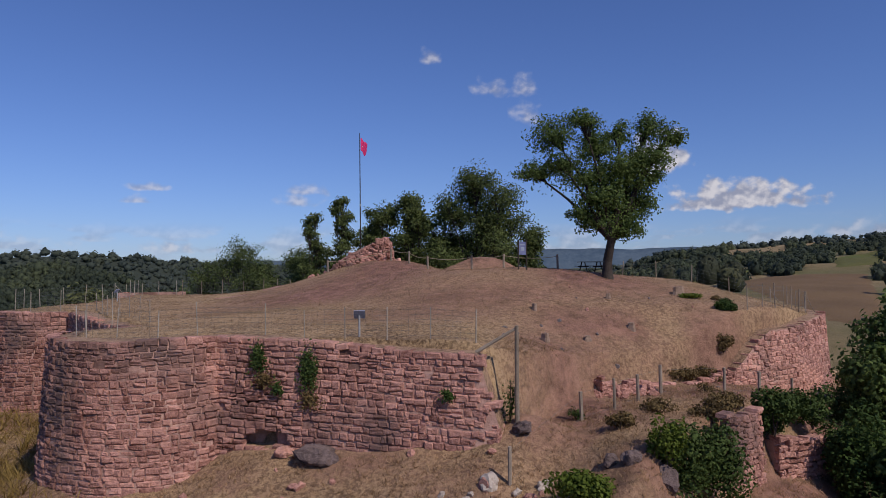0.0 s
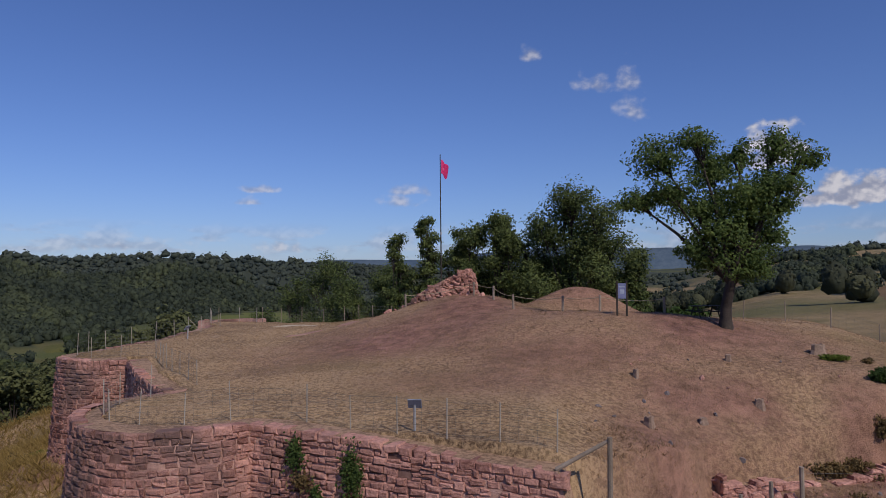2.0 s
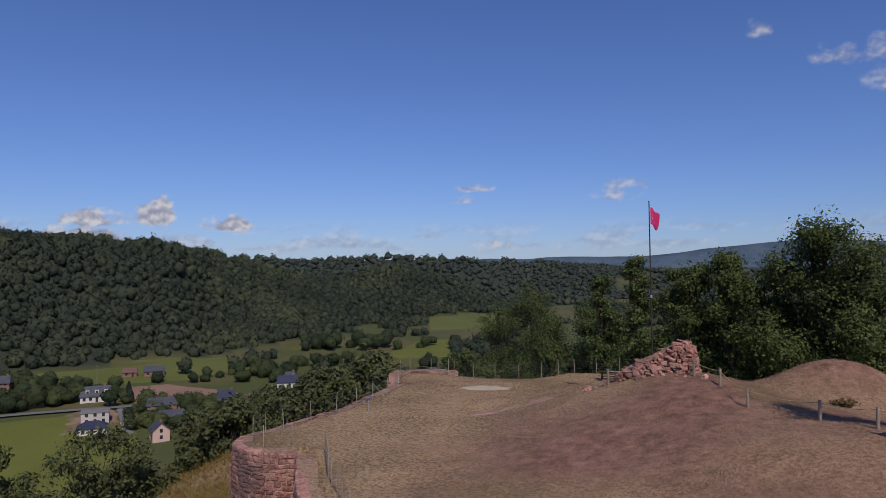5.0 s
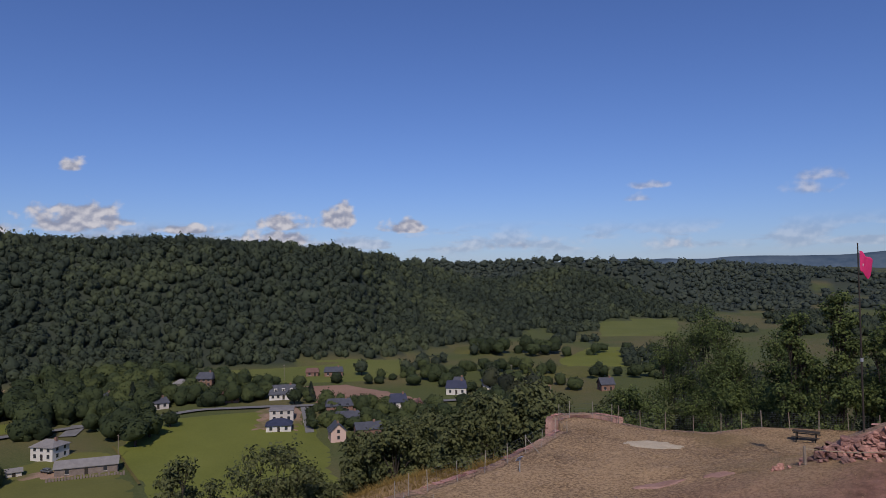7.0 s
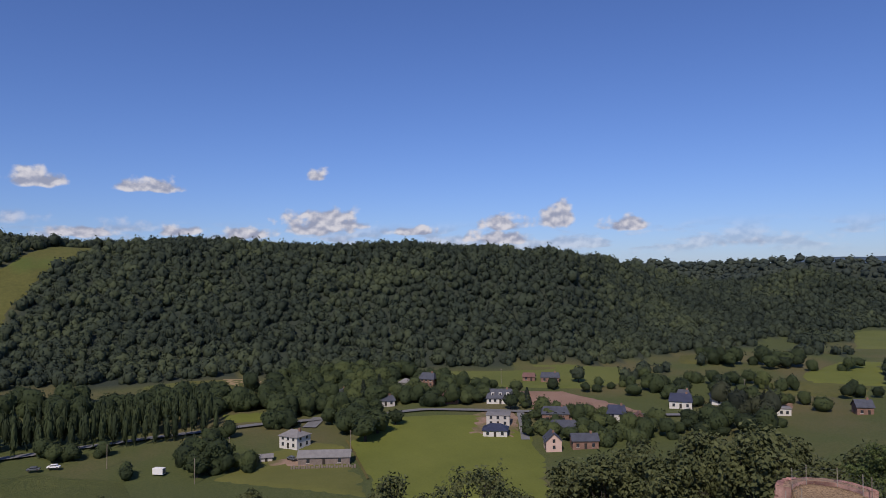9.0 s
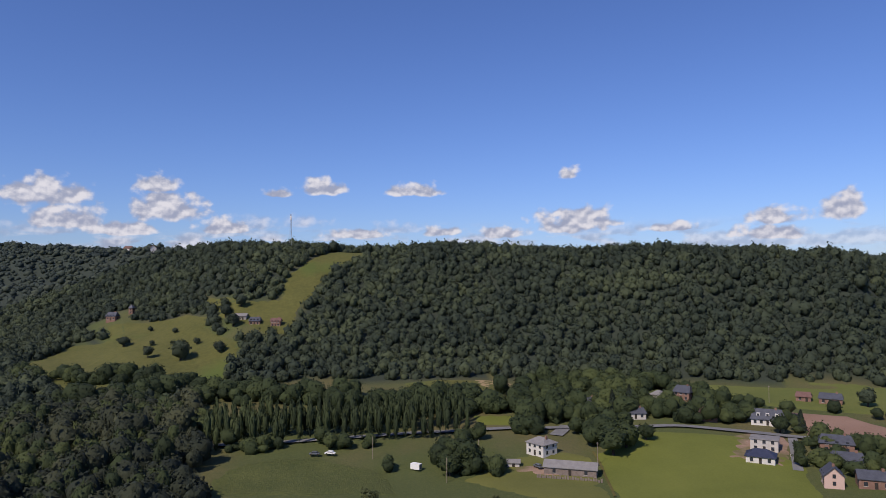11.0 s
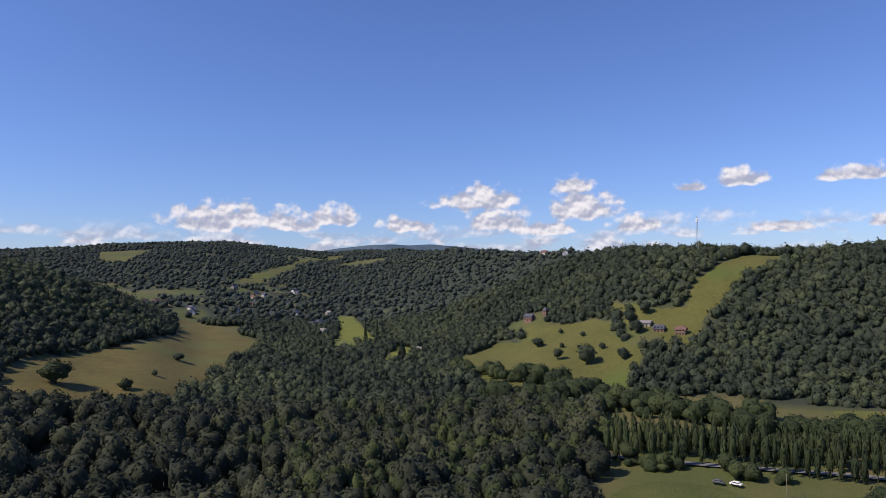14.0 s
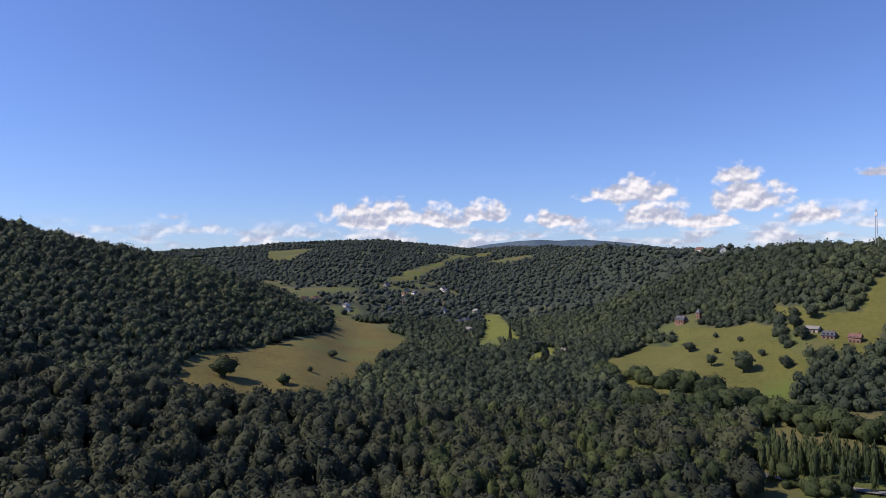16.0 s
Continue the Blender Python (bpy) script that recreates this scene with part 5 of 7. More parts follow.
wood("woodland", qx[k], qy[k], HAZY, rad, rad * rng.uniform(0.6, 0.95, n), M_HAZEWOODS, "far wooded hills tinted blue-green for haze", 0.5)

# hedges and groves of the valley floor: (x, y, reach along, reach across, turn, number, size)
GROVES = ((-288, 150, 22, 10, 60, 26, 4.2), (-300, 196, 24, 12, 40, 30, 4.0), (-312, 170, 18, 9, 60, 22, 4.5), (-330, 120, 40, 9, 80, 34, 5.0),
          (-256, 156, 11, 8, 40, 12, 4.8), (-262, 168, 7, 6, 20, 6, 3.2), (-250, 98, 10, 5, 70, 9, 4.2), (-255, 67, 3, 2, 60, 2, 3.0),
          (-290, 262, 18, 5, 40, 12, 3.4), (-268, 296, 14, 8, 30, 12, 4.2), (-246, 300, 16, 10, 30, 18, 4.6), (-220, 318, 20, 8, 40, 14, 4.2),
          (-256, 330, 20, 6, 30, 14, 4.0), (-232, 352, 26, 6, 30, 18, 4.4), (-262, 400, 26, 10, 40, 40, 5.5), (-222, 430, 20, 6, 60, 14, 4.0),
          (-200, 232, 12, 6, 50, 12, 3.2), (-222, 214, 8, 4, 50, 8, 2.6), (-240, 228, 6, 3, 40, 6, 2.6), (-196, 260, 14, 10, 30, 16, 4.0),
          (-180, 280, 16, 10, 30, 18, 4.2), (-284, 34, 28, 4, 88, 26, 3.2), (-310, -20, 30, 10, 85, 34, 4.6), (-330, -60, 34, 14, 80, 50, 5.0),
          (-355, 20, 40, 8, 88, 34, 5.0), (-372, -20, 30, 9, 88, 30, 5.2), (-400, -60, 34, 8, 70, 30, 5.0), (-424, -100, 40, 7, 70, 28, 4.6),
          (-346, 160, 30, 6, 80, 18, 4.2), (-345, 210, 26, 7, 60, 18, 4.2), (-275, 240, 6, 4, 40, 5, 3.0), (-190, 330, 16, 8, 40, 16, 4.4),
          (-170, 370, 20, 8, 30, 18, 4.4), (-330, 96, 30, 12, 80, 30, 5.0), (-318, 132, 24, 12, 80, 30, 4.8), (-298, 142, 18, 8, 80, 18, 4.4), (-276, 158, 10, 6, 60, 10, 4.0),
          (-300, 230, 14, 6, 50, 12, 3.8), (-252, 262, 10, 4, 40, 8, 3.2), (-228, 242, 10, 5, 40, 10, 3.2), (-212, 236, 8, 5, 40, 9, 3.0), (-238, 320, 16, 8, 40, 18, 4.2), (-206, 300, 10, 6, 40, 9, 3.6),
          (-340, 70, 26, 8, 85, 22, 4.6), (-360, 176, 24, 8, 70, 20, 4.8),
          (-273, 243, 8, 3, 0, 6, 3.0), (-257, 237, 5, 3, 37, 3, 3.3), (-228, 216, 5, 3, 74, 3, 3.6), (-217, 204, 8, 3, 111, 6, 3.9), (-242, 236, 5, 3, 148, 3, 4.2), (-228, 239, 5, 3, 5, 3, 3.0), (-228, 245, 8, 3, 42, 6, 3.3), (-224, 224, 5, 3, 79, 3, 3.6),
          (-289, 268, 5, 3, 116, 3, 3.9), (-316, 299, 8, 3, 153, 6, 4.2), (-286, 293, 5, 3, 10, 3, 3.0), (-265, 278, 5, 3, 47, 3, 3.3), (-278, 219, 8, 3, 84, 6, 3.6), (-290, 222, 5, 3, 121, 3, 3.9), (-300, 220, 5, 3, 158, 3, 4.2), (-294, 206, 8, 3, 15, 6, 3.0),
          (-296, 194, 5, 3, 52, 3, 3.3), (-314, 191, 5, 3, 89, 3, 3.6), (-328, 189, 8, 3, 126, 6, 3.9), (-321, 174, 5, 3, 163, 3, 4.2), (-311, 155, 5, 3, 20, 3, 3.0), (-299, 137, 8, 3, 57, 6, 3.3), (-326, 143, 5, 3, 94, 3, 3.6), (-319, 263, 5, 3, 131, 3, 3.9),
          (-315, 256, 8, 3, 168, 6, 4.2), (-306, 243, 5, 3, 25, 3, 3.0), (-303, 258, 5, 3, 62, 3, 3.3), (-281, 105, 8, 3, 99, 6, 3.6), (-268, 97, 5, 3, 136, 3, 3.9), (-264, 89, 5, 3, 173, 3, 4.2), (-254, 92, 8, 3, 30, 6, 3.0), (-281, 146, 5, 3, 67, 3, 3.3),
          (-278, 165, 5, 3, 104, 3, 3.6), (-277, 156, 8, 3, 141, 6, 3.9), (-281, 172, 5, 3, 178, 3, 4.2), (-310, 299, 5, 3, 35, 3, 3.0), (-304, 284, 8, 3, 72, 6, 3.3), (-313, 209, 5, 3, 109, 3, 3.6), (-325, 202, 5, 3, 146, 3, 3.9),
          (-262, 155, 9, 6, 40, 12, 5.2), (-303, 158, 9, 6, 60, 9, 4.8), (-312, 140, 12, 7, 60, 14, 5.0), (-338, 158, 9, 4, 60, 8, 4.4), (-303, 172, 10, 6, 60, 10, 4.6), (-292, 126, 9, 5, 70, 9, 4.6),
          (-358, 182, 14, 4, 60, 10, 4.2), (-333, 191, 12, 6, 60, 12, 4.8), (-322, 128, 10, 4, 80, 9, 4.6), (-300, 189, 8, 4, 60, 7, 4.2), (-320, 226, 12, 5, 60, 10, 4.2),
          (-253, 90, 7, 4, 70, 8, 4.4), (-288, 133, 8, 5, 60, 8, 4.6), (-318, 236, 10, 4, 60, 9, 4.4), (-316, 257, 10, 4, 60, 9, 4.6), (-276, 244, 6, 3, 40, 5, 3.4), (-241, 221, 6, 3, 40, 6, 3.0), (-212, 222, 7, 4, 40, 8, 3.2), (-204, 244, 9, 5, 40, 10, 3.6), (-352, 40, 20, 6, 85, 18, 4.6), (-362, -60, 24, 7, 80, 24, 5.0))
gx_, gy_, gr_ = [], [], []
for x, y, u, w, turn, num, size in GROVES:
    if y > 284:
        num, size = num // 2, size * 0.85
    p = rng.uniform(-1, 1, (num, 2)) * (u, w)
    c, s = math.cos(radians(turn)), math.sin(radians(turn))
    gx_ += list(x + c * p[:, 0] - s * p[:, 1])
    gy_ += list(y + s * p[:, 0] + c * p[:, 1])
    gr_ += list(size * rng.uniform(0.6, 1.15, num))
gx_, gy_, gr_ = np.array(gx_), np.array(gy_), np.array(gr_)
k = free_of_roads(gx_, gy_, 5)
for name in ("field_1", "field_3", "field_4", "field_19", "field_20", "field_21"):
    k &= ~in_poly(gx_, gy_, FIELDS[name][2])
gx_, gy_, gr_ = gx_[k], gy_[k], gr_[k]
wood("grove", gx_, gy_, GROVE, gr_ * 1.12, gr_ * rng.uniform(0.85, 1.3, len(gr_)), M_LIGHT, "mixed green trees and hedges between the houses", 0.8)

# rows of slim poplars
pop_x, pop_y = [], []
for r in range(5):
    for i in range(30):
        pop_x.append(-290 - 5.0 * r - 0.05 * i + rng.normal(0, 0.5))
        pop_y.append(-2 + 3.6 * i + rng.normal(0, 0.5) + 1.5 * (r % 2))
pop_x, pop_y = np.array(pop_x) + 2, np.array(pop_y)
k = free_of_roads(pop_x, pop_y, 4)
pop_x, pop_y = pop_x[k], pop_y[k]
n = len(pop_x)
wood("poplar_plantation", pop_x, pop_y, SLIM, rng.uniform(1.3, 2.0, n), rng.uniform(6.0, 8.5, n), M_POPLAR, "tall slim poplars planted in rows", 0.95)
# taller wood of the stream, left of the maize
qx, qy = jittered(-330, -170, -140, 22, 6.2, rng)
a_, d_ = polar(qx, qy)
wob = 30 * (vnoise(qx / 25, qy / 25, 61) - 0.5)
k = (a_ + 0.3 * wob > 101) & (a_ + 0.3 * wob < 128) & (d_ + wob > 225) & (d_ + wob < 345) & ~in_poly(qx, qy, FIELDS["field_5"][2]) & free_of_roads(qx, qy, 4)
n = int(k.sum())
wood("stream_wood", qx[k], qy[k], GROVE, 2.2 + 3.2 * rng.random(n) ** 1.5, rng.uniform(3.5, 7.5, n), M_LIGHT, "tall green trees crowding along the stream", 0.9)

# trees of the near slopes below the castle
M_BANK = leafy("bank_leaves", (0.050, 0.064, 0.026), (0.148, 0.160, 0.064), 0.3, 1.6, 0.3, 0.1, 0.25, 0.5)
M_TWIG = surface("twigs", (0.10, 0.085, 0.07), (0.2, 0.17, 0.14), 2.0, 0.9, 12.0, 0.3, 0.01)


def limb(segs, pts, r0, r1):
    n = len(pts) - 1
    for i, (p, q) in enumerate(zip(pts, pts[1:])):
        segs.append((tuple(p), tuple(q), r0 + (r1 - r0) * i / n, r0 + (r1 - r0) * (i + 1) / n))


def tree(name, x, y, z, clusters, trunk, leaves, size, label, material, seed, group="", droop=0.2):
    """A tree: trunk and limbs reaching into clusters of leaves (dx, dy, dz, rx, ry, rz over the foot)."""
    gen = np.random.default_rng(seed)
    ob = thing(name, x, y, z, 0, label, "tree", group)
    segs = []
    fork = min(c[2] - c[5] * 0.5 for c in clusters)
    fork = max(fork, 0.8)
    top = Vector((gen.normal(0, 0.15), gen.normal(0, 0.15), fork))
    limb(segs, [Vector((0, 0, -0.6)), Vector((0.03, 0.02, fork * 0.4)), top], trunk * 1.15, trunk * 0.8)
    segs.append(((0, 0, -0.6), (0, 0, 0.5), trunk * 1.7, trunk * 1.05))
    pts_all, out_all = [], []
    weight = np.array([c[3] * c[4] * c[5] for c in clusters]) ** 0.67
    weight /= weight.sum()
    for c, w in zip(clusters, weight):
        mid, rad = Vector(c[:3]), Vector(c[3:])
        bend = top.lerp(mid, 0.5) + Vector((gen.normal(0, 0.25), gen.normal(0, 0.25), 0.35))
        limb(segs, [top - Vector((0, 0, fork * 0.15)), bend, mid], trunk * 0.42, trunk * 0.12)
        tw = 14
        dirs = gen.normal(0, 1, (tw, 3))
        dirs[:, 2] = dirs[:, 2] * 0.8 + 0.15
        dirs /= np.linalg.norm(dirs, axis=1)[:, None]
        tips = np.array(mid) + dirs * np.array(rad) * 0.95
        for t in tips[:6 if size > 0.35 else 12]:
            limb(segs, [bend.lerp(mid, 0.6), mid.lerp(Vector(t), 0.55) + Vector((0, 0, 0.15)), Vector(t)], trunk * 0.11, trunk * 0.03)
        m = int(leaves * w)
        hub = gen.integers(0, tw * 3, m)
        cores = np.concatenate([tips, np.array(mid) + (tips - np.array(mid)) * 0.6, np.array(mid) + gen.normal(0, 0.45, (tw, 3)) * np.array(rad)])
        q_ = gen.normal(0, 1, (m, 3))
        q_ *= np.minimum(1.0, 1.7 / (np.linalg.norm(q_, axis=1) + 1e-6))[:, None]
        p = cores[hub] + q_ * 0.27 * np.array(rad)
        stray = gen.random(m) < 0.06
        p[stray] = np.array(bend.lerp(mid, 0.5)) + q_[stray] * np.array(rad) * 0.6
        o = (p - np.array(mid)) / np.array(rad)
        pts_all.append(p)
        out_all.append(o / (np.linalg.norm(o, axis=1)[:, None] + 1e-6) + np.array([0, 0, 0.5]))
    part("trunk", mesh_from("trunk", *rods(segs, 5), True), M_BARK, ob, "dark bark trunk with spreading limbs")
    v, f = sprays(np.concatenate(pts_all), np.concatenate(out_all), size, gen, 1.0, 0.6)
    part("crown", mesh_from("crown", v, f), material, ob, "airy crown of green leaves")
    return ob


def cluster_cloud(gen, n, rx, ry, z0, z1, r):
    """Leaf clusters filling a rounded crown."""
    out = []
    for i in range(n):
        a, u = gen.uniform(0, 2 * math.pi), math.sqrt(gen.random())
        h = (i + gen.random()) / n
        k = math.sin(math.pi * (0.18 + 0.72 * h)) ** 0.8
        s = r * gen.uniform(0.75, 1.25)
        out.append((rx * k * u * math.cos(a), ry * k * u * math.sin(a), z0 + (z1 - z0) * h, s, s, s * 0.8))
    return out


# the big tree by the picnic table
tx_, ty_ = 11.7, 72.1
BIG = ((-3.8, 0.2, 11.2, 1.5, 1.5, 0.95), (-1.6, -0.4, 12.0, 1.2, 1.2, 0.7), (-5.2, 0.3, 8.3, 1.3, 1.3, 0.6), (-3.2, -0.6, 8.8, 1.4, 1.4, 0.7), (-0.7, 0.9, 10.4, 1.5, 1.5, 1.0), (0.9, -0.2, 11.2, 0.9, 0.9, 0.7),
       (3.1, 0.0, 11.6, 1.0, 1.0, 0.9), (4.4, -0.5, 10.7, 1.0, 1.0, 0.7), (3.0, -0.6, 9.2, 1.3, 1.3, 0.9), (1.1, -0.3, 8.6, 1.7, 1.7, 1.1), (-1.2, 0.4, 7.7, 1.4, 1.4, 0.9), (1.7, 0.6, 7.0, 1.8, 1.8, 1.1),
       (-0.3, -0.5, 6.2, 1.6, 1.6, 1.0), (2.5, 0.5, 5.8, 1.2, 1.2, 0.9), (-1.8, -0.2, 5.0, 0.9, 0.9, 0.6), (0.5, 0.1, 4.8, 1.6, 1.6, 0.9), (-1.1, 0.2, 4.2, 0.9, 0.9, 0.6), (1.6, 0.2, 4.0, 1.1, 1.1, 0.7), (0.7, 0.0, 3.5, 0.9, 0.9, 0.5), (3.6, 0.4, 7.8, 0.7, 0.7, 0.5))
tree("broadleaf_tree", tx_, ty_, float(height(tx_, ty_)), [(a, b, 0.93 * c, 1.06 * d, 1.06 * e, 1.18 * g) for a, b, c, d, e, g in BIG], 0.36, 36000, 0.115, "tall airy tree with a dark trunk shading a picnic table", M_LEAF, 3)

# trees behind the mound: foot x, y, crown reach, foot of crown, height, clusters, leaves, label
BEHIND = ((3.3, 104.5, 5.6, 14.7, 34, 22000, "broad rounded green tree behind the mound"), (-4.6, 105.0, 3.0, 13.0, 26, 10000, "bushy green tree behind the ruin"),
          (-8.9, 106.0, 2.5, 11.9, 24, 8000, "light green tree behind the flagpole"), (-13.8, 105.5, 1.8, 12.6, 24, 4600, "slender airy tree beyond the back fence"),
          (-17.0, 105.5, 1.5, 10.9, 24, 3600, "slim young tree beyond the back fence"), (-34.0, 132.0, 5.2, 8.0, 24, 11000, "round dense bush-like tree beyond the fence"),
          (-24.0, 108.5, 2.6, 3.6, 12, 6000, "low bushy tree at the terrace corner"), (8.6, 103.0, 2.6, 8.4, 12, 5600, "small tree at the grove's edge"),
          (-11.8, 112.5, 3.2, 9.4, 14, 6000, "green tree in the grove behind the fence"), (-19.0, 111.0, 3.0, 6.0, 14, 6000, "green tree on the slope behind the fence"),
          (-1.0, 109.0, 4.0, 11.6, 16, 7000, "tall tree at the back of the grove"), (-28.0, 120.0, 4.2, 5.0, 16, 7000, "leafy tree on the slope behind the fence"),
          (-36.0, 112.0, 3.4, 1.2, 14, 6000, "leafy tree below the terrace corner"), (-6.0, 112.0, 4.0, 10.5, 14, 6000, "leafy tree at the back of the grove"),
          (-41.0, 134.0, 4.2, 5.6, 16, 6000, "leafy tree on the slope below the fence"), (-24.0, 128.0, 4.4, 7.2, 16, 7000, "leafy tree standing below the back fence"))
for i, (x, y, reach, high, num, leaves, label) in enumerate(BEHIND):
    g = np.random.default_rng(80 + i)
    z = float(height(x, y))
    leaves = int(leaves * 1.15)
    cl = cluster_cloud(g, num, reach, reach * 0.9, 0.4, high - z - 0.9, 0.36 * reach + 0.3)
    tree("broadleaf_tree", x, y, z, cl, 0.12 + 0.03 * reach, int(leaves * 1.7), 0.165, label, M_GROVE, 120 + i, "trees behind the mound")
# trees on the bank below the western wall
BANK = ((-46, 106, 4.5, 13), (-53, 102, 4.2, 10), (-58, 112, 5.0, 14), (-50, 118, 4.6, 13), (-66, 104, 5.0, 11), (-72, 114, 5.2, 14), (-64, 124, 4.8, 14),
        (-74, 106, 4.5, 11), (-54, 130, 5.0, 15), (-44, 122, 4.4, 13), (-84, 120, 5.0, 14), (-86, 84, 4.8, 18.5),
        (-42, 134, 4.5, 13), (-36, 122, 4.2, 12), (-30, 132, 4.5, 13), (-76, 132, 5, 14), (-92, 108, 4.8, 13), (-22, 122, 4, 11), (-12, 120, 4, 11), (-100, 60, 4.0, 11), (-98, 93, 5.5, 18), (-104, 84, 5, 15), (-112, 130, 4.5, 15), (-80, 94, 7.0, 15.5), (-193, 55, 5.5, 15.5), (-187, 91, 4.5, 13.5), (-186, 68, 4.5, 13.5), (-158, 148, 5.0, 12))
for i, (x, y, reach, tall_) in enumerate(BANK):
    g = np.random.default_rng(200 + i)
    tall_ = tall_ * (0.78 if x > -70 else 1.0)
    cl = cluster_cloud(g, 18, reach, reach, 1.2, tall_ - 1.5, 0.34 * reach)
    tree("broadleaf_tree", x, y, float(height(x, y)), cl, 0.22, 5000, 0.34, "dark green broadleaf tree on the bank below the castle", M_BANK, 300 + i, "trees on the bank")

# ---- village ----
M_PLASTER = surface("white_render", (0.54, 0.51, 0.46), (0.68, 0.65, 0.60), 0.3, 0.9, 4.0, 0.2, 0.01)
M_PINK = surface("pink_render", (0.52, 0.36, 0.30), (0.62, 0.45, 0.38), 0.3, 0.9, 4.0, 0.2, 0.01)
M_STONEWALL = surface("brown_stone_wall", (0.16, 0.09, 0.065), (0.30, 0.18, 0.135), 0.6, 0.95, 4.0, 0.6, 0.03)
M_GREYWALL = surface("grey_stone_wall", (0.22, 0.20, 0.18), (0.38, 0.35, 0.31), 0.6, 0.95, 4.0, 0.6, 0.03)
M_CONCRETE = surface("raw_concrete", (0.42, 0.39, 0.35), (0.58, 0.54, 0.49), 0.4, 0.9, 4.0, 0.3, 0.02)
M_SLATE = surface("slate_roof", (0.045, 0.048, 0.06), (0.10, 0.105, 0.125), 0.6, 0.55, 3.0, 0.4, 0.02)
M_BLUEROOF = surface("dark_blue_roof", (0.025, 0.03, 0.055), (0.055, 0.062, 0.10), 0.6, 0.5, 3.0, 0.3, 0.02)
M_REDROOF = surface("red_brown_roof", (0.11, 0.06, 0.05), (0.21, 0.12, 0.10), 0.6, 0.85, 3.0, 0.5, 0.03)
M_GREYROOF = surface("fibre_cement_roof", (0.16, 0.15, 0.145), (0.27, 0.255, 0.24), 0.5, 0.8, 3.0, 0.4, 0.03)
M_GLASS = surface("window_glass", (0.02, 0.024, 0.03), (0.05, 0.055, 0.065), 1.0, 0.12, 6.0, 0.0, spec=0.6)
M_BOARD = surface("barn_boards", (0.13, 0.10, 0.085), (0.27, 0.22, 0.19), 0.8, 0.9, 5.0, 0.5, 0.02)
WALL_MATS = {"white": M_PLASTER, "pink": M_PINK, "brown": M_STONEWALL, "grey": M_GREYWALL, "concrete": M_CONCRETE, "board": M_BOARD}
ROOF_MATS = {"slate": M_SLATE, "blue": M_BLUEROOF, "red": M_REDROOF, "grey": M_GREYROOF}


def roof_shape(w, d, h, rise, hip, over=0.45, thick=0.22):
    """Gable (hip 0) or hipped roof over a w by d house, with eaves."""
    bm = bmesh.new()
    x, y = w / 2 + over, d / 2 + over
    r = x - hip * y
    drop = rise * over / (d / 2)
    lower = [bm.verts.new(p) for p in ((-x, -y, h - drop), (x, -y, h - drop), (x, y, h - drop), (-x, y, h - drop))]
    ridge = [bm.verts.new((-r, 0, h + rise)), bm.verts.new((r, 0, h + rise))]
    bm.faces.new((lower[0], lower[1], ridge[1], ridge[0]))
    bm.faces.new((lower[2], lower[3], ridge[0], ridge[1]))
    if hip:
        bm.faces.new((lower[1], lower[2], ridge[1]))
        bm.faces.new((lower[3], lower[0], ridge[0]))
    bmesh.ops.recalc_face_normals(bm, faces=bm.faces)
    g = bmesh.ops.extrude_face_region(bm, geom=bm.faces[:])
    bmesh.ops.translate(bm, vec=(0, 0, thick), verts=[v for v in g["geom"] if isinstance(v, bmesh.types.BMVert)])
    bmesh.ops.recalc_face_normals(bm, faces=bm.faces)
    return bm


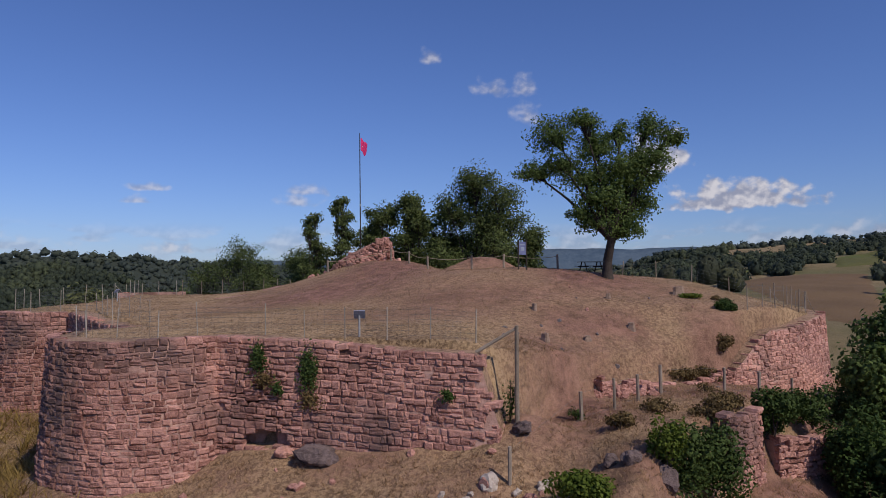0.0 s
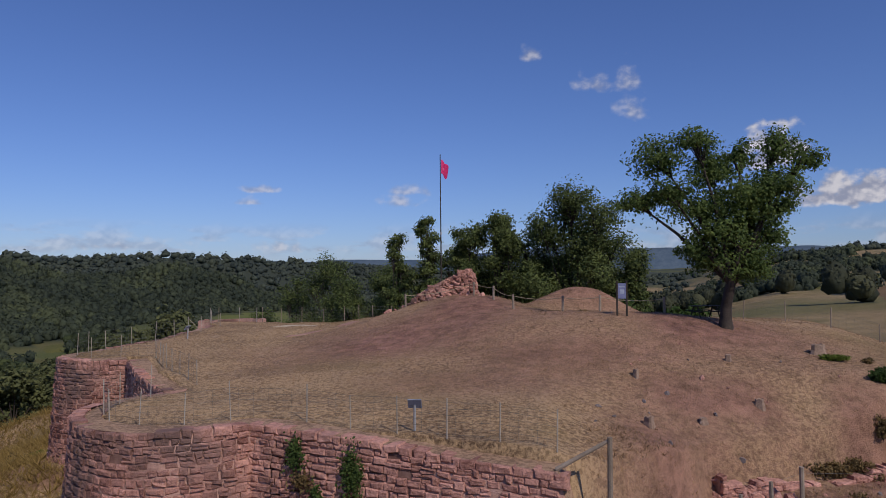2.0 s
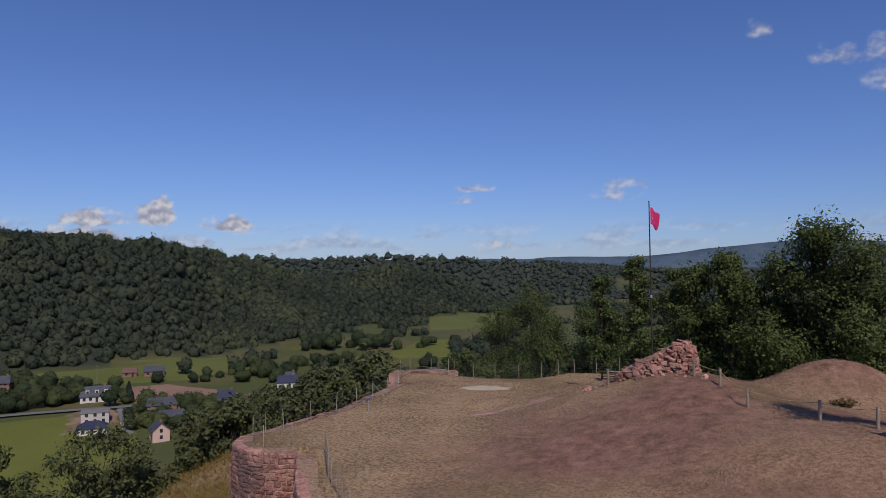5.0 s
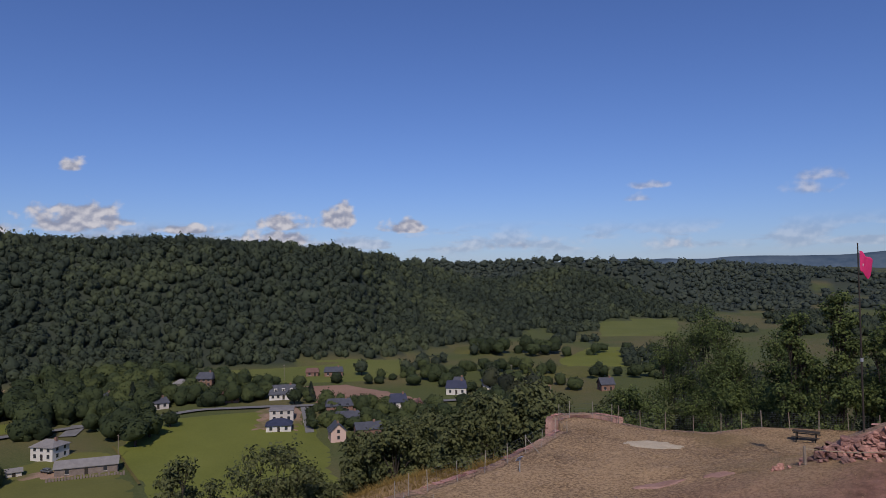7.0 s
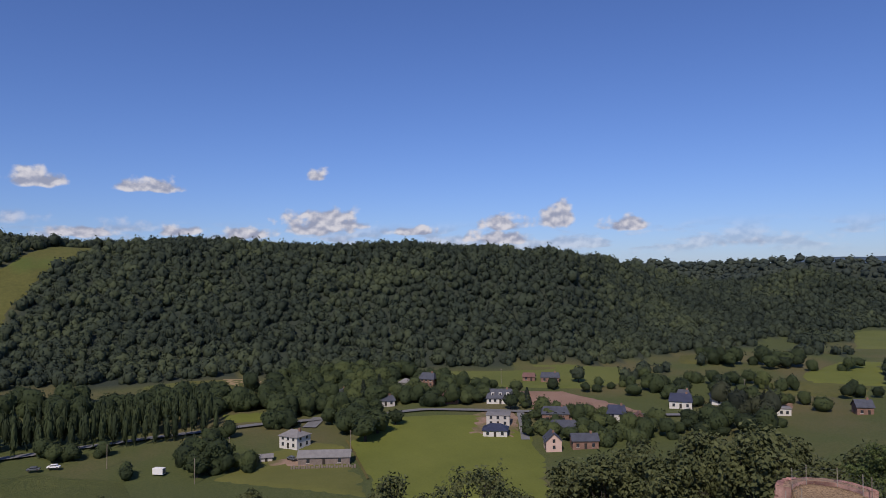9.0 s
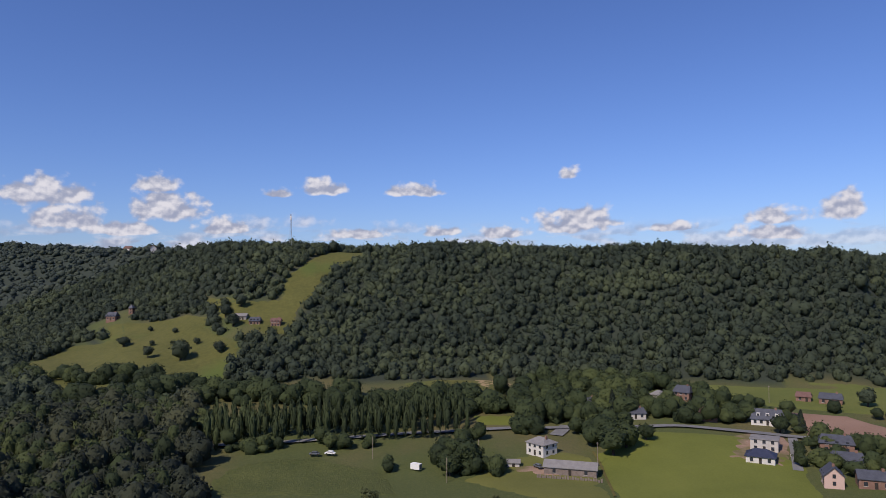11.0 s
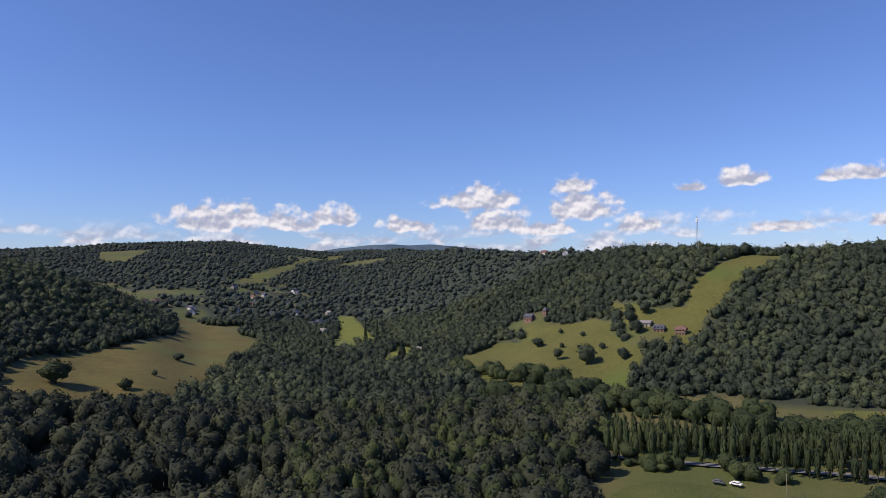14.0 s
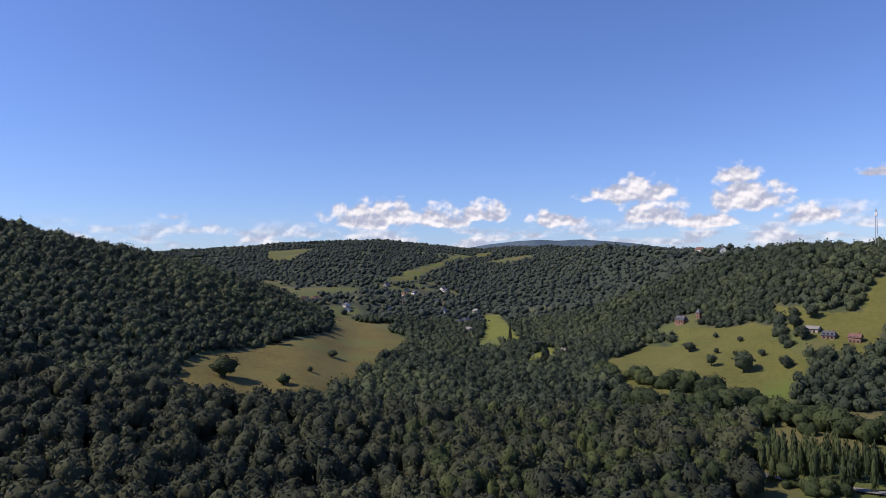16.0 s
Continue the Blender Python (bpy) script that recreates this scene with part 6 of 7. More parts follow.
def house(x, y, turn, w, d, h, rise, wall, roof, label, hip=0, storeys=1, bays=3, dormers=0, chimney=True, name="house", group="village houses"):
    w, d, h, rise = w * 0.8, d * 0.82, h * 0.86, rise * 0.82
    z = float(min(height(np.array([x, x + 4, x - 4]), np.array([y, y + 4, y - 4])))) - 0.2
    ob = thing(name, x, y, z + 0.35, turn, label, "house", group)
    bm = box(-w / 2, -d / 2, -2.5, w / 2, d / 2, h)
    if not hip and rise:
        for s in (-1, 1):
            a, b, c = bm.verts.new((s * w / 2, -d / 2, h)), bm.verts.new((s * w / 2, d / 2, h)), bm.verts.new((s * w / 2, 0, h + rise))
            e, f_, g = bm.verts.new((s * (w / 2 - 0.3), -d / 2, h)), bm.verts.new((s * (w / 2 - 0.3), d / 2, h)), bm.verts.new((s * (w / 2 - 0.3), 0, h + rise))
            for q in ((a, b, c), (e, g, f_), (a, c, g, e), (b, f_, g, c)):
                bm.faces.new(q)
        bmesh.ops.recalc_face_normals(bm, faces=bm.faces)
    walls_ = part("wall", bm, WALL_MATS[wall], ob)
    if rise:
        rf = part("roof", roof_shape(w, d, h, rise, hip), ROOF_MATS[roof], ob, {"slate": "dark slate roof", "blue": "dark blue-grey roof", "red": "red-brown tiled roof", "grey": "grey sheet roof"}[roof])
        if chimney:
            part("chimney", box(w * 0.22, -0.35, h + rise * 0.5, w * 0.22 + 0.8, 0.35, h + rise + 0.9), M_STONEWALL, rf)
        for k in range(dormers):
            cx = (k - (dormers - 1) / 2) * w / (dormers + 0.6)
            for s in (-1, 1):
                dm = part("dormer", box(cx - 0.7, s * d * 0.27 - 0.8, h + 0.3, cx + 0.7, s * d * 0.27 + 0.8, h + rise * 0.62), WALL_MATS[wall], rf, "small dormer")
                part("window", box(cx - 0.45, s * (d * 0.27 + 0.8) - 0.05, h + 0.6, cx + 0.45, s * (d * 0.27 + 0.8) + 0.05, h + rise * 0.55), M_GLASS, rf)
    else:
        part("roof", box(-w / 2 - 0.3, -d / 2 - 0.3, h - 0.1, w / 2 + 0.3, d / 2 + 0.3, h + 0.25, bevel=0.04), ROOF_MATS[roof], ob)
    for st in range(storeys):
        z0 = 0.75 + st * 2.3
        for k in range(bays):
            cx = (k - (bays - 1) / 2) * w / (bays + 0.3)
            for s in (-1, 1):
                tall_ = st == 0 and k == bays // 2
                if tall_:
                    part("door", box(cx - 0.5, s * d / 2 - 0.06, 0.0, cx + 0.5, s * d / 2 + 0.06, 2.1), M_DARK, ob)
                else:
                    wnd = part("window", box(cx - 0.55, s * d / 2 - 0.05, z0, cx + 0.55, s * d / 2 + 0.05, z0 + 1.3), M_GLASS, ob)
                    part("sill", box(cx - 0.7, s * d / 2 - 0.12, z0 - 0.12, cx + 0.7, s * d / 2 + 0.12, z0), M_CONCRETE, wnd)
        for s in (-1, 1):
            for k in range(2 if d > 7 else 1):
                cy = (k - 0.5) * d * 0.45 if d > 7 else 0
                part("window", box(s * w / 2 - 0.05, cy - 0.5, z0, s * w / 2 + 0.05, cy + 0.5, z0 + 1.3), M_GLASS, ob)
    return ob


house(-262, 127, 30, 11, 9.5, 5.2, 2.2, "white", "grey", "white two-storey farmhouse with a grey hipped roof", 0.75, 2, 3)
house(-240, 131, 63, 23, 8, 3.2, 2.0, "board", "grey", "long weathered open barn with a grey sheet roof", 0, 1, 3, 0, False, "barn")
house(-252, 113, 75, 5.5, 4, 2.2, 0.9, "concrete", "grey", "small concrete shed beside the farmyard", 0, 1, 1, 0, False, "shed")
house(-272, 230, 56, 16, 8.5, 3.2, 4.2, "white", "slate", "long white villa with a slate roof and dormers", 0.35, 1, 5, 3)
house(-232, 200, 52, 12, 9, 3.0, 2.3, "white", "blue", "new white bungalow with a dark blue hipped roof", 0.8, 1, 3, 0, False)
house(-243, 209, 52, 12, 9, 5.2, 0, "concrete", "grey", "unfinished concrete block house under construction", 0, 2, 3, 0, False)
house(-286, 211, -32, 11, 9, 4.6, 2.9, "brown", "red", "brown stone chalet with a broad gable", 0, 2, 3)
house(-319, 204, 40, 8, 8, 4.6, 2.0, "grey", "grey", "grey-roofed outbuilding among trees", 0.8, 1, 2, 0, False)
house(-319, 217, 40, 10, 8, 5.0, 3.2, "brown", "slate", "old stone house with a steep slate roof", 0.3, 2, 3)
house(-206, 208, -30, 9, 7, 4.4, 3.2, "pink", "slate", "small pink gabled house with a slate roof", 0, 2, 2)
house(-201, 219, 60, 12, 7.5, 3.6, 2.4, "brown", "slate", "brown house with a low slate roof", 0, 1, 3)
house(-220, 225, 58, 14, 8, 3.2, 2.4, "white", "slate", "low white house with a dark roof", 0.4, 1, 4)
house(-234, 232, 55, 14, 9, 4.2, 2.8, "brown", "slate", "big old house with a brown-grey roof", 0.3, 2, 3)
house(-216, 250, 50, 9.5, 7.5, 5.4, 3.4, "white", "blue", "tall white house with a steep slate roof", 0.25, 2, 2)
house(-210, 257, -40, 6.5, 6, 3.4, 2.6, "brown", "red", "small house with a red tiled roof", 0, 1, 2)
house(-292, 276, 50, 12, 7, 3.2, 2.4, "brown", "slate", "old stone farmhouse with a grey roof", 0.2, 1, 3)
house(-300, 268, 50, 8, 6, 2.8, 2.0, "brown", "red", "old stone barn beside the farm", 0.2, 1, 2, 0, False, "barn")
house(-218, 291, 40, 12, 8, 3.8, 3.4, "white", "blue", "white house with a dark slate roof", 0.2, 1, 3)
house(-214, 311, -45, 10, 7.5, 4.0, 3.4, "white", "blue", "white gabled house with solar-dark roof", 0, 2, 2)
house(-187, 311, 42, 18, 6.5, 3.4, 0, "white", "grey", "long low white building with a flat roof", 0, 1, 6, 0, False)
house(-226, 302, 40, 7, 7, 3.4, 2.6, "white", "slate", "small white house with a slate roof", 0.3, 1, 2)
house(-164, 338, 50, 8, 7, 4.0, 3.0, "brown", "slate", "stone house half hidden by trees", 0, 1, 2)
house(-316, 166, 60, 12, 8, 3.6, 2.6, "white", "slate", "white house under tall trees", 0.3, 1, 3)
house(-296, 181, 75, 11, 7, 3.0, 2.2, "concrete", "slate", "low roadside house with a dark roof", 0.3, 1, 3)
house(-560, -118, 70, 10, 6.5, 4.0, 3.2, "brown", "slate", "old stone farm with a steep roof on the hillside", 0.2, 2, 3)
house(-566, -106, -20, 4, 4, 6.0, 2.6, "brown", "slate", "narrow stone tower house of the hillside farm", 0.9, 2, 1, 0, False)
house(-478, -4, 80, 9, 6, 3.6, 2.6, "brown", "slate", "red-brown farmhouse among woods", 0.2, 2, 3)
house(-474, 10, 80, 8, 6, 4.6, 2.2, "brown", "red", "tall red-brown house beside the pasture", 0, 2, 3)
house(-486, -14, 80, 10, 7, 3.4, 1.8, "grey", "grey", "pale-roofed shed of the red farm", 0, 1, 2, 0, False, "shed")
house(-215, -103, 60, 8, 6.5, 3.0, 2.0, "brown", "grey", "small house with a pale roof deep in the trees", 0, 1, 2)
for i, (x, y, wall_, roof_) in enumerate(((-887, -598, "white", "slate"), (-764, -517, "white", "slate"), (-735, -432, "grey", "grey"), (-646, -385, "white", "slate"), (-598, -524, "white", "red"), (-800, -585, "white", "slate"), (-814, -653, "grey", "slate"), (-561, -558, "white", "red"), (-609, -536, "white", "slate"), (-619, -601, "grey", "red"), (-813, -611, "grey", "slate"), (-871, -580, "white", "slate"),
                                          (-658, -461, "grey", "grey"), (-653, -505, "white", "slate"), (-582, -338, "white", "grey"), (-625, -379, "grey", "slate"), (-495, -188, "brown", "grey"),
                                          (-847, -186, "white", "red"), (-800, -148, "white", "red"), (-700, -520, "brown", "slate"), (-760, -570, "white", "red"), (-690, -450, "white", "slate"))):
    house(x, y, 31 * i % 90, 12, 8, 4.5, 3.2, wall_, roof_, "pale house of the far village" if wall_ != "brown" else "brown house beside the stream", 0.2 * (i % 2), 1, 3, 0, i % 2 == 0)

# fence of boards in front of the barn
bf = thing("board_fence", -236, 129, float(height(-236, 129)), 63, "rough grey board fence along the barn", "fence")
for k in range(26):
    part("board", box(-11 + 0.88 * k, -3.3, -0.4, -11 + 0.88 * k + 0.62, -3.22, 1.3 + 0.25 * math.sin(k * 2.3)), M_BOARD, bf)

# lattice mast on the ridge
mx_, my_ = -602.0, 12.0
mast = thing("radio_mast", mx_, my_, float(height(mx_, my_)), 0, "slim grey lattice radio mast on the wooded ridge", "mast")
for k in range(4):
    a = math.pi / 4 + k * math.pi / 2
    part("leg", rod((1.3 * math.cos(a), 1.3 * math.sin(a), 0), (0.5 * math.cos(a), 0.5 * math.sin(a), 30), 0.14, sides=5), M_STEEL, mast)
for h in range(1, 10):
    q = 1.3 - 0.8 * h / 10
    part("crossbar", box(-q * 0.75, -0.08, h * 3.0, q * 0.75, 0.08, h * 3.0 + 0.2), M_STEEL, mast)
part("antenna", box(-0.8, -0.8, 25, 0.8, 0.8, 28, bevel=0.2), M_WHITE, mast)


def car(x, y, turn, material, label):
    ob = thing("car", x, y, float(height(x, y)) + 0.65, turn, label, "car", "parked vehicles")
    bm = box(-2.1, -0.85, 0.3, 2.1, 0.85, 0.85, bevel=0.12)
    add_box(bm, -1.1, -0.75, 0.8, 1.2, 0.75, 1.42, bevel=0.18)
    part("body", bm, material, ob)
    part("windows", box(-1.0, -0.78, 0.92, 1.1, 0.78, 1.28, bevel=0.05), M_GLASS, ob)
    for sx_ in (-1.3, 1.3):
        for sy_ in (-0.8, 0.8):
            part("wheel", rod((sx_, sy_ - 0.1, 0.32), (sx_, sy_ + 0.1, 0.32), 0.32, sides=12), M_DARK, ob)


M_CARPAINT = surface("grey_car_paint", (0.10, 0.11, 0.12), (0.16, 0.17, 0.18), 1.0, 0.35, 10.0, 0.0, metal=0.3)
car(-274, 40, 80, M_CARPAINT, "dark parked car beside the maize field")
car(-274, 46, 70, M_WHITE, "white parked car beside the maize field")
car(-247, 121, 20, M_CARPAINT, "grey parked car in the farmyard")
car(-262, 86, 60, M_WHITE, "white van-like car by the trees")
bm = box(-1.9, -1.0, 0.2, 1.9, 1.0, 2.3, bevel=0.05)
ob = thing("container", -254, 77, float(height(-254, 77)) + 0.3, 50, "white site container on the grass", "container")
part("body", bm, M_WHITE, ob)
part("door", box(1.9, -0.7, 0.4, 1.95, 0.7, 2.1), M_GREYROOF, ob)
for x, y in ((-257, 101), (-268, 62), (-245, 143), (-300, 250), (-214, 330), (-240, 86)):
    ob = thing("utility_pole", x, y, float(height(x, y)), 0, "grey wooden utility pole in the valley", "pole", "utility poles")
    part("pole", rod((0, 0, -0.5), (0, 0, 8.5), 0.13, 0.1, 6), M_POST, ob)
    part("crossarm", box(-0.8, -0.05, 8.0, 0.8, 0.05, 8.15), M_POST, ob)


# lone trees in the pastures
def lone_tree(x, y, r, tall, k, label, material=None):
    z = float(height(x, y))
    ob = thing("lone_tree", x, y, z, 0, label, "tree", "lone trees")
    part("trunk", rod((0, 0, -0.5), (0.2, 0, tall * 0.7), r * 0.09, r * 0.05, 7), M_BARK, ob)
    v, f = NEAR[k % len(NEAR)]
    me = mesh_from("crown", v * np.array([r, r, tall * 0.46]) + np.array([0, 0, tall * 0.52]), f, True)
    me.attributes.new("tone", "FLOAT", "POINT").data.foreach_set("value", np.full(len(v), 0.2 + 0.13 * (k % 4), np.float32))
    part("crown", me, material or M_WOODS, ob)
    return ob


for i, (x, y, r, tall) in enumerate(((-242, -267, 8.0, 13), (-331, -330, 4.6, 10), (-454, -66, 3.6, 8), (-446, -45, 7.5, 14), (-488, -90, 5.0, 7), (-446, -22, 4.5, 8), (-470, -40, 2.5, 5),
                                     (-500, -60, 2.4, 4), (-516, -80, 2.2, 4), (-480, -70, 2.0, 4), (-500, -16, 4.5, 9), (-508, -28, 4.2, 9), (-496, -26, 5.0, 10), (-476, -18, 5.0, 10),
                                     (-356, -300, 4.0, 6), (-300, -262, 2.0, 4), (-266, -246, 4.0, 7), (-520, -4, 2.2, 5), (-252, 152, 6.5, 11), (-258, 160, 6.0, 11), (-264, 171, 4.0, 7),
                                     (-250, 96, 6.0, 12), (-246, 88, 4.5, 8), (-281, 286, 4.5, 9), (-258, 226, 4.0, 8), (-236, 218, 2.6, 5), (-230, 214, 2.6, 5), (-224, 210, 3.0, 5))):
    lone_tree(x, y, r, tall, i, "solitary round oak-like tree in open grass" if r > 4 else "small bushy tree in open grass", M_WOODS if x < -280 else M_LIGHT)


def cone_tree(x, y, r, tall, label):
    z = float(height(x, y))
    ob = thing("conifer", x, y, z, 0, label, "tree", "conifers")
    part("trunk", rod((0, 0, -0.5), (0, 0, tall * 0.8), r * 0.1, 0.03, 6), M_BARK, ob)
    g = np.random.default_rng(int(tall * 10))
    n = 900
    h = g.random(n) ** 1.4
    a = g.uniform(0, 2 * math.pi, n)
    q = r * (1 - h) * g.uniform(0.6, 1.05, n) + 0.15
    p = np.stack([q * np.cos(a), q * np.sin(a), 0.6 + h * (tall - 0.8)], 1)
    v, f = sprays(p, np.stack([np.cos(a), np.sin(a), np.full(n, 0.2)], 1), r * 0.22, g)
    part("crown", mesh_from("crown", v, f), M_WOODS, ob)


cone_tree(-463, -187, 5.0, 16, "dark cone-shaped fir in the valley")
cone_tree(-550, -270, 2.2, 20, "dark slim cypress by the fields")
cone_tree(-538, -251, 2.4, 22, "tall slim cypress by the fields")
cone_tree(-304, 182, 3.4, 13, "dark fir beside the road")
cone_tree(-300, 172, 3.2, 12, "dark fir in a garden")
cone_tree(-259, 236, 2.6, 9, "palm-like evergreen in a garden")

# ---- shrubs, ivy and grass on the castle hill ----
M_SHRUB = leafy("shrub_leaves", (0.02, 0.045, 0.010), (0.065, 0.11, 0.024), 0.8, 4.0, 0.2, 0.03, 0.25, 0.55)
M_DRYBUSH = leafy("dry_shrub", (0.09, 0.06, 0.025), (0.20, 0.145, 0.06), 0.8, 4.0, 0.2, 0.03, 0.2, 0.6)
M_BRIGHT = leafy("bright_shrub_leaves", (0.06, 0.10, 0.012), (0.15, 0.19, 0.03), 0.8, 4.0, 0.2, 0.03, 0.3, 0.5)


def bush(x, y, rx, ry, h, n, size, material, label, seed, z=None, name="shrub"):
    """A shrub: short stems and a ragged heap of leaves."""
    gen = np.random.default_rng(seed)
    z = float(height(x, y)) if z is None else z
    ob = thing(name, x, y, z, 0, label, "shrub", "shrubs")
    for k in range(4):
        a = gen.uniform(0, 2 * math.pi)
        part("stem", rod((0, 0, -0.2), (0.6 * rx * math.cos(a), 0.6 * ry * math.sin(a), h * gen.uniform(0.5, 0.9)), 0.03, 0.012, 4), M_BARK, ob)
    lumps = 9
    c = gen.uniform(-1, 1, (lumps, 3)) * np.array([rx * 0.6, ry * 0.6, h * 0.3]) + np.array([0, 0, h * 0.5])
    pick = gen.integers(0, lumps, n)
    d = gen.normal(0, 1, (n, 3))
    d /= np.linalg.norm(d, axis=1)[:, None]
    p = c[pick] + d * np.array([rx, ry, h * 0.7]) * 0.5 * gen.uniform(0.55, 1.1, n)[:, None]
    p[:, 2] = np.maximum(p[:, 2], 0.02)
    v, f = sprays(p, d + np.array([0, 0, 0.3]), size, gen, 0.9, 0.7)
    part("foliage", mesh_from("foliage", v, f), material, ob)
    return ob


SHRUBS = ((10.3, 48.0, 1.9, 1.5, 3.1, 6500, 0.10, "ivy", "dense bright green ivy-covered shrub"), (8.6, 47.0, 0.7, 0.7, 1.8, 1300, 0.09, "bright", "yellow-green bush against the stone pier"),
          (5.4, 45.6, 1.2, 1.0, 1.3, 2200, 0.10, "bright", "green bush in the dry grass below the wall"), 
          (18.4, 53.6, 1.2, 1.2, 3.0, 3600, 0.11, "ivy", "dark green shrubs below the slope"), (18.8, 52.8, 1.6, 1.4, 4.2, 4600, 0.12, "shrub", "dark green thicket at the slope's edge"),
          (19.4, 55.0, 1.8, 1.6, 3.0, 3800, 0.12, "ivy", "green thicket below the broken wall"), (22.0, 59.4, 1.8, 1.4, 2.6, 3200, 0.12, "ivy", "green shrubs along the wall's foot"),
          (25.5, 64.0, 2.2, 1.8, 3.0, 3600, 0.13, "ivy", "green shrubs beyond the wall"), (12.0, 52.6, 1.0, 0.7, 0.7, 900, 0.09, "dry", "brown withered bramble on the wall top"),
          (17.0, 63.9, 0.8, 0.5, 0.8, 1500, 0.08, "shrub", "dark shrub growing on the broken wall end"), (15.0, 61.2, 0.9, 0.5, 0.6, 800, 0.08, "dry", "dry brown grass tuft over the rubble"),
          (3.3, 50.4, 0.4, 0.4, 1.8, 380, 0.06, "shrub", "tall dark shrub beside the old post"), (16.0, 67.2, 0.8, 0.6, 0.3, 1000, 0.07, "bright", "low patch of green nettles on the slope"),
          (17.6, 67.4, 0.4, 0.3, 0.3, 260, 0.06, "dry", "low withered weeds on the slope"),
          (6.5, 53.3, 0.5, 0.4, 0.5, 350, 0.06, "shrub", "sparse green weed by a fence post"), (13.2, 57.0, 0.6, 0.4, 0.5, 420, 0.06, "dry", "dry weeds by the fence posts"),
          (-19.5, 50.5, 1.2, 0.9, 0.9, 900, 0.09, "dry", "golden dry brush on the steep bank"), (3.4, 85.4, 0.9, 0.6, 0.5, 500, 0.08, "dry", "dry grass tuft on the small mound"),
          (13.2, 60.6, 1.1, 0.5, 0.7, 900, 0.08, "dry", "withered grass hanging over the rubble wall"), (14.6, 61.3, 0.8, 0.5, 0.8, 800, 0.08, "dry", "withered bramble over the rubble wall"), (16.2, 62.4, 0.6, 0.5, 0.9, 800, 0.08, "dry", "dry brown shrub at the wall's broken end"),
          (9.9, 52.9, 0.9, 0.6, 0.6, 700, 0.08, "dry", "dry brush by the fence posts"), (12.6, 53.4, 1.2, 0.7, 0.8, 1100, 0.09, "dry", "rust-brown bramble above the broken wall"), (14.6, 53.6, 1.2, 0.8, 0.9, 1100, 0.09, "shrub", "dark low shrub above the broken wall"), (7.6, 50.0, 0.8, 0.6, 0.6, 700, 0.08, "dry", "rust-brown grass clump on the slope"))
MATS = {"ivy": M_IVY, "bright": M_BRIGHT, "shrub": M_SHRUB, "dry": M_DRYBUSH}
for i, (x, y, rx, ry, h, n, size, m_, label) in enumerate(SHRUBS):
    bush(x, y, rx, ry, h, n, size, MATS[m_], label, 400 + i)
bush(14.9, 53.0, 1.0, 0.6, 1.7, 2600, 0.10, M_IVY, "green ivy hanging over the broken wall", 471, -4.3)
bush(17.4, 54.8, 1.1, 0.6, 1.7, 2400, 0.10, M_IVY, "green ivy spilling over the broken wall", 472, -4.4)
gen = np.random.default_rng(77)
for i in range(30):
    x = gen.uniform(-34, 0)
    y = float(np.interp(x, (-34, -25.5, -21.5, -19.3, -14, -9, 0), (98, 96, 98, 102, 105.5, 107, 105.5))) + gen.uniform(1.5, 5)
    bush(x, y, gen.uniform(1.4, 2.4), gen.uniform(1.2, 2.0), gen.uniform(2.2, 4.2), 1000, 0.24, M_SHRUB if i % 3 else M_BANK, "dense undergrowth behind the back fence", 500 + i)
for i in range(20):
    x, y = -33 - gen.uniform(0.5, 7), gen.uniform(66, 92)
    bush(x, y, gen.uniform(0.6, 1.5), gen.uniform(0.6, 1.4), gen.uniform(0.6, 1.4), 500, 0.13, M_DRYBUSH if i % 3 else M_BRIGHT, "golden dry brush below the western wall", 560 + i)
for i in range(18):
    x = gen.uniform(-9, 15)
    y = float(np.interp(x, (-9, 0, 12, 23), (106.5, 104.5, 98.5, 88.5))) + gen.uniform(1, 4.5)
    bush(x, y, gen.uniform(1.4, 2.2), gen.uniform(1.2, 2.0), gen.uniform(2.2, 4.0), 1000, 0.23, M_SHRUB, "dense undergrowth below the grove", 600 + i)
# the dark tree at the slope's foot
g = np.random.default_rng(91)
tree("broadleaf_tree", 23.8, 58.8, float(height(23.8, 58.8)), cluster_cloud(g, 16, 2.0, 2.0, 1.0, 8.0, 1.1), 0.16, 7000, 0.17, "dark green tree rising beside the broken wall", M_LEAF, 92)
tree("broadleaf_tree", 20.0, 51.5, float(height(20.0, 51.5)), cluster_cloud(g, 10, 1.8, 1.8, 0.6, 4.0, 0.9), 0.1, 4500, 0.15, "small dark tree below the slope", M_LEAF, 93)


# ivy and weeds growing out of the front wall
def wall_plant(x, z, rx, rz, n, label, seed, material):
    gen = np.random.default_rng(seed)
    y = 49.8 + (52.6 - 49.8) * (2.0 - x) / 11.4
    nx, ny = -0.238, -0.971
    out = BATTER * (0.0 - z)
    ob = thing("wall_plant", x + nx * out, y + ny * out, z, 0, label, "plant", "plants on the wall")
    a = gen.normal(0, 0.5, (n, 2)) * np.array([rx, rz])
    a[:, 1] -= np.abs(a[:, 0]) * 0.3
    off = gen.uniform(0.05, 0.32, n)
    p = np.stack([a[:, 0] * -ny + nx * off, a[:, 0] * nx + ny * off, a[:, 1]], 1)
    v, f = sprays(p, np.tile([nx, ny, 0.3], (n, 1)), 0.075, gen, 0.9, 0.6)
    part("foliage", mesh_from("foliage", v, f), material, ob)
    for k in range(4):
        q = gen.normal(0, 0.35, 2) * (rx, rz)
        part("stem", rod((0, 0, rz * 0.5), (q[0] * -ny + nx * 0.12, q[0] * nx + ny * 0.12, q[1]), 0.012, 0.006, 4), M_BARK, ob)


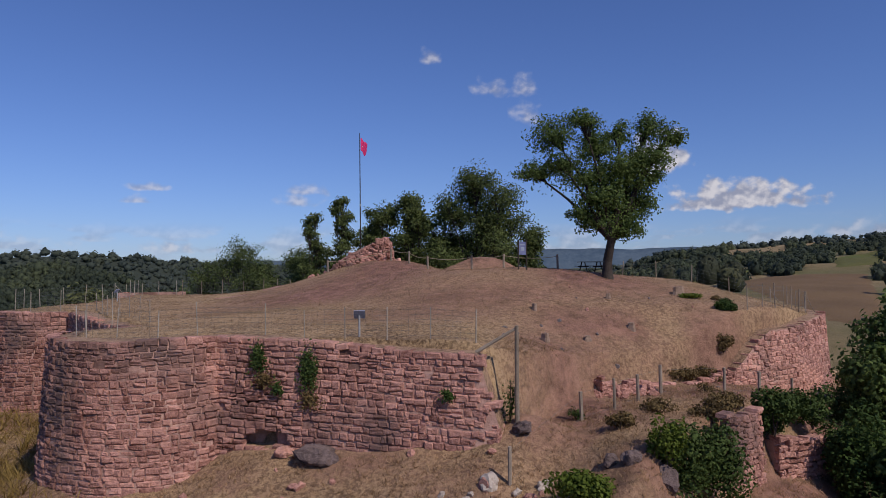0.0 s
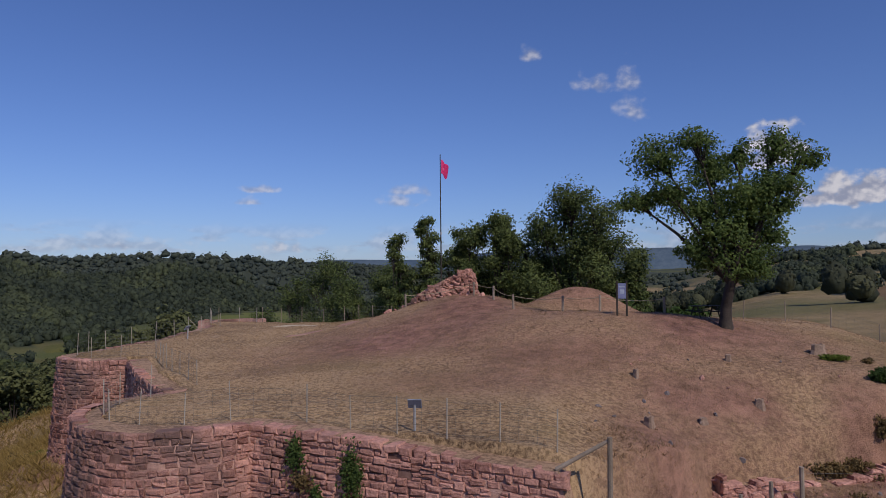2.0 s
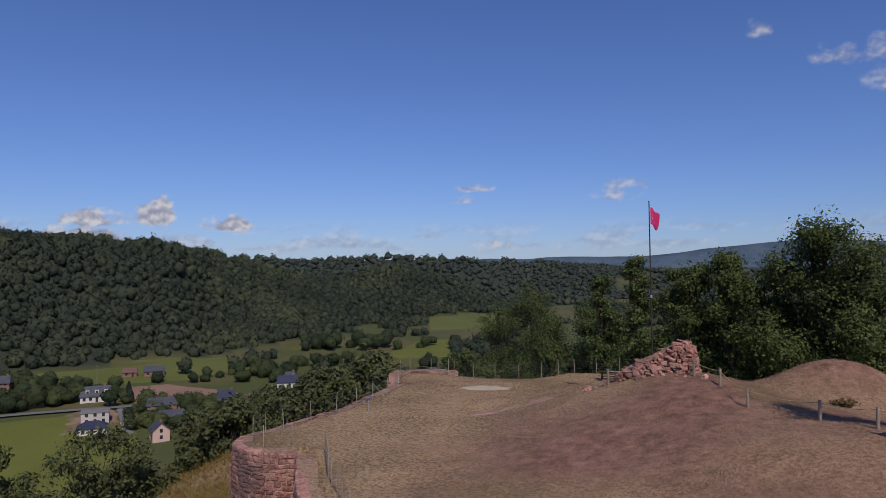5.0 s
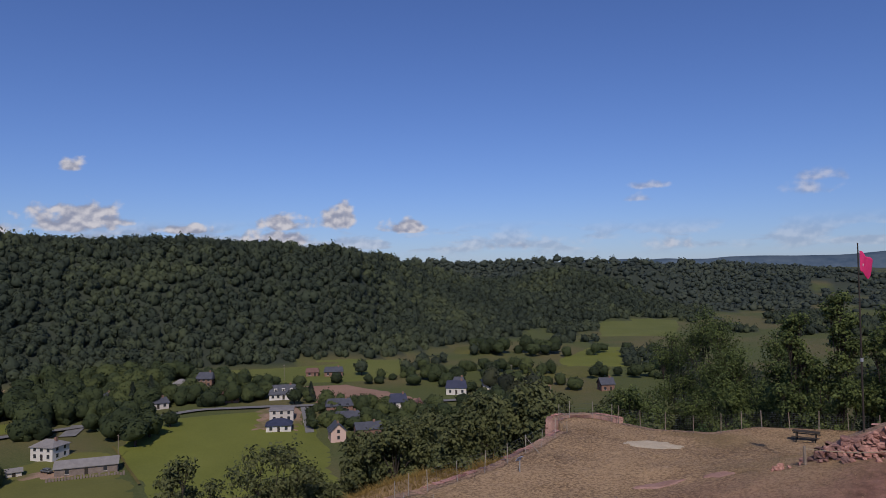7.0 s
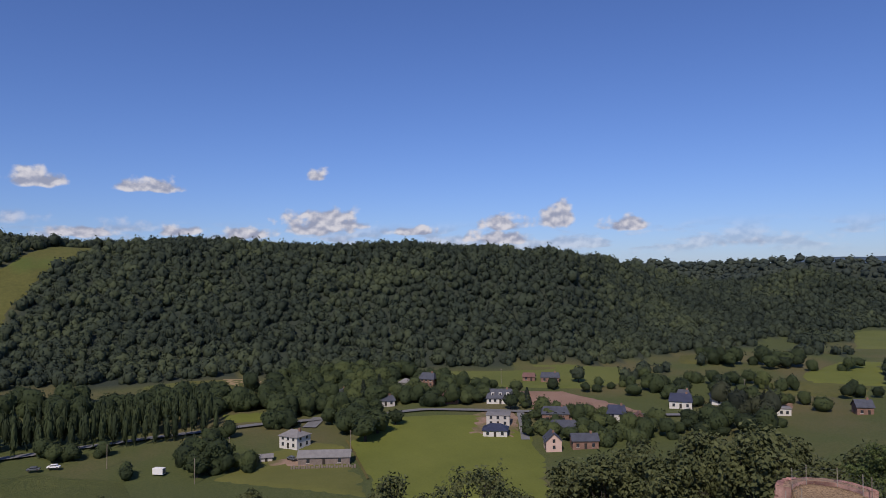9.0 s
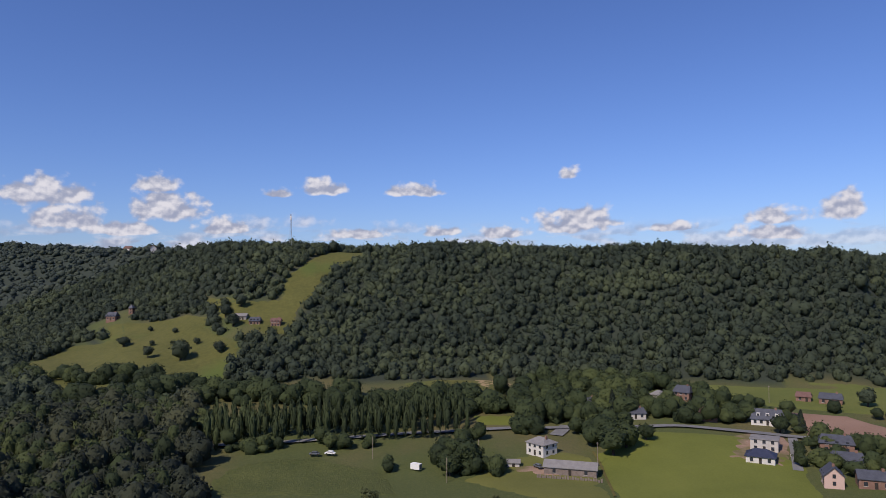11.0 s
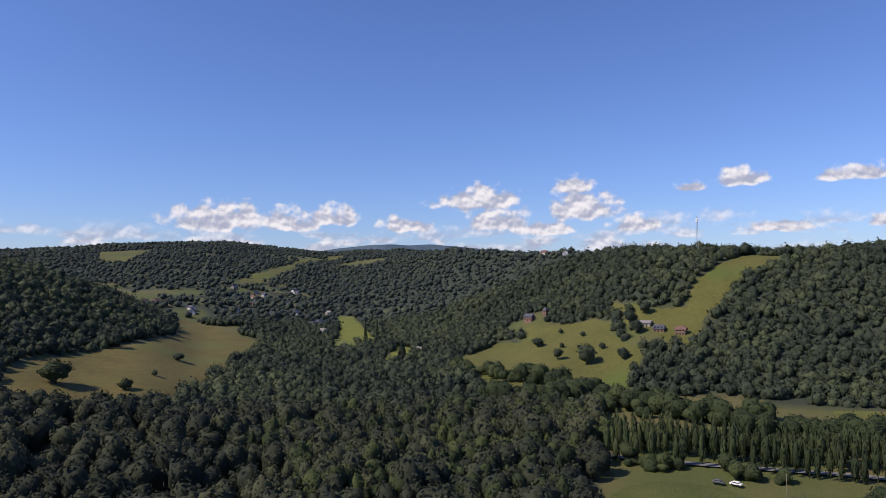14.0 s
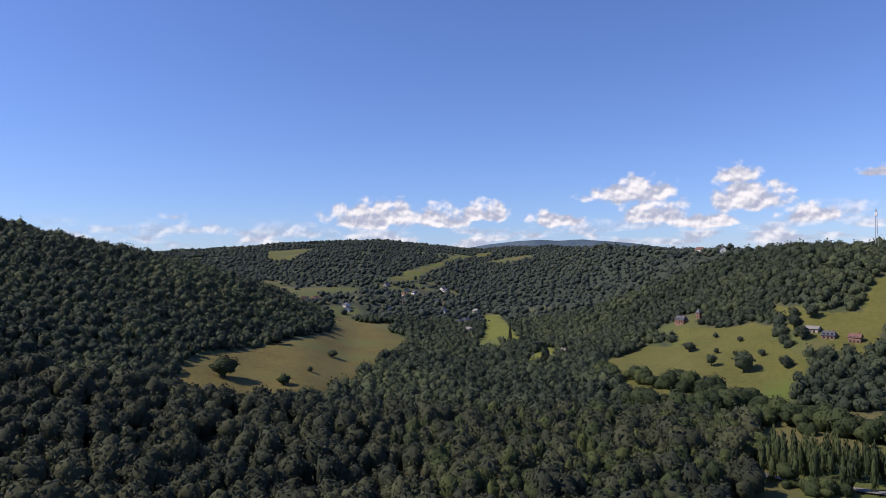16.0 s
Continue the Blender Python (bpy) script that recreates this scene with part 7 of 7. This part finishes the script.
wall_plant(-7.3, -0.8, 0.32, 0.55, 520, "green ivy tuft hanging on the castle wall", 1, M_IVY)
wall_plant(-5.0, -1.2, 0.38, 0.8, 760, "larger green ivy tuft on the castle wall", 2, M_IVY)
wall_plant(-6.4, -2.1, 0.22, 0.3, 160, "small weed growing from a joint in the wall", 3, M_IVY)
wall_plant(0.9, -2.1, 0.22, 0.25, 160, "small weed growing from a joint in the wall", 4, M_SHRUB)
wall_plant(-7.0, -1.7, 0.5, 0.35, 260, "dry brown roots below the ivy", 5, M_DRYBUSH)
wall_plant(-4.9, -2.5, 0.45, 0.35, 260, "dry brown roots below the ivy", 6, M_DRYBUSH)


# dry grass
def tufts(x, y, tall, gen, blades=5):
    n = len(x)
    z = height(x, y)
    b = np.repeat(np.stack([x, y, z], 1), blades, 0) + np.concatenate([gen.normal(0, 0.05, (n * blades, 2)), np.zeros((n * blades, 1))], 1)
    h = np.repeat(tall, blades) * gen.uniform(0.6, 1.2, n * blades)
    lean = gen.normal(0, 1.0, (n * blades, 2)) * h[:, None]
    w = gen.normal(0, 1, (n * blades, 2))
    w = w / np.linalg.norm(w, axis=1)[:, None] * (0.012 + 0.03 * h)[:, None]
    o = np.zeros((n * blades, 1))
    v = np.stack([b - np.concatenate([w, o + 0.03], 1), b + np.concatenate([w, o - 0.03], 1), b + np.concatenate([lean, h[:, None]], 1)], 1).reshape(-1, 3)
    return v, np.arange(n * blades * 3).reshape(-1, 3)


M_STRAW = leafy("dry_grass_blades", (0.23, 0.148, 0.086), (0.50, 0.345, 0.205), 0.25, 3.0, 0.0, 0.0, 0.45, 0.8)
M_GOLD = leafy("golden_tall_grass", (0.18, 0.12, 0.035), (0.34, 0.24, 0.08), 0.25, 3.0, 0.0, 0.0, 0.3, 0.6)
gen = np.random.default_rng(9)
tx2, ty2 = gen.uniform(-33, 28, 90000), gen.uniform(44, 106, 90000)
o2 = outside(tx2, ty2)
k = (o2 < -1.0) & (gen.random(90000) < 0.35 + 0.6 * vnoise(tx2 / 1.3, ty2 / 1.3, 81))
v1 = tufts(tx2[k], ty2[k], gen.uniform(0.04, 0.11, int(k.sum())), gen, 3)
k = (((o2 > 0.6) & (o2 < 14)) | ((tx2 > 3) & (ty2 < 57) & (o2 < -0.3))) & (ty2 < 64) & (gen.random(90000) < 0.7)
v2 = tufts(tx2[k], ty2[k], gen.uniform(0.06, 0.24, int(k.sum())), gen, 5)
v, f = join_np([v1, v2])
tagged(part("dry_grass", mesh_from("dry_grass", v, f), M_STRAW), "short sun-dried grass over the castle hill", "grass", kind="stuff")
tx2, ty2 = gen.uniform(-85, -14, 30000), gen.uniform(46, 112, 30000)
o2 = outside(tx2, ty2)
k = (o2 > 0.8) & (o2 < 38) & (tx2 + 0.6 * (ty2 - 70) < -8)
v, f = tufts(tx2[k], ty2[k], gen.uniform(0.35, 1.0, int(k.sum())), gen, 5)
tagged(part("tall_grass", mesh_from("tall_grass", v, f), M_GOLD), "tall golden grass and brush on the steep bank", "grass", kind="stuff")

# ---- stones of the castle walls ----
for name, path, top, bottom, label in WALLS:
    if name + "_stones" in walls:
        if name == "wall_front":
            lay_stones(walls[name], walls[name + "_stones"], lambda x, y, z: x > -9.4 and z > -3.2, M_STONE, "coursed red sandstone blocks")
        else:
            lay_stones(walls[name], walls[name + "_stones"], lambda x, y, z: z > (-1.2 if name == "wall_link" else -0.9), M_STONE, "coursed red sandstone blocks")
